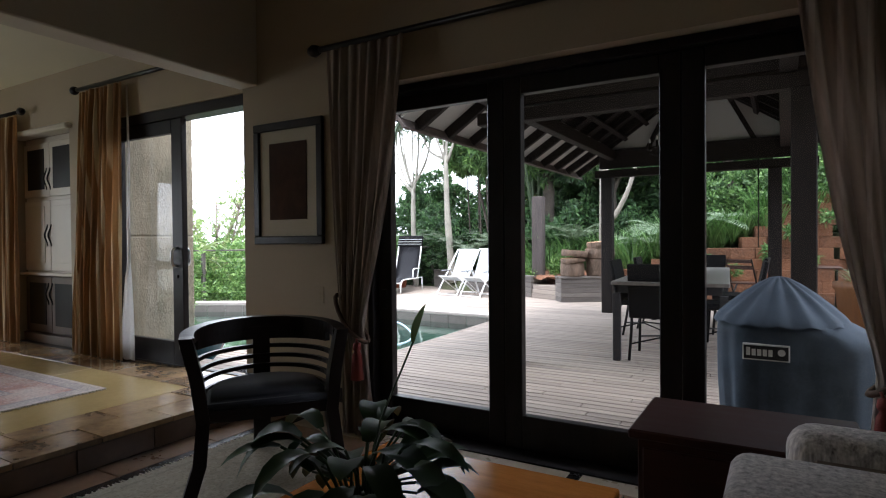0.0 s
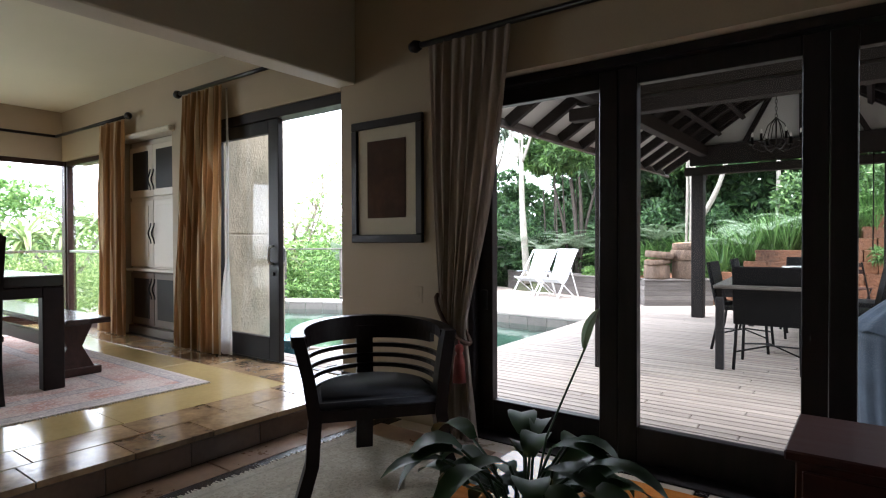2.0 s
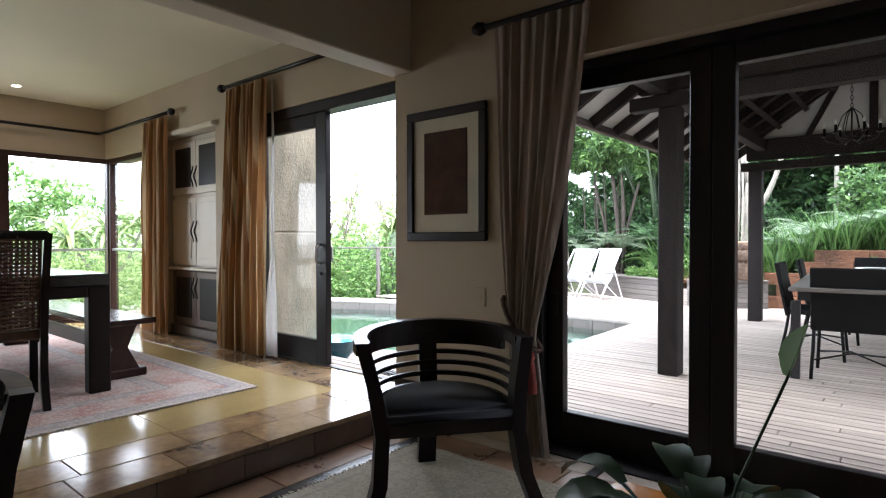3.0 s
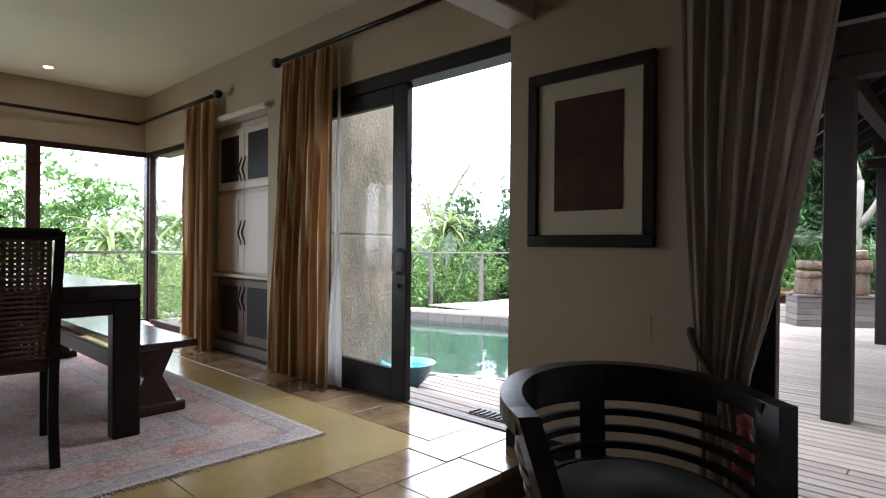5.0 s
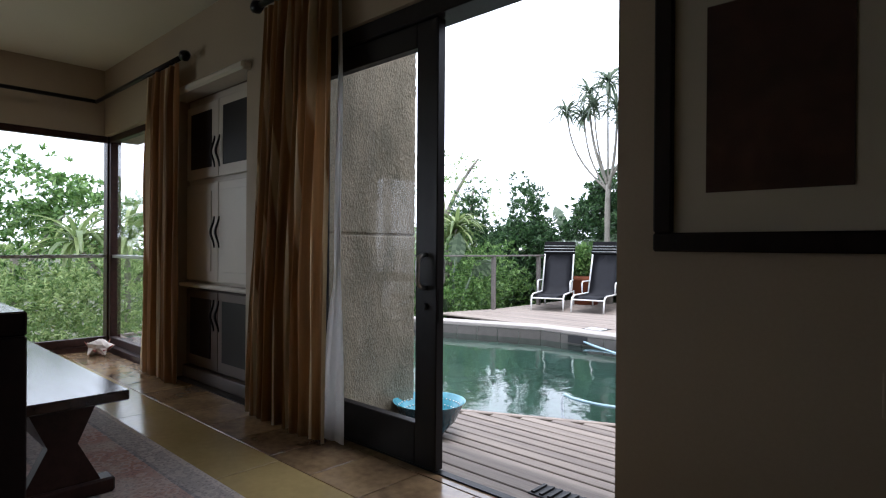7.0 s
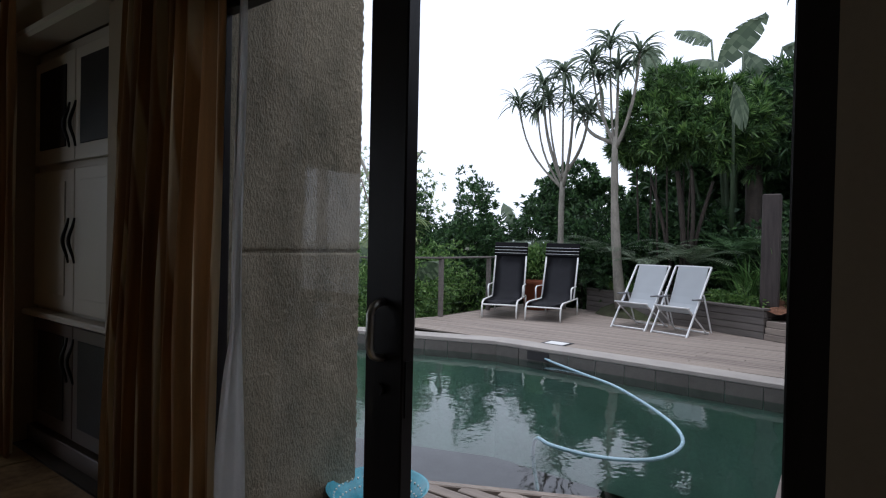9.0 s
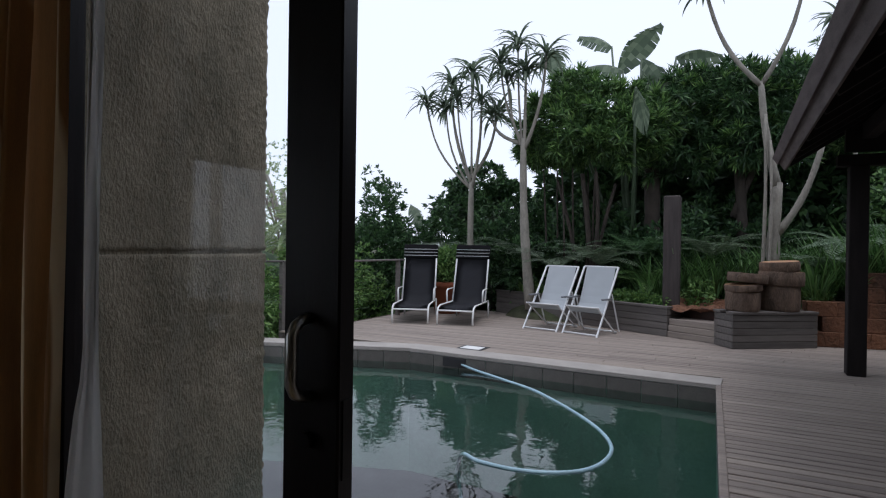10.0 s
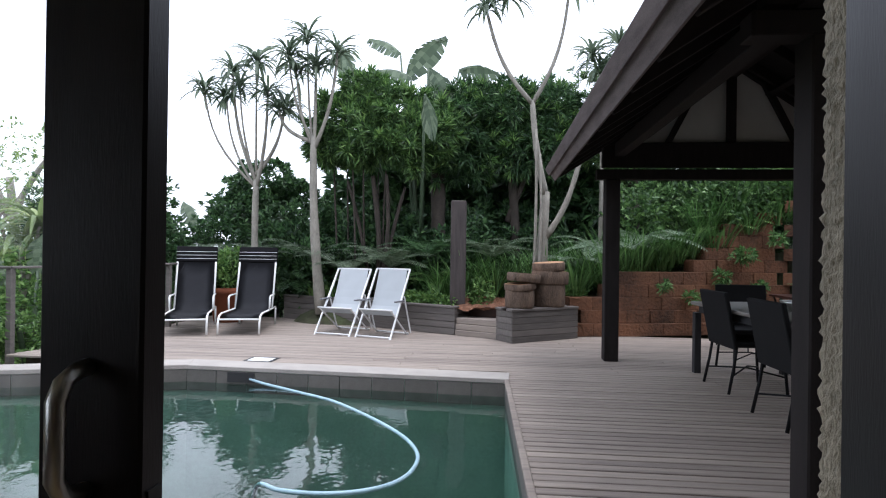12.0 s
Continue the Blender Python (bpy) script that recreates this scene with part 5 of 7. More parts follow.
def patio_chair(m):
    """High mesh-backed chair on slim legs; it faces +y."""
    c = thing("patio_chair", m, "black woven patio chair with slim legs and crossed stretchers", "chair", "chairs round the patio table")
    bm = bmesh.new()
    for sx in (-1, 1):
        part("back_leg", tube(bmesh.new(), [(sx * 0.265, -0.30, 0), (sx * 0.255, -0.25, 0.25), (sx * 0.25, -0.22, 0.46)], 0.014, 8), WOVEN, c)
        part("front_leg", tube(bmesh.new(), [(sx * 0.26, 0.24, 0), (sx * 0.25, 0.22, 0.25), (sx * 0.245, 0.21, 0.45)], 0.014, 8), WOVEN, c)
    part("seat", box(bm, -0.27, 0.27, -0.24, 0.25, 0.43, 0.49, bevel=0.015, segments=2), WOVEN, c)
    m2 = Matrix.Translation((0, -0.245, 0.47)) @ Matrix.Rotation(radians(11), 4, "X")
    part("backrest", new_box(-0.275, 0.275, -0.02, 0.02, -0.06, 0.48, bevel=0.012, m=m2, segments=2), WOVEN, c)
    part("stretcher", tube(bmesh.new(), [(-0.256, -0.272, 0.16), (0, 0, 0.2), (0.25, 0.23, 0.16)], 0.008, 6), WOVEN, c)
    part("stretcher", tube(bmesh.new(), [(0.256, -0.272, 0.161), (0, 0, 0.216), (-0.25, 0.23, 0.161)], 0.008, 6), WOVEN, c)
    return c


first = patio_chair(pose(2.25, 3.24, DK, 0, 0, 2))
for x, y, a in ((1.92, 5.30, -86), (1.90, 4.16, -88), (2.80, 4.1, 93), (2.80, 5.2, 88), (2.3, 6.12, 178)):
    copy_thing(first, pose(x, y, DK, 0, 0, a))

# ---- barbecue under its cover ----
bbq = thing("covered_barbecue", pose(3.26, 1.02, DK), "barbecue under a grey-blue fabric cover with a scalloped cape", "barbecue")


def cover(profile, waves, amp, rx, ry, flare=False, shelf=0.0):
    """A draped cloth: rings (size, height); shelf: how far the lower rings reach out over a side table."""
    bm = bmesh.new()
    n = 96
    rings = []
    for j, (k, z) in enumerate(profile):
        ring = []
        for i in range(n):
            a = 2 * math.pi * i / n
            sq = 1 / (abs(math.cos(a)) ** 2.5 + abs(math.sin(a)) ** 2.5) ** (1 / 2.5) if k > 0.45 else 1
            r = k * (1 + (sq - 1) * min(1, k)) * (1 + amp[j] * math.sin(waves * a + 0.7 * math.sin(3 * a)) + amp[j] * 0.5 * math.sin(2.3 * waves * a))
            reach = shelf * max(0.0, math.cos(a)) ** 0.7 * min(1.0, max(0.0, (0.73 - z) / 0.13))
            ring.append(bm.verts.new((r * rx * math.cos(a) + reach, r * ry * math.sin(a), z + (0.6 * amp[j] * k * math.sin(waves * a) if flare else 0))))
        rings.append(ring)
    for a, b in zip(rings, rings[1:]):
        for i in range(n):
            f = bm.faces.new((a[i], a[(i + 1) % n], b[(i + 1) % n], b[i]))
            f.smooth = True
    bm.faces.new(rings[0])
    bmesh.ops.recalc_face_normals(bm, faces=bm.faces)
    return bm


part("skirt", cover([(0.96, 0.735), (0.985, 0.66), (0.985, 0.6), (0.97, 0.4), (0.93, 0.2), (0.90, 0.02)], 11, [0.006, 0.01, 0.014, 0.022, 0.03, 0.035], 0.325, 0.32, shelf=0.24), BBQ, bbq)
part("cape", cover([(0.02, 0.965), (0.14, 0.955), (0.32, 0.92), (0.55, 0.865), (0.8, 0.795), (0.97, 0.745), (1.03, 0.715)], 15, [0, 0.04, 0.03, 0.022, 0.016, 0.010, 0.012], 0.325, 0.32, True), BBQ, bbq, "scalloped overhanging cape")
patch = part("badge", new_box(-0.17, 0.05, -0.335, -0.300, 0.535, 0.62, bevel=0.002), WHITE, bbq, "black and white badge")
part("badge_field", new_box(-0.163, 0.043, -0.339, -0.3355, 0.542, 0.613), BLACK, patch)
for k in range(5):
    part("badge_bar", new_box(-0.152 + 0.026 * k, -0.133 + 0.026 * k, -0.342, -0.3395, 0.56, 0.595 if k else 0.603), WHITE, patch)
bm = bmesh.new()
bmesh.ops.create_circle(bm, cap_ends=True, segments=14, radius=0.018, matrix=Matrix.Translation((0.012, -0.341, 0.583)) @ Matrix.Rotation(radians(90), 4, "X"))
part("badge_disc", bm, WHITE, patch)

# ---- sun loungers and deck chairs ----
PAD = material("black_cushion_cloth", (0.007, 0.007, 0.008), 0.9, spec=0.15, bump=0.2)


def lounger(m, label):
    """Reclined sling lounger; its foot end points to -y, two front feet stand at y = 0."""
    c = thing("sun_lounger", m, label, "sun lounger", "loungers by the pool")
    for sx in (-1, 1):
        x = sx * 0.265
        part("side_rail", tube(bmesh.new(), [(x, 0.02, 0.02), (x, 0.03, 0.2), (x, 0.08, 0.28), (x, 0.2, 0.31), (x, 1.05, 0.30), (x, 1.35, 0.30)], 0.014, 8), WHITE, c, "white tubular side rail")
        part("back_rail", tube(bmesh.new(), [(x, 1.05, 0.31), (x, 1.27, 0.85), (x, 1.36, 1.12)], 0.014, 8), WHITE, c)
        part("rear_leg", tube(bmesh.new(), [(x, 1.35, 0.30), (x, 1.37, 0.0)], 0.014, 8), WHITE, c)
        part("arm_rest", tube(bmesh.new(), [(x + sx * 0.015, 0.72, 0.30), (x + sx * 0.02, 0.72, 0.50), (x + sx * 0.02, 0.78, 0.53), (x + sx * 0.015, 1.14, 0.53)], 0.013, 8), WHITE, c)
    part("cross_bar", tube(bmesh.new(), [(-0.265, 0.05, 0.24), (0.265, 0.05, 0.24)], 0.013, 8), WHITE, c)
    bm = bmesh.new()
    prof = [(0.06, 0.262), (0.25, 0.30), (0.6, 0.285), (1.02, 0.30), (1.10, 0.42), (1.27, 0.85), (1.37, 1.12)]
    rows = [[bm.verts.new((x, y, z - 0.02 * (1 - (x / 0.25) ** 2))) for x in (-0.25, -0.13, 0, 0.13, 0.25)] for y, z in prof]
    for a, b in zip(rows, rows[1:]):
        for k in range(4):
            bm.faces.new((a[k], a[k + 1], b[k + 1], b[k])).smooth = True
    bmesh.ops.solidify(bm, geom=list(bm.faces), thickness=0.006)
    part("sling", bm, SLING, c, "charcoal mesh sling")
    m2 = Matrix.Translation((0, 1.36, 1.04)) @ Matrix.Rotation(radians(-18), 4, "X")
    smooth(part("head_pad", new_box(-0.285, 0.285, -0.05, 0.02, 0.0, 0.27, bevel=0.02, segments=3, m=m2), PAD, c, "black head cushion"))
    for k in range(3):
        part("piping", tube(bmesh.new(), [m2 @ Vector((-0.28, -0.052, 0.05 + 0.06 * k)), m2 @ Vector((0.28, -0.052, 0.05 + 0.06 * k))], 0.004, 5), ALU, c)
    return c


WIDER = Matrix.Diagonal((1.11, 1, 1, 1))
lounger(pose(-4.96, 7.34, DK, 0, 0, 22) @ WIDER, "reclined sun lounger with a charcoal sling and white tube frame")
lounger(pose(-4.25, 7.54, DK, 0, 0, 12) @ WIDER, "reclined sun lounger with a charcoal sling beside the potted plant")


GREY_PLASTIC = material("grey_plastic", (0.16, 0.165, 0.175), 0.55, bump=0.05)


def deck_chair(m):
    """Folding sling deck chair; its front feet stand at y = 0 and it faces -y."""
    c = thing("deck_chair", m, "folding deck chair with a pale canvas sling and silver frame", "deck chair", "white deck chairs")
    for sx in (-1, 1):
        x = sx * 0.29
        part("long_rail", swept_leg(bmesh.new(), [(x, 0.0, 0.0), (x, 0.88, 0.96)], 0.022, 0.04), ALU, c)
        part("cross_rail", swept_leg(bmesh.new(), [(x - sx * 0.03, 0.86, 0.0), (x - sx * 0.03, 0.08, 0.40)], 0.02, 0.04), ALU, c)
        part("prop", swept_leg(bmesh.new(), [(x + sx * 0.022, 0.55, 0.58), (x + sx * 0.022, 0.88, 0.03)], 0.015, 0.03), ALU, c)
        part("arm_rest", new_box(x - 0.022, x + 0.022, 0.2, 0.58, 0.50, 0.522, bevel=0.008), GREY_PLASTIC, c, "grey arm rest")
    for y, z in ((0.02, 0.02), (0.88, 0.955), (0.09, 0.395), (0.84, 0.025)):
        part("cross_bar", tube(bmesh.new(), [(-0.29, y, z), (0.29, y, z)], 0.013, 8), ALU, c)
    bm = bmesh.new()
    prof = [(0.09, 0.405), (0.16, 0.35), (0.25, 0.312), (0.34, 0.30), (0.42, 0.315), (0.49, 0.355), (0.56, 0.42), (0.63, 0.52), (0.70, 0.635), (0.79, 0.80), (0.88, 0.965)]
    lo = [[bm.verts.new((x, y, z)) for x in (-0.245, 0.245)] for y, z in prof]
    hi = [[bm.verts.new((x, y - 0.003, z + 0.005)) for x in (-0.245, 0.245)] for y, z in prof]
    for a, b in zip(range(len(prof) - 1), range(1, len(prof))):
        bm.faces.new((hi[a][0], hi[a][1], hi[b][1], hi[b][0]))
        bm.faces.new((lo[a][1], lo[a][0], lo[b][0], lo[b][1]))
        for e in (0, 1):
            bm.faces.new((lo[a][e], hi[a][e], hi[b][e], lo[b][e]))
    bmesh.ops.recalc_face_normals(bm, faces=bm.faces)
    part("sling", bm, CANVAS, c, "pale canvas sling")
    return c


SHORTER = Matrix.Diagonal((1.0, 0.82, 1.02, 1))
d1 = deck_chair(pose(-2.95, 7.88, DK, 0, 0, -13) @ SHORTER)
copy_thing(d1, pose(-2.29, 7.70, DK, 0, 0, -19) @ SHORTER)


# ---- leaves ----
def leaf_mesh(name, base, direction, length, width, mat, parent=None, label="", droop=0.0):
    """Many small bent leaves in one mesh, from arrays."""
    n = len(base)
    d = direction / np.linalg.norm(direction, axis=1, keepdims=True)
    ref = np.random.RandomState(n).normal(size=(n, 3))
    side = np.cross(d, ref)
    side /= np.linalg.norm(side, axis=1, keepdims=True) + 1e-9
    ln, w = np.asarray(length).reshape(-1, 1) * np.ones((n, 1)), np.asarray(width).reshape(-1, 1) * np.ones((n, 1))
    mid = base + d * ln * 0.5
    tip = base + d * ln - np.array([0, 0, 1.0]) * ln * droop
    verts = np.stack([base, mid - side * w / 2, tip, mid + side * w / 2], 1).reshape(-1, 3)
    faces = np.arange(4 * n).reshape(-1, 4)
    me = bpy.data.meshes.new(name)
    me.from_pydata(verts.tolist(), [], faces.tolist())
    me.materials.append(mat)
    ob = new(name, me)
    ob.parent = parent
    return tagged(ob, label)


def whorls(points, outward, per, length, width, seed, spread=1.0):
    """Leaf bases and directions for whorls of leaves at points."""
    r = np.random.RandomState(seed)
    base = np.repeat(points, per, 0) + r.normal(scale=0.015, size=(len(points) * per, 3))
    d = r.normal(size=(len(base), 3)) * spread + np.repeat(outward, per, 0)
    return base, d, length * r.uniform(0.6, 1.25, len(base)), width * r.uniform(0.7, 1.2, len(base))


def blob_points(blobs, count, seed, shell=0.55):
    """Points near the skins of ellipsoids (x, y, z, rx, ry, rz), with the way outwards."""
    r = np.random.RandomState(seed)
    vol = np.array([b[3] * b[4] + b[4] * b[5] + b[3] * b[5] for b in blobs])
    pick = r.choice(len(blobs), count, p=vol / vol.sum())
    b = np.array(blobs)[pick]
    u = r.normal(size=(count, 3))
    u /= np.linalg.norm(u, axis=1, keepdims=True)
    lump = 1 + 0.16 * np.sin(u[:, :1] * 7 + pick[:, None]) + 0.14 * np.sin(u[:, 2:] * 9 + 2 * pick[:, None])
    k = r.uniform(shell, 1.0, (count, 1)) ** 0.5 * lump
    return b[:, :3] + u * b[:, 3:] * k, u


def lean_points(a, b, bow, n=8):
    a, b = Vector(a), Vector(b)
    return [a.lerp(b, k / n) + Vector(bow) * math.sin(math.pi * k / n) for k in range(n + 1)]


def branched(parent, limbs, mat):
    """Limbs: (start, end, bow, r0, r1); the first is the trunk."""
    for i, (a, b, bow, r0, r1) in enumerate(limbs):
        if mat == BARK_PALE:
            r0, r1 = r0 * 0.8, r1 * 0.7
        pts = lean_points(a, b, bow)
        tube_bm = tube(bmesh.new(), pts, [r0 + (r1 - r0) * k / 8 + 0.06 * r0 * math.sin(k * 2.2) for k in range(9)], 10)
        part("trunk" if i == 0 else "limb", tube_bm, mat, parent)


def bushy_tree(name, label, base, limbs, blobs, count, per, length, width, mat, seed, bark=BARK_DARK, fresh=0):
    t = thing(name, pose(*base), label, "tree" if "tree" in name else "shrub")
    if limbs:
        branched(t, limbs, bark)
    pts, out = blob_points(blobs, count, seed)
    bs, d, ln, w = whorls(pts, out * 1.2 + np.array([0, 0, 0.35]), per, length, width, seed)
    tagged(leaf_mesh("crown", bs, d, ln, w, mat, t, droop=0.15), kind="stuff")
    if fresh:
        tips = pts[:fresh] + out[:fresh] * 0.06
        bs, d, ln, w = whorls(tips, out[:fresh] * 1.6 + np.array([0, 0, 0.6]), per, length, width, seed + 500)
        tagged(leaf_mesh("fresh_growth", bs, d, ln, w, LEAF_LIGHT, t, "lighter young leaves"), kind="stuff")
    return t


bushy_tree("tree", "dense dark green narrow-leaved tree behind the deck chairs", (-2.75, 10.1, 0.3),
           [((0, 0, -0.6), (-0.1, 0, 2.4), (0.1, 0, 0), 0.065, 0.045), ((0.1, 0, -0.4), (0.5, 0.1, 2.2), (-0.1, 0, 0), 0.045, 0.03), ((-0.1, 0, -0.4), (-0.6, 0.1, 2.3), (0.1, 0, 0), 0.045, 0.03), ((0, 0.1, 0), (0.2, -0.2, 2.4), (0.1, 0, 0), 0.05, 0.03)] + [((-0.7 + 0.17 * k, 0.25 * math.sin(k * 2.7), -0.4), (-0.85 + 0.2 * k, 0.25 * math.sin(k * 1.9), 2.5), (0.08 * math.sin(k * 3.3), 0, 0), 0.024, 0.015) for k in range(6)],
           [(-0.5, 0, 3.2, 0.75, 0.7, 0.62), (0.3, 0.1, 3.5, 0.65, 0.6, 0.55), (0.75, 0, 3.05, 0.55, 0.6, 0.5), (-0.85, 0, 2.95, 0.45, 0.5, 0.36), (0.1, -0.2, 3.0, 0.6, 0.5, 0.34), (-0.3, 0.2, 4.0, 0.5, 0.5, 0.38), (1.15, 0.1, 3.3, 0.4, 0.4, 0.4)],
           1500, 22, 0.20, 0.030, LEAF, 31, fresh=420)
bushy_tree("tree", "dark green spreading tree at the back of the garden", (-0.5, 11.0, 0.3),
           [((-1.2, -0.3, -0.6), (-1.2, -0.2, 3.0), (0.03, 0, 0), 0.17, 0.13), ((0.3, 0, -0.6), (0.2, 0, 3.2), (0.1, 0, 0), 0.12, 0.08), ((0.2, 0, 1.6), (1.0, 0.1, 3.3), (0, 0, 0.2), 0.07, 0.04)],
           [(-0.9, 0, 3.6, 0.9, 0.8, 0.65), (0.2, 0, 3.7, 0.9, 0.8, 0.7), (1.1, 0, 3.6, 0.8, 0.8, 0.7), (-0.3, 0.1, 3.9, 0.7, 0.6, 0.42), (0.6, -0.2, 3.0, 0.9, 0.6, 0.5), (-0.7, -0.3, 2.9, 0.8, 0.5, 0.5)],
           1900, 20, 0.20, 0.030, LEAF_DARK, 32, fresh=260)
bushy_tree("tree", "dark green tree rising behind the gazebo", (2.2, 11.6, 0.3),
           [((0, 0, -0.6), (0, 0, 3.2), (0.1, 0, 0), 0.14, 0.09)],
           [(-0.5, 0, 4.1, 0.9, 0.8, 0.8), (0.5, 0, 4.4, 0.9, 0.8, 0.8), (0.1, 0, 3.2, 1.2, 0.8, 0.7), (1.5, 0, 3.6, 0.9, 0.8, 0.9), (2.6, 0, 3.6, 1.0, 0.8, 0.9), (3.6, -0.4, 3.6, 0.9, 0.8, 0.9)],
           1700, 15, 0.16, 0.03, LEAF, 33, fresh=260)
bushy_tree("tree", "round dense dark tree beyond the loungers", (-5.5, 11.6, -0.4),
           [((0, 0, -1.0), (0, 0, 2.2), (0.1, 0, 0), 0.12, 0.07)],
           [(0, 0, 3.0, 0.75, 0.7, 0.55), (0.55, 0.1, 2.75, 0.5, 0.5, 0.45), (-0.6, 0, 2.6, 0.55, 0.5, 0.45)],
           800, 14, 0.13, 0.055, LEAF_DARK, 34)


def aloe_head(bm, centre, size, count, rnd):
    """A rosette of long narrow pointed leaves that arch over and hang."""
    for k in range(count):
        a = k * 2.39996 + rnd.uniform(-0.25, 0.25)
        lift = rnd.uniform(-0.1, 2.2)
        curved_leaf(bm, centre, (math.cos(a), math.sin(a), lift), size * rnd.uniform(0.75, 1.15), size * rnd.uniform(0.075, 0.105), rnd.uniform(1.3, 2.6), 7, 0.4)


def aloe_tree(label, base, limbs, heads, seed, size=0.5, leaf=LEAF_ALOE):
    t = thing("aloe_tree", pose(*base), label, "tree", "aloe trees")
    branched(t, limbs, BARK_PALE)
    rnd = random.Random(seed)
    for h in heads:
        bm = bmesh.new()
        aloe_head(bm, h, size * rnd.uniform(1.1, 1.35), 30, rnd)
        aloe_head(bm, (h[0], h[1], h[2] - 0.12), size * 1.15, 9, rnd)
        tagged(part("leaf_rosette", bm, leaf, t, "rosette of arching grey-green leaves"), kind="stuff")
    return t


def aloe_limbs(trunk, fork, heads, r):
    """A trunk, and one bowed limb from the fork to each head."""
    limbs = [trunk]
    for k, h in enumerate(heads):
        f = Vector(fork) + Vector((0, 0, 0.12 * (k % 3)))
        limbs.append((tuple(f), (h[0], h[1], h[2] + 0.03), ((h[0] - f.x) * 0.22, 0, -0.06), r * (1.1 if k % 2 else 0.7), r * (0.65 if k % 2 else 0.45)))
    return limbs


HEADS = [(-1.07, 0.0, 3.85), (-0.57, 0.1, 4.22), (-0.07, 0.0, 4.36), (0.19, -0.1, 3.78), (-0.33, -0.12, 3.84), (0.43, 0.1, 3.50), (-0.71, 0.15, 3.76)]
aloe_tree("tall tree aloe with drooping rosettes behind the loungers", (-4.86, 9.6, 0.36),
          aloe_limbs(((0.02, 0, -0.5), (-0.05, 0, 2.2), (-0.04, 0, 0), 0.10, 0.075), (-0.05, 0, 2.05), HEADS, 0.045), HEADS, 41, 0.46)
HEADS = [(-0.26, 0.0, 4.62), (0.25, 0.1, 4.38), (-0.56, -0.1, 4.30), (-0.10, 0.0, 4.08), (-0.40, -0.15, 3.98), (-0.80, 0.1, 3.37)]
aloe_tree("tall tree aloe with a pale trunk beside the deck chairs", (-3.60, 9.25, 0.38),
          aloe_limbs(((0.05, 0, -0.2), (-0.13, 0, 2.9), (-0.05, 0, 0), 0.125, 0.075), (-0.12, 0, 2.55), HEADS, 0.045), HEADS, 42, 0.46)
aloe_tree("forked pale tree aloe behind the log stack", (0.12, 9.0, 0.3),
          [((0.12, 0, 0.2), (0.16, 0, 2.0), (-0.03, 0, 0), 0.14, 0.10), ((0.16, 0, 1.9), (-0.08, 0, 3.5), (-0.04, 0, 0), 0.08, 0.06), ((0.16, 0, 1.25), (0.72, 0, 2.6), (0.05, 0, -0.1), 0.07, 0.05), ((-0.08, 0, 3.45), (-0.85, 0, 5.0), (-0.1, 0, -0.1), 0.05, 0.035), ((-0.08, 0, 3.45), (0.5, 0, 5.4), (0.12, 0, -0.1), 0.045, 0.03), ((-0.05, -0.1, 0.2), (-0.02, -0.1, 3.0), (0.03, 0, 0), 0.035, 0.03), ((0.03, -0.15, 0.2), (0.05, -0.15, 2.6), (0.03, 0, 0), 0.03, 0.022)],
          [(-0.87, 0, 5.05), (0.52, 0, 5.45), (-0.5, 0, 5.3)], 43, 0.5)
aloe_tree("slender tree aloe rising above the back shrubs", (1.4, 10.6, 0.3),
          [((0, 0, 0), (0, 0, 4.4), (0.05, 0, 0), 0.06, 0.04), ((0, 0, 3.9), (0.35, 0, 4.8), (0.05, 0, 0), 0.035, 0.025)],
          [(0, 0, 4.5), (0.36, 0, 4.9), (-0.15, 0, 4.75)], 44, 0.5)
for k, (x, y, z, hs) in enumerate(((-9.2, 1.6, -1.0, ((0, 0, 2.3), (0.5, 0.4, 2.5), (-0.4, -0.6, 2.2))), (-8.4, 5.2, -1.2, ((0, 0, 2.3), (0.35, 0.3, 2.0))), (-8.0, 7.9, -1.0, ((0, 0, 2.3), (0.3, 0, 2.6))))):
    aloe_tree("tree aloe with arching leaves beyond the railing", (x, y, z),
              [((0, 0, -1.6), (0, 0, 2.2), (0.05, 0, 0), 0.09, 0.06)] + [((0, 0, 1.4), h, (0, 0, -0.1), 0.05, 0.035) for h in hs[1:]], hs, 50 + k, 0.75, LEAF_ALOE_YELLOW)


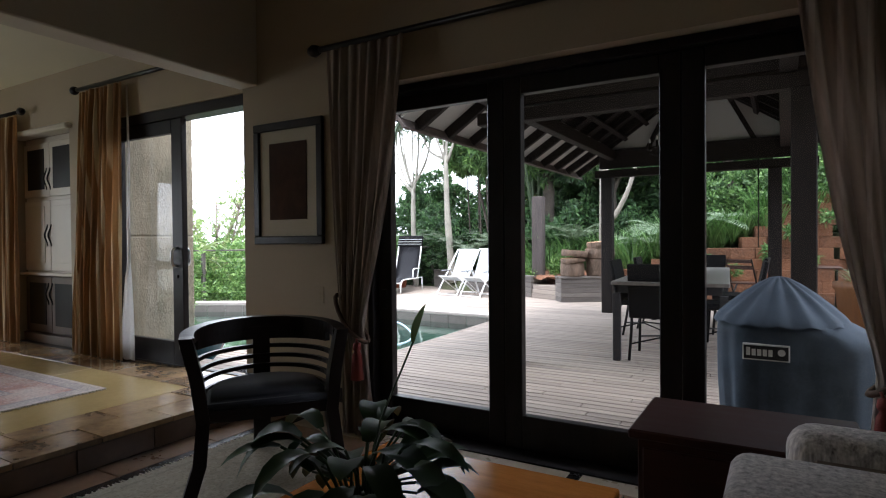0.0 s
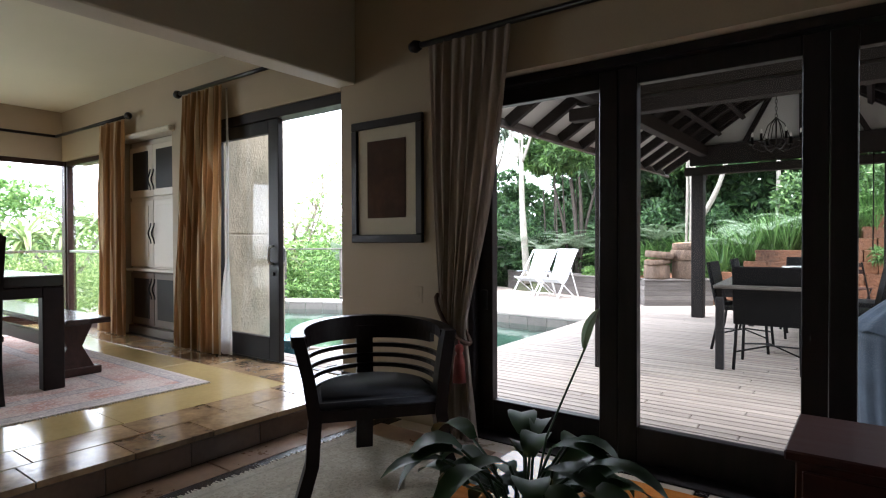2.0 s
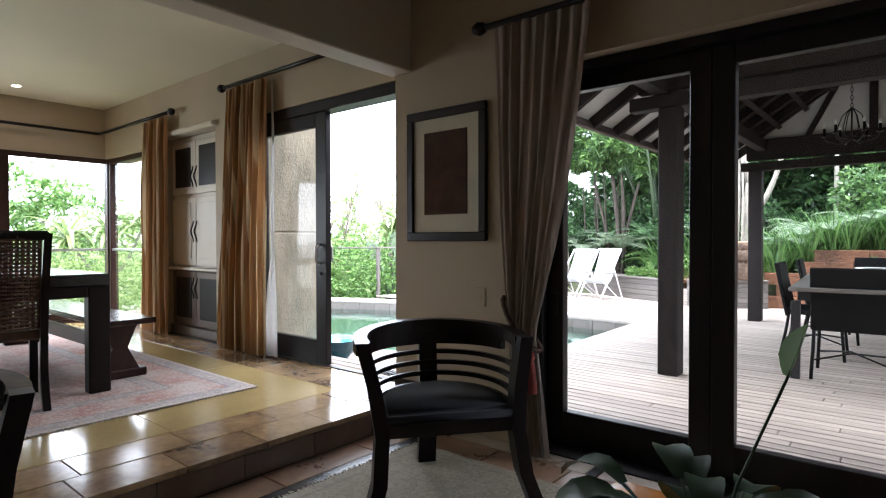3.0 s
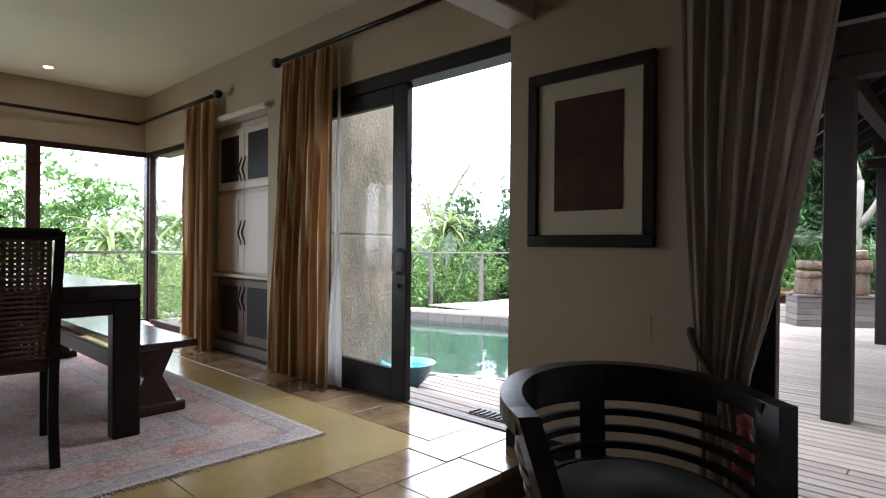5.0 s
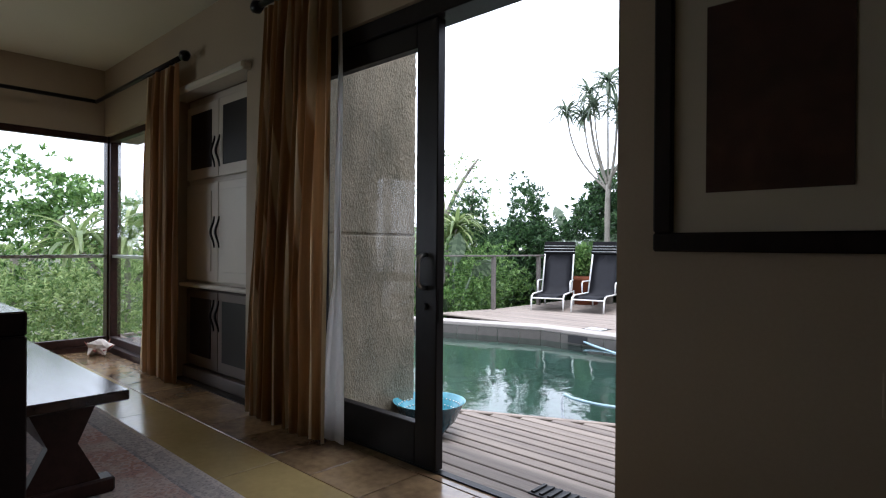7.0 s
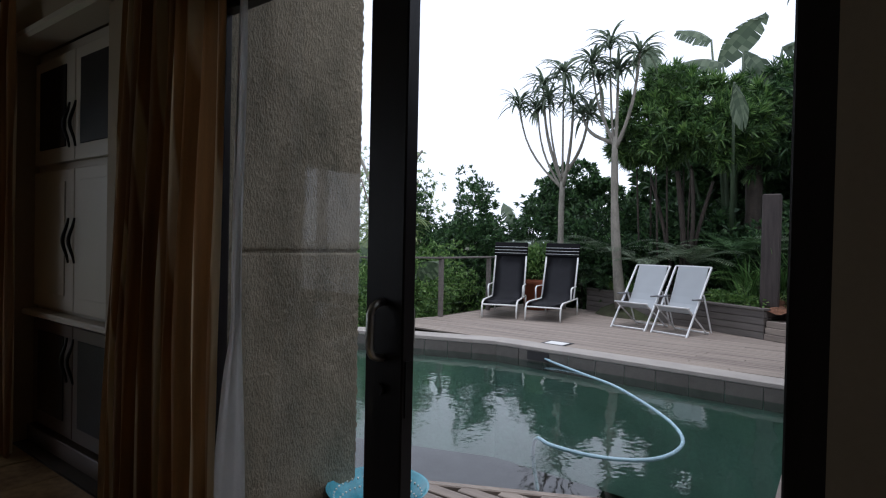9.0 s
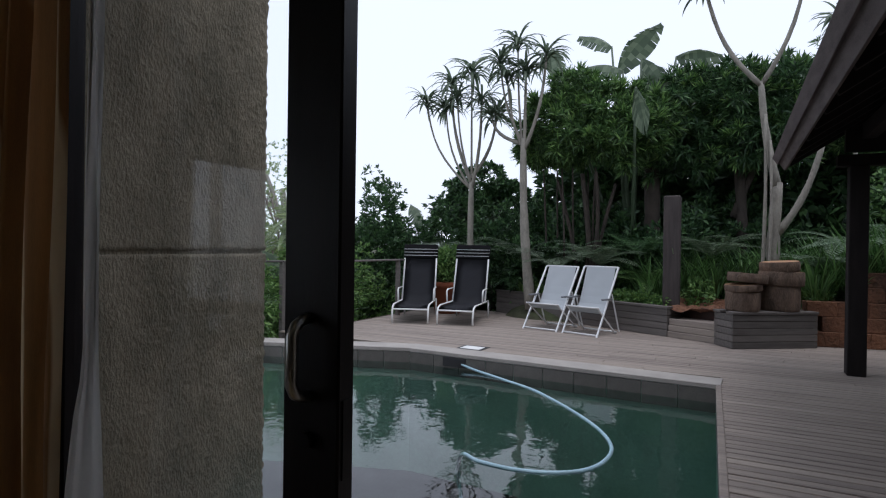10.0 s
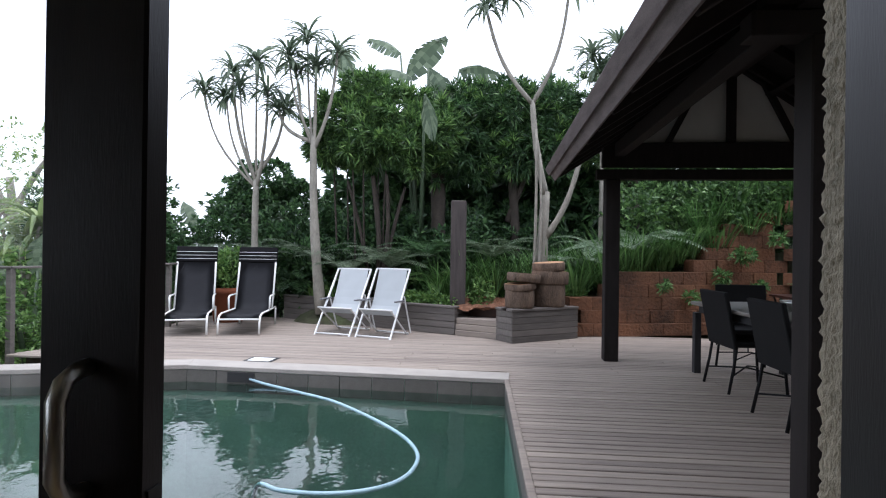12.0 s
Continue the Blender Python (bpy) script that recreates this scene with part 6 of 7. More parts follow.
def paddle_plant(label, base, leaves, seed):
    """Wild banana: big split paddle leaves (tip x, y, z, length, width, turn)."""
    t = thing("wild_banana", pose(*base), label, "plant", "wild bananas")
    rnd = random.Random(seed)
    for x, y, z, ln, w, turn in leaves:
        bm = bmesh.new()
        foot, neck = Vector((0, 0, 0)), Vector((x * 0.8, y, z - ln * 0.45))
        tube(bm, [foot, foot.lerp(neck, 0.5) + Vector((0, 0, 0.15)), neck], [0.05, 0.035, 0.018], 7)
        part("stalk", bm, LEAF_GREY, t)
        bm = bmesh.new()
        d = Vector((math.sin(radians(turn)), rnd.uniform(-0.3, 0.3), math.cos(radians(turn)))).normalized()
        across = Vector((d.z, 0.35, -d.x)).normalized()
        strips = 11
        for side in (-1, 1):
            for s in range(strips):
                u0, u1 = s / strips, (s + 1) / strips
                rows = []
                torn = rnd.choice((0.0, 0.0, 0.1, 0.35))
                for u in (u0, u1):
                    c0 = neck + d * ln * u + Vector((0, 0, -0.25 * ln * u * u))
                    ww = w * math.sin(math.pi * min(0.98, 0.12 + 0.85 * u)) 
                    pull = d * (u0 - u) * ln * torn
                    rows.append((c0, c0 + across * side * ww * 0.5 + Vector((0, 0, -0.03)), c0 + across * side * ww + d * 0.06 + pull + Vector((0, 0, -0.12 - 0.08 * torn))))
                for i in (0, 1):
                    bm.faces.new([bm.verts.new(v) for v in (rows[0][i], rows[0][i + 1], rows[1][i + 1], rows[1][i])])
        part("leaf", bm, LEAF_GREY, t, "large split paddle leaf")
    return t


paddle_plant("wild banana with large split leaves above the trees", (-2.1, 11.2, 0.4),
             [(-0.3, -0.3, 5.05, 1.35, 0.25, 34), (-0.5, -0.3, 5.3, 0.9, 0.14, -50), (0.25, -0.5, 4.85, 0.75, 0.25, 140), (-0.2, -0.4, 4.75, 0.85, 0.17, -70), (0.45, -2.2, 3.75, 0.5, 0.15, 165), (-1.85, -0.2, 4.85, 0.9, 0.21, -10), (1.0, -0.3, 4.9, 0.8, 0.16, 84)], 61)
paddle_plant("wild banana with large split leaves beyond the loungers", (-6.6, 11.2, -0.9),
             [(-0.4, 0, 3.1, 0.9, 0.17, -30), (0.3, 0, 3.0, 0.8, 0.17, 50), (0.9, 0, 3.1, 0.8, 0.17, 75), (-0.9, 0, 2.9, 0.8, 0.17, -55), (1.6, 0, 2.8, 0.8, 0.2, 20)], 62)
paddle_plant("wild banana with pale broad leaves by the railing", (-7.2, 7.2, -0.8),
             [(0.1, 0, 2.1, 0.8, 0.2, 10), (0.4, 0.3, 1.8, 0.7, 0.2, 50), (-0.3, -0.2, 1.9, 0.7, 0.2, -30)], 63)


# ---- hedges, shrubs, grasses ----
def shrub_mass(name, label, blobs, count, per, length, width, mat, seed):
    pts, out = blob_points(blobs, count, seed, 0.3)
    bs, d, ln, w = whorls(pts, out * 0.8 + np.array([0, 0, 0.5]), per, length, width, seed, 0.8)
    return tagged(leaf_mesh(name, bs, d, ln, w, mat, droop=0.2), label, "shrubs", "", "stuff")


rs = np.random.RandomState(5)
hedge = [(x, 10.6 + 0.5 * math.sin(x * 2), 0.75 + 0.3 * math.sin(x * 3.1), 0.75, 0.6, (0.8 if x > -4.5 else 1.6) + 0.2 * math.sin(x * 5)) for x in np.arange(-9.5, 6.5, 0.7)]
shrub_mass("back_hedge", "mixed dark green undergrowth behind the deck", hedge, 13500, 11, 0.14, 0.042, LEAF_DARK, 71)
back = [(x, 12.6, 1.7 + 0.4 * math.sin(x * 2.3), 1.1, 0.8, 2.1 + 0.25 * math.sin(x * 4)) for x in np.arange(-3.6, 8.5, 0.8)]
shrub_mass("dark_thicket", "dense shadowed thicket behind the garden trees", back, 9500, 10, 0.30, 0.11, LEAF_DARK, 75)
left = [(-7.2 - 0.9 * k + 0.3 * math.sin(k * 3), 4.0 + 1.15 * j + 0.4 * math.sin(k * 2 + j), 0.15 + 0.35 * math.sin(j * 2.1 + k) - 0.12 * k, 0.9, 0.85, 0.95) for k in range(4) for j in range(8)]
shrub_mass("side_hedge", "green shrubs beyond the pool railing", left, 8500, 11, 0.105, 0.036, LEAF_LIGHT, 72)
west = [(-8.2 - 1.3 * k, -6 + 1.5 * j + 0.5 * math.sin(j * 2.2 + k), -0.2 + 0.35 * math.sin(j * 1.7 + k * 2) + 0.25 * k, 1.1, 1.1, 1.0) for k in range(3) for j in range(8)]
shrub_mass("west_shrubs", "green shrubs outside the dining room windows", west, 7500, 10, 0.11, 0.034, LEAF_PALE, 73)
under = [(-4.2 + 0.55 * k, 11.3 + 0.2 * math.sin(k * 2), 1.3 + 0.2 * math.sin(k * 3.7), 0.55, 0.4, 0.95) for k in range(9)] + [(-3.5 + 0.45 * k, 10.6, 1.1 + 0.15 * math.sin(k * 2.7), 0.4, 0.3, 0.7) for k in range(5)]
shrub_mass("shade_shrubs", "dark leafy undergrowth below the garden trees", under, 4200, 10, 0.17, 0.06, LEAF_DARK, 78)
tall = [(2.0 + 0.7 * k, 10.0 + 0.35 * math.sin(k * 2), 1.9 + 0.18 * k + 0.2 * math.sin(k * 3), 0.6, 0.5, 0.6) for k in range(7)]
shrub_mass("bank_shrubs", "green climbing shrubs on the bank", tall, 1700, 9, 0.12, 0.05, LEAF, 74)
bushy_tree("tree", "broad airy tree with light green leaves beyond the railing", (-12.0, 12.0, -1.6), [((0, 0, 0), (0, 0, 4.5), (0.2, 0, 0), 0.2, 0.12), ((0, 0, 3.5), (-1.2, 0, 5.8), (0, 0, 0.2), 0.1, 0.05), ((0, 0, 3.5), (1.3, 0.3, 5.6), (0, 0, 0.2), 0.1, 0.05)],
           [(0, 0, 5.4, 1.3, 1.2, 0.4), (-1.3, 0, 4.9, 1.0, 1.0, 0.4), (1.2, 0, 4.6, 1.0, 1.0, 0.5), (0.2, 0.6, 4.0, 1.4, 1.2, 0.5)], 420, 6, 0.10, 0.04, LEAF_PALE, 81, BARK_PALE)
for k, (x, y, z) in enumerate(((-13.5, 0.9, -3.2), (-16.5, -2.2, -3.3), (-13.0, -4.8, -3.4), (-16.5, 6.2, -4.2))):
    bushy_tree("tree", "wide green garden tree in the distance outside the windows", (x, y, z), [((0, 0, 0), (0, 0, 4.2), (0.15, 0, 0), 0.2, 0.12), ((0, 0, 3.2), (1.1, 0.6, 5.0), (0, 0, 0.2), 0.1, 0.05), ((0, 0, 3.2), (-0.9, -0.8, 5.0), (0, 0, 0.2), 0.1, 0.05)],
               [(0, 0, 5.5, 1.5, 1.6, 0.7), (0.8, 1.2, 4.9, 1.2, 1.2, 0.6), (-0.4, -1.4, 4.8, 1.3, 1.2, 0.6), (0.3, 0, 4.0, 1.7, 1.9, 0.7)], 1300, 9, 0.17, 0.06, (LEAF_LIGHT, LEAF_PALE)[k % 2], 82 + k, BARK_PALE)


def twiggy_tree(label, base, height, spread, seed):
    """A nearly bare tree: limbs forking into twigs, with a few pale leaves at their tips."""
    t = thing("twiggy_tree", pose(*base), label, "tree", "bare pale trees")
    rnd = random.Random(seed)
    part("trunk", tube(bmesh.new(), lean_points((0, 0, -0.3), (0.1, 0, height * 0.5), (0.1, 0, 0)), [0.12 - 0.007 * k for k in range(9)], 8), TWIG, t)
    tips = []
    for k in range(9):
        a = k * 2.4
        start = Vector((0.1, 0, height * (0.3 + 0.025 * k)))
        end = Vector((spread * 0.7 * math.cos(a), spread * 0.7 * math.sin(a), height * rnd.uniform(0.62, 0.9)))
        bm = tube(bmesh.new(), lean_points(start, end, (0, 0, -0.12)), [0.05 - 0.004 * j for j in range(9)], 6)
        for j in range(14):
            p = start.lerp(end, rnd.uniform(0.4, 1.0))
            q = p + Vector((rnd.uniform(-0.5, 0.5), rnd.uniform(-0.5, 0.5), rnd.uniform(0.1, 0.7))) * spread * 0.45
            tube(bm, [p, p.lerp(q, 0.5) + Vector((0, 0, 0.03)), q], [0.014, 0.010, 0.005], 4, cap=False)
            tips += [q, p.lerp(q, 0.6)]
        part("limb", bm, TWIG, t)
    pts = np.array([tuple(v) for v in tips])
    bs, d, ln, w = whorls(pts, np.tile(np.array([0, 0, 0.5]), (len(pts), 1)), 5, 0.13, 0.05, seed)
    tagged(leaf_mesh("sparse_leaves", bs, d, ln, w, LEAF_PALE, t, "sparse pale leaves"), kind="stuff")


twiggy_tree("bare pinkish-grey tree with sparse pale leaves beyond the railing", (-11.5, 8.6, -2.6), 6.6, 1.7, 301)
twiggy_tree("bare pinkish-grey tree with sparse pale leaves behind the hedge", (-10.6, 10.9, -2.4), 6.0, 1.3, 302)
valley = [(-10.3 - 0.8 * (k % 3), 6.4 + 0.75 * k, 0.6 + 0.35 * math.sin(k * 2.3), 1.0, 0.9, 1.35) for k in range(9)]
shrub_mass("valley_shrubs", "bright yellow-green shrubs beyond the railing", valley, 3600, 10, 0.12, 0.038, LEAF_PALE, 79)


def strap_clumps(name, label, centres, count, length, width, mat, seed):
    """Clumps of arching strap leaves."""
    rnd = random.Random(seed)
    bm = bmesh.new()
    for c in centres:
        for k in range(count):
            a = rnd.uniform(0, 2 * math.pi)
            r = rnd.uniform(0, 0.14)
            curved_leaf(bm, (c[0] + r * math.cos(a), c[1] + r * math.sin(a), c[2]), (math.cos(a) * 0.45, math.sin(a) * 0.45, 1), length * rnd.uniform(0.6, 1.15), width, rnd.uniform(0.5, 1.7), 5, 0.2)
    me_ob = mesh_object(name, bm, mat)
    return tagged(me_ob, label, "grass", "", "stuff")


rnd = random.Random(9)
strap_clumps("strap_grass", "tall green strap-leaved plants along the bank", [(-1.5 + 0.13 * k + rnd.uniform(-0.1, 0.1), 9.1 + 0.025 * k + rnd.uniform(-0.15, 0.5), 0.36 + 0.02 * k) for k in range(44)], 30, 0.95, 0.02, LEAF_GRASS, 91)
strap_clumps("bank_grass", "long green grass over the block wall", [(1.2 + 0.14 * k + rnd.uniform(-0.1, 0.1), 9.0 + 0.022 * k + rnd.uniform(-0.05, 0.3), 0.65 + 0.055 * k) for k in range(30)], 30, 0.55, 0.02, LEAF_GRASS, 92)
strap_clumps("planter_grass", "light green strap plants in the long planter", [(-3.9 + 0.11 * k, 9.75 - 0.055 * k, 0.42) for k in range(6)], 22, 0.32, 0.03, LEAF_LIGHT, 93)
shrub_mass("planter_shrubs", "low green plants in the long planter", [(-1.9 + 0.14 * k, 8.95 - 0.07 * k, 0.50, 0.14, 0.12, 0.10) for k in range(6)] + [(0.5 + 0.1 * k, 8.8, 0.62, 0.12, 0.12, 0.13) for k in range(4)] + [(-0.75, 8.8, 0.62, 0.2, 0.2, 0.25)], 360, 9, 0.08, 0.035, LEAF_LIGHT, 76)


def frond_plant(label, base, count, length, seed, mat, lift=0.7, leaflet=0.16):
    """A fern or cycad: arching fronds set with leaflets."""
    t = thing("fern", pose(*base), label, "fern", "ferns on the bank")
    rnd = random.Random(seed)
    for k in range(count):
        a = k * 2.39996 + rnd.uniform(-0.3, 0.3)
        d, p = Vector((math.cos(a), math.sin(a), lift * rnd.uniform(0.6, 1.4))).normalized(), Vector((0, 0, 0))
        bm = bmesh.new()
        n = 22
        pts = [p.copy()]
        ln = length * rnd.uniform(0.75, 1.1)
        for j in range(n):
            p = p + d * ln / n
            d = (d + Vector((0, 0, -1.3 / n))).normalized()
            pts.append(p.copy())
            side = d.cross(Vector((0, 0, 1))).normalized()
            sz = leaflet * math.sin(math.pi * (0.1 + 0.87 * j / n))
            for s in (-1, 1):
                e = p + (side * s + d * 0.35 + Vector((0, 0, -0.15))) * sz
                o = d * 0.014
                bm.faces.new([bm.verts.new(v) for v in (p - o, p.lerp(e, 0.6) - o * 0.8, e, p.lerp(e, 0.6) + o * 0.8)])
        tube(bm, pts, [0.008] * 2 + [0.004] * (n - 1), 4)
        part("frond", bm, mat, t)
    return t


LEAF_FERN = leaf_material("pale_fern_leaf", (0.10, 0.16, 0.10), (0.19, 0.27, 0.17), (0.33, 0.42, 0.29), 0.5, 0.35)
frond_plant("large pale green fern on the bank behind the gazebo", (1.25, 9.3, 1.3), 16, 1.05, 101, LEAF_FERN, 0.85, 0.22)
frond_plant("large pale green fern on the bank behind the gazebo", (2.0, 9.45, 1.45), 15, 1.05, 102, LEAF_FERN, 0.8, 0.22)
frond_plant("large pale green fern on the bank behind the gazebo", (0.85, 9.2, 1.05), 14, 0.85, 106, LEAF_FERN, 0.8, 0.19)
frond_plant("large pale green fern on the bank behind the gazebo", (3.3, 9.75, 1.7), 13, 0.85, 107, LEAF_LIGHT, 0.8, 0.18)
frond_plant("drooping green palm frond plant behind the deck chairs", (-1.6, 9.6, 0.7), 12, 0.9, 103, LEAF_LIGHT, 0.8, 0.18)
frond_plant("spiky dark palm behind the loungers", (-4.2, 10.2, 0.6), 16, 1.1, 104, LEAF_DARK, 1.0, 0.22)
frond_plant("spiky dark palm in the back hedge", (-6.3, 10.6, 0.9), 16, 1.0, 105, LEAF_GREY, 1.3, 0.2)

for k, (x, y, z, n, ln, leaf) in enumerate(((-3.95, 9.95, 0.75, 15, 1.0, LEAF_GREY), (-3.2, 9.75, 0.6, 14, 0.9, LEAF_GREY), (-2.35, 9.55, 0.7, 13, 0.85, LEAF_GREY), (-1.75, 9.9, 0.9, 14, 0.9, LEAF_DARK), (-5.4, 9.9, 0.8, 14, 0.95, LEAF_GREY), (-0.6, 9.6, 0.9, 14, 0.85, LEAF_GREY))):
    frond_plant("spiky green cycad in the shade behind the deck", (x, y - 0.15, z + 0.3), n, ln * 1.1, 120 + k, leaf, 1.0, 0.24)
pot = thing("potted_shrub", pose(-5.2, 9.2, DK) @ Matrix.Diagonal((1.3, 1.3, 1.3, 1)), "bushy green shrub in a terracotta pot between the loungers", "potted plant")
part("pot", lathe(bmesh.new(), [(0.0, 0), (0.19, 0), (0.25, 0.38), (0.28, 0.38), (0.28, 0.46), (0.24, 0.46), (0.23, 0.4), (0.0, 0.4)], 24), TERRACOTTA, pot, "terracotta pot")
pts, out = blob_points([(0, 0, 0.68, 0.28, 0.26, 0.24)], 260, 111)
bs, d, ln, w = whorls(pts, out, 8, 0.08, 0.035, 111)
tagged(leaf_mesh("foliage", bs, d, ln, w, LEAF_LIGHT, pot), kind="stuff")
PLANTER_ORANGE = material("orange_stained_planter_wood", (0.26, 0.11, 0.04), 0.6, dark=0.6, light=1.25, scale=4, fine=40, stretch=(7, 7, 0.6), bump=0.2)
pot = thing("wooden_planter", pose(4.02, 3.3, DK), "square wooden planter with grassy plants by the gazebo", "planter")
part("box", lathe(bmesh.new(), [(0.0, 0), (0.26, 0), (0.34, 0.72), (0.36, 0.74), (0.36, 0.80), (0.30, 0.80), (0.29, 0.74), (0.0, 0.74)], 4), PLANTER_ORANGE, pot)
bm = bmesh.new()
rnd = random.Random(12)
for k in range(160):
    a, r = rnd.uniform(0, 6.28), rnd.uniform(0, 0.24)
    curved_leaf(bm, (r * math.cos(a), r * math.sin(a), 0.74), (math.cos(a) * 0.5, math.sin(a) * 0.5, 1), rnd.uniform(0.12, 0.26), 0.016, 1.2, 4, 0.2)
tagged(part("grass", bm, LEAF_LIGHT, pot), kind="stuff")

# ---- planters, steps, logs, pole ----
def slatted_box(name, label, a, b, depth, height, boards, material_=None):
    """A planter clad in horizontal boards; its front runs from a to b and its body lies behind (to the left of that line)."""
    m, ln = along(a, b)
    t = thing(name, m @ Matrix.Translation((0, 0, DK)), label, "planter")
    part("core", new_box(0.03, ln - 0.03, 0.03, depth - 0.03, 0, height - 0.06), SOIL_AND_SHADE, t)
    h = (height - 0.035) / boards
    for k in range(boards):
        z0, z1 = k * h + 0.003, (k + 1) * h - 0.004
        part("board", new_box(0, ln, 0, 0.026, z0, z1, bevel=0.004), PLANTER_WOOD, t)
        part("board", new_box(0, ln, depth - 0.026, depth, z0, z1, bevel=0.004), PLANTER_WOOD, t)
        part("board", new_box(0, 0.026, 0.027, depth - 0.027, z0, z1, bevel=0.004), PLANTER_WOOD, t)
        part("board", new_box(ln - 0.026, ln, 0.027, depth - 0.027, z0, z1, bevel=0.004), PLANTER_WOOD, t)
    for y0, y1 in ((-0.012, 0.14), (depth - 0.14, depth + 0.012)):
        part("cap_board", new_box(-0.01, ln + 0.01, y0, y1, height - 0.034, height, bevel=0.004), PLANTER_WOOD, t)
    return t


slatted_box("long_planter", "long grey slatted timber planter along the deck's edge", (-4.43, 9.80), (-1.14, 8.24), 0.5, 0.44, 4)
big = slatted_box("log_planter", "grey slatted timber planter carrying stacked logs", (-0.28, 7.58), (0.72, 8.27), 0.40, 0.48, 5)
part("cap_board", new_box(0.1, 1.15, 0.141, 0.259, 0.447, 0.478), PLANTER_WOOD, big)
m, ln = along((-1.14, 8.24), (-0.50, 7.92))
steps = thing("deck_steps", m @ Matrix.Translation((0, 0, DK)), "weathered timber steps up from the deck", "steps")
for k, (y, z) in enumerate(((0.0, 0.0), (0.02, 0.09), (0.04, 0.18))):
    part("riser_board", new_box(0.01, ln + 0.12, y, y + 0.04, z, z + 0.085, bevel=0.005), DECK_WOOD, steps)
part("tread", new_box(0.01, ln + 0.12, 0.045, 0.42, 0.20, 0.262, bevel=0.005), DECK_WOOD, steps)
part("upper_riser", new_box(0.01, ln + 0.3, 0.43, 0.48, 0.0, 0.42, bevel=0.005), WOOD_BROWN, steps, "red-brown upper riser")
m, ln = along((-0.28, 7.58), (0.72, 8.27))


def log_slice(x, y, z, r, h, tilt, seed, bark=LOG):
    r *= 1.12
    t = thing("log", m @ Matrix.Translation((x, y, z)) @ Matrix.Rotation(radians(tilt), 4, "Y"), "cut log section stacked on the planter", "log", "stacked logs")
    rnd = random.Random(seed)
    bm = bmesh.new()
    n = 22
    wob = [1 + 0.05 * math.sin(2 * math.pi * i * 3 / n + seed) + rnd.uniform(-0.05, 0.05) for i in range(n)]
    rings = [[bm.verts.new((r * k * wob[i] * math.cos(2 * math.pi * i / n), r * k * wob[i] * math.sin(2 * math.pi * i / n), zz)) for i in range(n)] for k, zz in ((0.96, 0), (1.0, h * 0.1), (0.97 + rnd.uniform(0, 0.05), h * 0.5), (1.0, h * 0.92), (0.97, h))]
    for a, b in zip(rings, rings[1:]):
        for i in range(n):
            bm.faces.new((a[i], a[(i + 1) % n], b[(i + 1) % n], b[i])).smooth = True
    bm.faces.new(rings[0][::-1])
    part("bark", bm, bark, t)
    bm = bmesh.new()
    bm.faces.new([bm.verts.new((r * 0.95 * wob[i] * math.cos(2 * math.pi * i / n), r * 0.95 * wob[i] * math.sin(2 * math.pi * i / n), h + 0.002)) for i in range(n)])
    part("cut_face", bm, LOG_END, t, "pale sawn face")


PZ = DK + 0.481
log_slice(0.28, 0.20, PZ, 0.195, 0.25, 0, 1)
log_slice(0.29, 0.20, PZ + 0.262, 0.21, 0.09, -5, 2)
log_slice(0.31, 0.19, PZ + 0.375, 0.215, 0.12, 5, 3)
log_slice(0.82, 0.22, PZ, 0.22, 0.33, 0, 4)
log_slice(0.83, 0.21, PZ + 0.332, 0.235, 0.19, 1, 5)
log_slice(0.82, 0.20, PZ + 0.525, 0.21, 0.13, -4, 6)
bm = bmesh.new()
bmesh.ops.create_grid(bm, x_segments=24, y_segments=14, size=0.5)
for v in bm.verts:
    v.co = Vector((-0.45 + v.co.x * 1.5, 8.75 + v.co.y * 0.9, 0.42 + 0.08 * noise.noise(v.co * 9) + 0.12 * (v.co.y + 0.5)))
structure("mulch_bed", bm, MULCH, "reddish bark mulch beside the steps", "mulch")
pole = thing("timber_pole", pose(-1.12, 8.62, DK), "weathered dark upright railway sleeper post", "post")
part("shaft", new_box(-0.12, 0.12, -0.09, 0.09, 0, 2.09, bevel=0.015), POLE, pole)

# ---- railing ----
rail = thing("cable_railing", pose(0, 0, DK), "timber and steel cable railing round the deck", "railing")
RP = [(-8.3, 4.6), (-7.3, 5.1), (-6.33, 5.88), (-5.86, 6.9), (-5.78, 8.3), (-5.7, 9.7), (-4.7, 10.15)]
for x, y in RP:
    part("post", new_box(x - 0.035, x + 0.035, y - 0.035, y + 0.035, -0.4, 1.0, bevel=0.004), PLANTER_WOOD, rail)
for a, b in zip(RP, RP[1:]):
    mm, ln = along(a, b)
    bm = new_box(0, ln, -0.05, 0.05, 1.001, 1.03, bevel=0.005)
    bmesh.ops.transform(bm, matrix=mm, verts=bm.verts)
    part("handrail", bm, PLANTER_WOOD, rail)
    for k in range(8):
        z = 0.10 + 0.11 * k
        part("cable", tube(bmesh.new(), [(a[0], a[1], z), (b[0], b[1], z)], 0.0022, 5), IRON, rail)

# ---- bistro set by the wall ----
fc = thing("folding_chair", pose(2.75, 7.75, DK, 0, 0, 160), "folding slatted garden chair by the block wall", "chair")
for sx in (-1, 1):
    part("leg", swept_leg(bmesh.new(), [(sx * 0.2, -0.22, 0), (sx * 0.2, 0.2, 0.85)], 0.02, 0.02), IRON, fc)
    part("leg", swept_leg(bmesh.new(), [(sx * 0.178, 0.24, 0), (sx * 0.178, -0.2, 0.45)], 0.02, 0.02), IRON, fc)
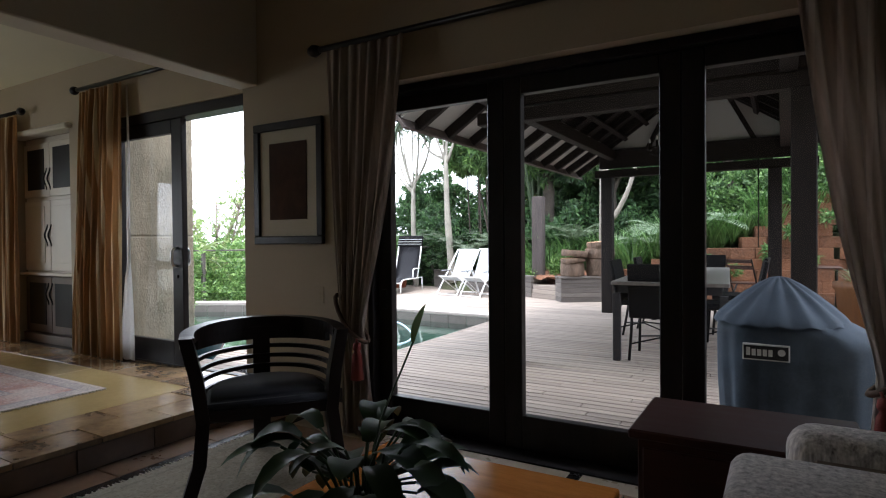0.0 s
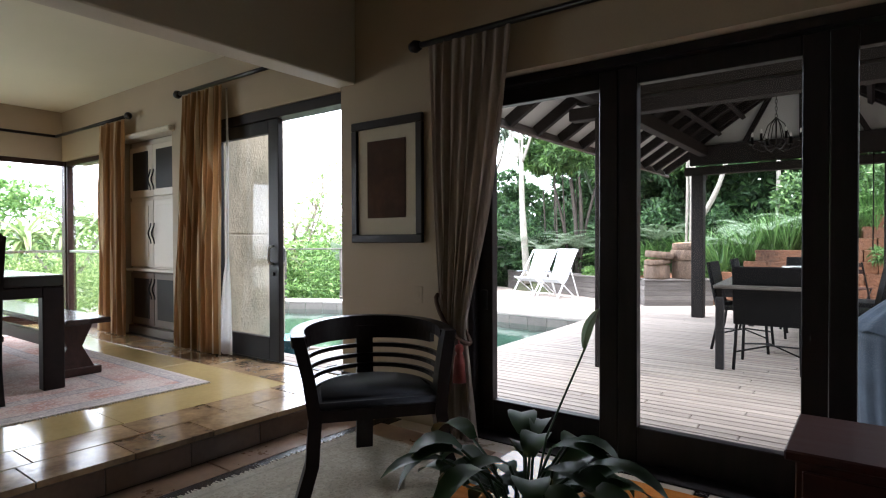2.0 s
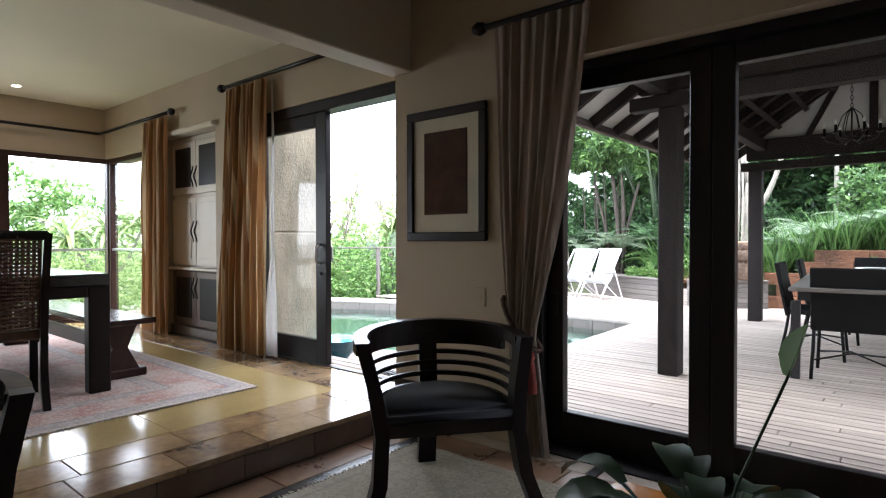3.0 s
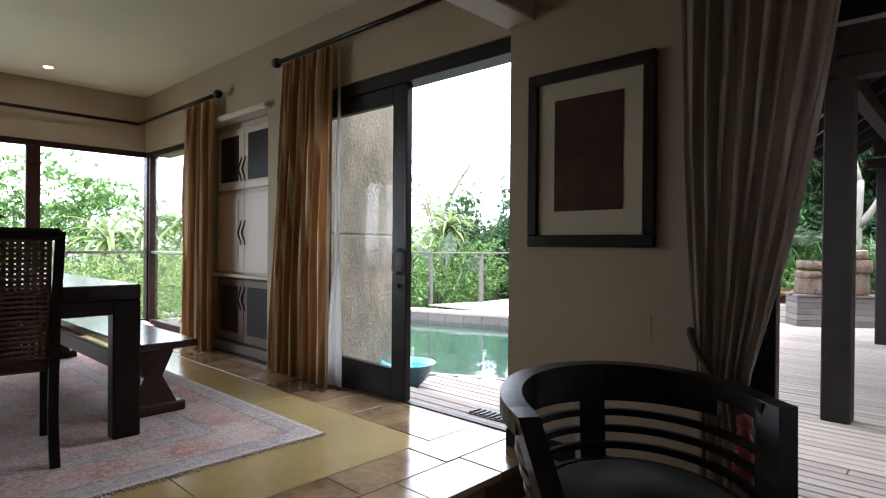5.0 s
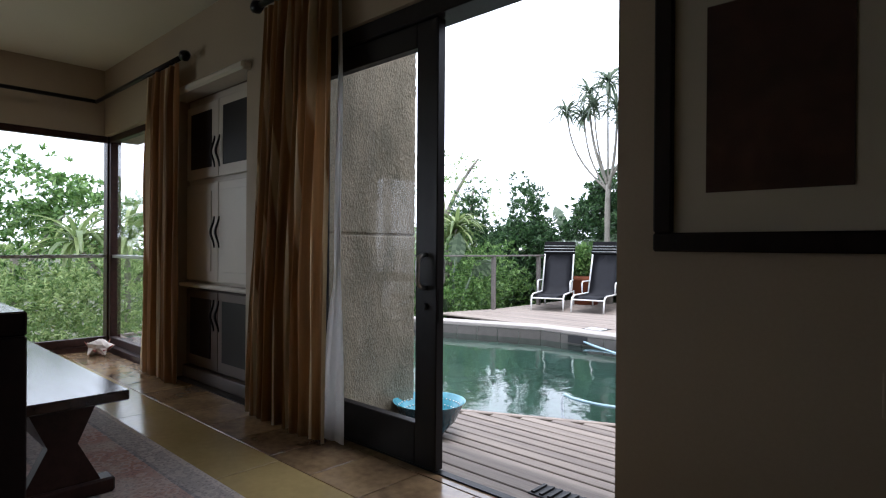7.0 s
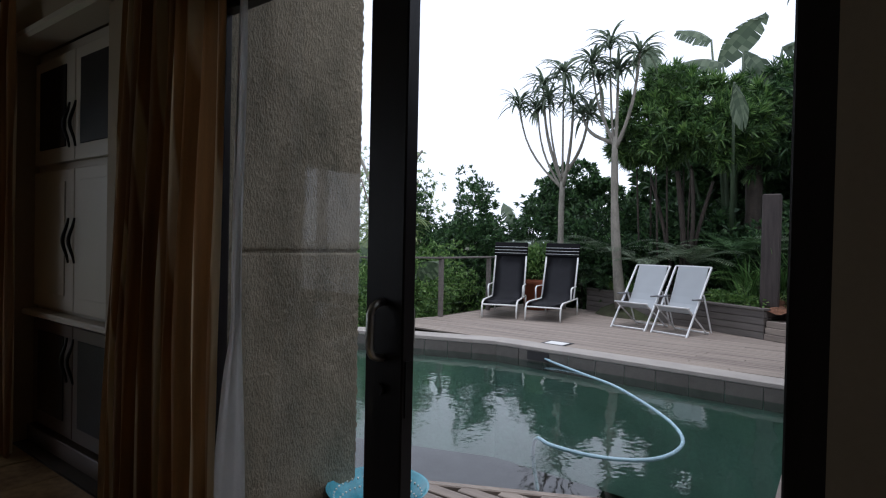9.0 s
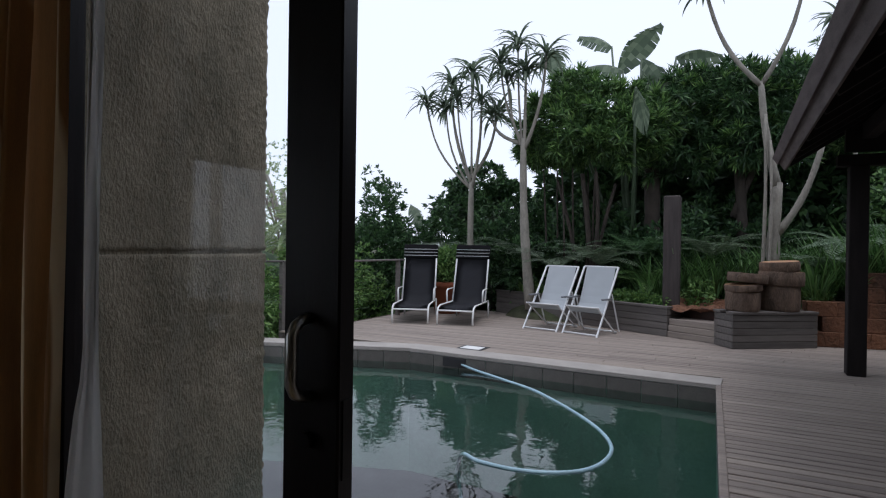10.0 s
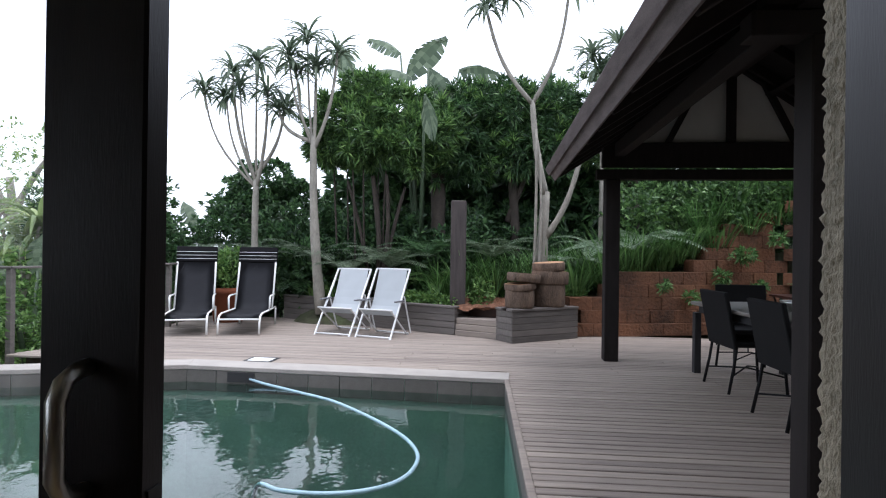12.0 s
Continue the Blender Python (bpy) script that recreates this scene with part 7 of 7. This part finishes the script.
for k in range(5):
    part("seat_slat", new_box(-0.2, 0.2, -0.2 + 0.075 * k, -0.14 + 0.075 * k, 0.44, 0.46), WOOD_BROWN, fc)
for k in range(2):
    part("back_slat", new_box(-0.2, 0.2, 0.13 + 0.03 * k, 0.15 + 0.03 * k, 0.68 + 0.1 * k, 0.74 + 0.1 * k), WOOD_BROWN, fc)
bt = thing("bistro_table", pose(3.75, 7.9, DK), "small square folding garden table by the block wall", "table")
part("tabletop", new_box(-0.32, 0.32, -0.32, 0.32, 0.70, 0.73, bevel=0.004), WOOD_BROWN, bt)
for sx in (-1, 1):
    part("leg", swept_leg(bmesh.new(), [(sx * 0.28, -0.26, 0), (sx * 0.28, 0.26, 0.70)], 0.02, 0.02), IRON, bt)
    part("leg", swept_leg(bmesh.new(), [(sx * 0.256, 0.26, 0), (sx * 0.256, -0.26, 0.70)], 0.02, 0.02), IRON, bt)
sp = thing("small_pot_plant", pose(3.7, 7.9, DK + 0.731), "small green plant in a green pot on the garden table", "potted plant")
part("pot", lathe(bmesh.new(), [(0.0, 0), (0.07, 0), (0.095, 0.13), (0.085, 0.13), (0.08, 0.1), (0.0, 0.1)], 16), LEAF_LIGHT, sp)
bm = bmesh.new()
for k in range(26):
    a = rnd.uniform(0, 6.28)
    curved_leaf(bm, (0.03 * math.cos(a), 0.03 * math.sin(a), 0.1), (math.cos(a), math.sin(a), 1.1), rnd.uniform(0.12, 0.22), 0.03, 1.4, 4)
tagged(part("foliage", bm, LEAF_GRASS, sp), kind="stuff")
ch = thing("hanging_chain", pose(3.0, 6.35, DK + 1.05), "thin rusty chain hanging from the gazebo beam", "chain")
part("links", tube(bmesh.new(), [(0, 0, 0), (0.004, 0, 0.6), (0, 0, 1.27)], 0.008, 6), IRON, ch)


# ---- ground: one sheet to the horizon, lower to the west, banked at the back ----
def ground_height(x, y):
    z = -0.55
    z -= 2.6 * max(0.0, min(1.0, (-6.2 - x) / 7))
    bank = max(0.0, min(1.0, (y - 8.7 - 0.6 * max(0.0, min(1.0, (x - 1.5) / 2))) / 0.5)) * max(0.0, min(1.0, (x + 4.6) / 0.8))
    z += bank * (0.9 + 0.25 * max(0.0, min(5.0, x - 0.5)) * max(0.0, min(1.0, (y - 8.9) / 0.6)))
    east = max(0.0, min(1.0, (x - 6.3) / 0.4)) * max(0.0, min(1.0, (y - 1.0) / 3))
    z += east * 2.3 * (1 - bank)
    if y > 30 or abs(x) > 30:
        z = min(z, -2.0)
    return z + 0.06 * noise.noise((x * 0.7, y * 0.7, 0))


xs = np.concatenate([[-600, -200, -80, -40], np.arange(-24, 12.1, 0.5), [20, 40, 80, 200, 600]])
ys = np.concatenate([[-600, -200, -60, -20, -9], np.arange(-7, 20.1, 0.5), [26, 34, 60, 120, 300, 900]])
verts, faces = [], []
for j, y in enumerate(ys):
    for i, x in enumerate(xs):
        inside_pool = -8.2 < x < -0.2 and 0.3 < y < 6
        verts.append((x, y, -2.2 if inside_pool else ground_height(x, y)))
nx = len(xs)
for j in range(len(ys) - 1):
    for i in range(nx - 1):
        faces.append((j * nx + i, j * nx + i + 1, (j + 1) * nx + i + 1, (j + 1) * nx + i))
me = bpy.data.meshes.new("ground")
me.from_pydata(verts, [], faces)
me.materials.append(GROUND)
smooth(tagged(new("ground", me), "leafy garden ground falling away beyond the deck", "ground", "", "structure"))

# ---- tiled floors ----
rnd = random.Random(77)


def tile_grid(parent, mat, x0, x1, y0, y1, w, h, gap, z0, z1, bevel=0.0015, stagger=False):
    """Lays tiles of about w by h over a rectangle, the last ones cut."""
    nx, ny = max(1, round((x1 - x0) / w)), max(1, round((y1 - y0) / h))
    sx, sy = (x1 - x0) / nx, (y1 - y0) / ny
    bm = new_box(gap / 2, sx - gap / 2, gap / 2, sy - gap / 2, z0, z1, bevel=bevel)
    me = bpy.data.meshes.new("tile")
    bm.to_mesh(me)
    bm.free()
    me.materials.append(mat)
    for j in range(ny):
        for i in range(nx):
            shared("tile", me, parent, pose(x0 + i * sx, y0 + j * sy, rnd.uniform(-0.0012, 0.0012), rnd.uniform(-0.08, 0.08), rnd.uniform(-0.08, 0.08)))


dining_floor = tagged(new("floor_dining"), "glossy brown slate tiles round ochre slabs", "floor", "", "structure")
tile_grid(dining_floor, TILE, -0.06, 0.20, -5.6, YD - 0.01, 0.285, 0.42, 0.006, FD - 0.03, FD)
tile_grid(dining_floor, TILE, -0.32, -0.06, -5.8, YD - 0.01, 0.26, 0.50, 0.006, FD - 0.03, FD)
tile_grid(dining_floor, TILE, XE, -0.32, -0.235, YD - 0.01, 0.335, 0.35, 0.006, FD - 0.03, FD)
tile_grid(dining_floor, YELLOW, XE, -0.32, -5.8, -0.235, 1.29, 1.10, 0.006, FD - 0.03, FD)
# brown riser tile, its colour darkened for the shade under the tile lip
RISER_SHADED = material("shaded_brown_riser_tile", (0.11, 0.066, 0.04), 0.3, dark=0.5, light=1.3, scale=4, fine=28, per_object=0.3, bump=0.1)
riser = tagged(new("step_riser"), "brown tiled step riser, darkened for the shade under the lip", "step", "", "structure")
tile_grid(riser, RISER_SHADED, 0.19, 0.204, -5.8, -0.001, 0.014, 0.42, 0.006, FL, FD - 0.032, 0.002)
living_floor = tagged(new("floor_living"), "terracotta floor tiles with black inlay strips", "floor", "", "structure")
tile_grid(living_floor, TILE_RED, 0.206, 0.42, -5.8, -0.001, 0.214, 0.56, 0.008, FL - 0.03, FL)
tile_grid(living_floor, INLAY, 0.42, 0.50, -5.8, -0.001, 0.08, 0.56, 0.004, FL - 0.03, FL)
BORDER = material("cream_border_tile", (0.42, 0.35, 0.27), 0.3, dark=0.75, light=1.15, scale=4, fine=28, bump=0.1, laid=True)
for k in range(6):
    tile_grid(living_floor, BORDER, 0.56 + 0.93 * k, 1.43 + 0.93 * k, -0.135, -0.001, 0.87, 0.134, 0.006, FL - 0.03, FL)
    tile_grid(living_floor, INLAY, 0.50 + 0.93 * k, 0.56 + 0.93 * k, -0.135, -0.001, 0.06, 0.134, 0.004, FL - 0.03, FL)
tile_grid(living_floor, TILE_RED, 0.50, 6.1, -1.8, -0.135, 0.43, 0.45, 0.008, FL - 0.03, FL)
tile_grid(living_floor, TILE_RED, 0.50, 6.1, -5.8, -1.8, 0.93, 1.0, 0.008, FL - 0.03, FL)

# ---- stepped block wall on the bank ----
wall = tagged(new("retaining_wall"), "stepped retaining wall of rough red-brown blocks", "wall", "", "structure")
WALL = [(0.62, 8.42), (1.7, 8.62), (2.9, 9.0), (4.1, 9.25), (5.1, 8.7), (5.6, 7.5), (5.75, 5.5), (5.8, 3.0)]
bm = new_box(0.0015, 0.3985, 0.0, 0.26, 0.0015, 0.1985, bevel=0.007)
block = bpy.data.meshes.new("block")
bm.to_mesh(block)
bm.free()
block.materials.append(BLOCK)
COURSES = (3, 4, 5, 5, 5, 6, 8, 9, 10, 11)
path, tops = [], []
for a, b in zip(WALL, WALL[1:]):
    mm, ln = along(a, b)
    count = max(1, round(ln / 0.40))
    for i in range(count):
        path.append(mm @ Matrix.Translation((i * ln / count, 0, 0)) @ Matrix.Diagonal((ln / count / 0.40, 1, 1, 1)))
for i, mm in enumerate(path):
    rows = COURSES[i] if i < len(COURSES) else 11
    tops.append(mm @ Vector((0.2, 0.20 + 0.03 * rows, DK + 0.2 * rows - 0.03)))
    for k in range(rows):
        jig = rnd.uniform(-0.008, 0.008)
        shared("block", block, wall, mm @ Matrix.Translation(((0.2 if k % 2 else 0.0), 0.03 * k + jig, DK + 0.2 * k)))

strap_clumps("wall_top_grass", "long green grass hanging over the stepped block wall", [(p.x + 0.12 * math.sin(j * 9.1 + i), p.y + 0.12 * j, p.z) for i, p in enumerate(tops[:22]) for j in range(3)], 30, 0.85, 0.017, LEAF_GRASS, 141)

shrub_mass("wall_weeds", "small green weeds rooted in the block wall's joints", [(2.55, 8.83, 0.62, 0.10, 0.05, 0.09), (3.1, 9.03, 0.95, 0.12, 0.05, 0.10), (3.45, 9.1, 1.3, 0.16, 0.06, 0.12), (3.7, 9.15, 0.8, 0.10, 0.05, 0.08), (4.0, 9.2, 1.55, 0.12, 0.06, 0.12), (2.1, 8.7, 0.8, 0.08, 0.05, 0.07)], 150, 8, 0.09, 0.03, LEAF_GRASS, 143)

# ---- deck boards ----
deck = tagged(new("deck"), "weathered grey timber deck boards", "deck", "", "structure")


def deck_board(x0, x1, y0, y1):
    bm = new_box(x0, x1, y0, y1, DK - 0.028, DK + rnd.uniform(-0.0015, 0.0015), bevel=0.004)
    part("board", bm, DECK_WOOD, deck)


PITCH, GAP = 0.094, 0.016
y = 0.54
while y < 9.85:
    y1 = y + PITCH - GAP
    if y1 < 2.2:
        x0 = max(-1.86, (y - 0.74) / 0.4983 - 3.35 + 0.20) if y > 0.74 else -1.86
        x0 = max(x0, -1.86 if y < 0.97 else -3.3)
        x0 = min(x0, -0.42)
    elif y < 5.62:
        x0 = -0.27 - 0.0325 * (y - 2.22)
    elif y < 6.9:
        x0 = -6.25 + (y - 5.62) * 0.25
    else:
        x0 = -5.9
    x1 = 5.55 if y < 7.2 else (4.9 if y < 8.6 else 0.6)
    if y > 8.9:
        x1 = -1.9
    cut = x0 + (x1 - x0) * rnd.uniform(0.35, 0.65)
    deck_board(x0, cut - 0.002, y, y1)
    deck_board(cut + 0.002, x1, y, y1)
    y += PITCH
# no joists: solid dark boxes paint the shade below the board gaps
structure("deck_shade_fill", new_box(-0.2, 5.5, 0.54, 8.6, -0.5, DK - 0.034), SOIL_AND_SHADE, "dark filling that paints the shade under the deck", "deck")
structure("deck_shade_fill_pool_side", new_box(-6.1, -0.2, 5.86, 9.8, -0.5, DK - 0.034), SOIL_AND_SHADE, "dark filling that paints the shade under the deck", "deck")
structure("house_plinth", new_box(0.40, 6.2, WT, 0.535, -0.5, DK - 0.002), PLASTER_OUT, "plastered plinth under the doors", "plinth")
step = tagged(new("slider_step"), "weathered boards outside the sliding door", "step", "", "structure")
for k in range(3):
    part("board", new_box(-1.86, -0.032, 0.222 + 0.104 * k, 0.318 + 0.104 * k, FD - 0.045, FD - 0.018, bevel=0.004), DECK_WOOD, step)
# solid dark box painting the shade below the step boards
structure("step_shade_fill", new_box(-1.86, 0.0, 0.218, 0.53, -0.5, FD - 0.048), SOIL_AND_SHADE, "dark filling that paints the shade under the step", "step")
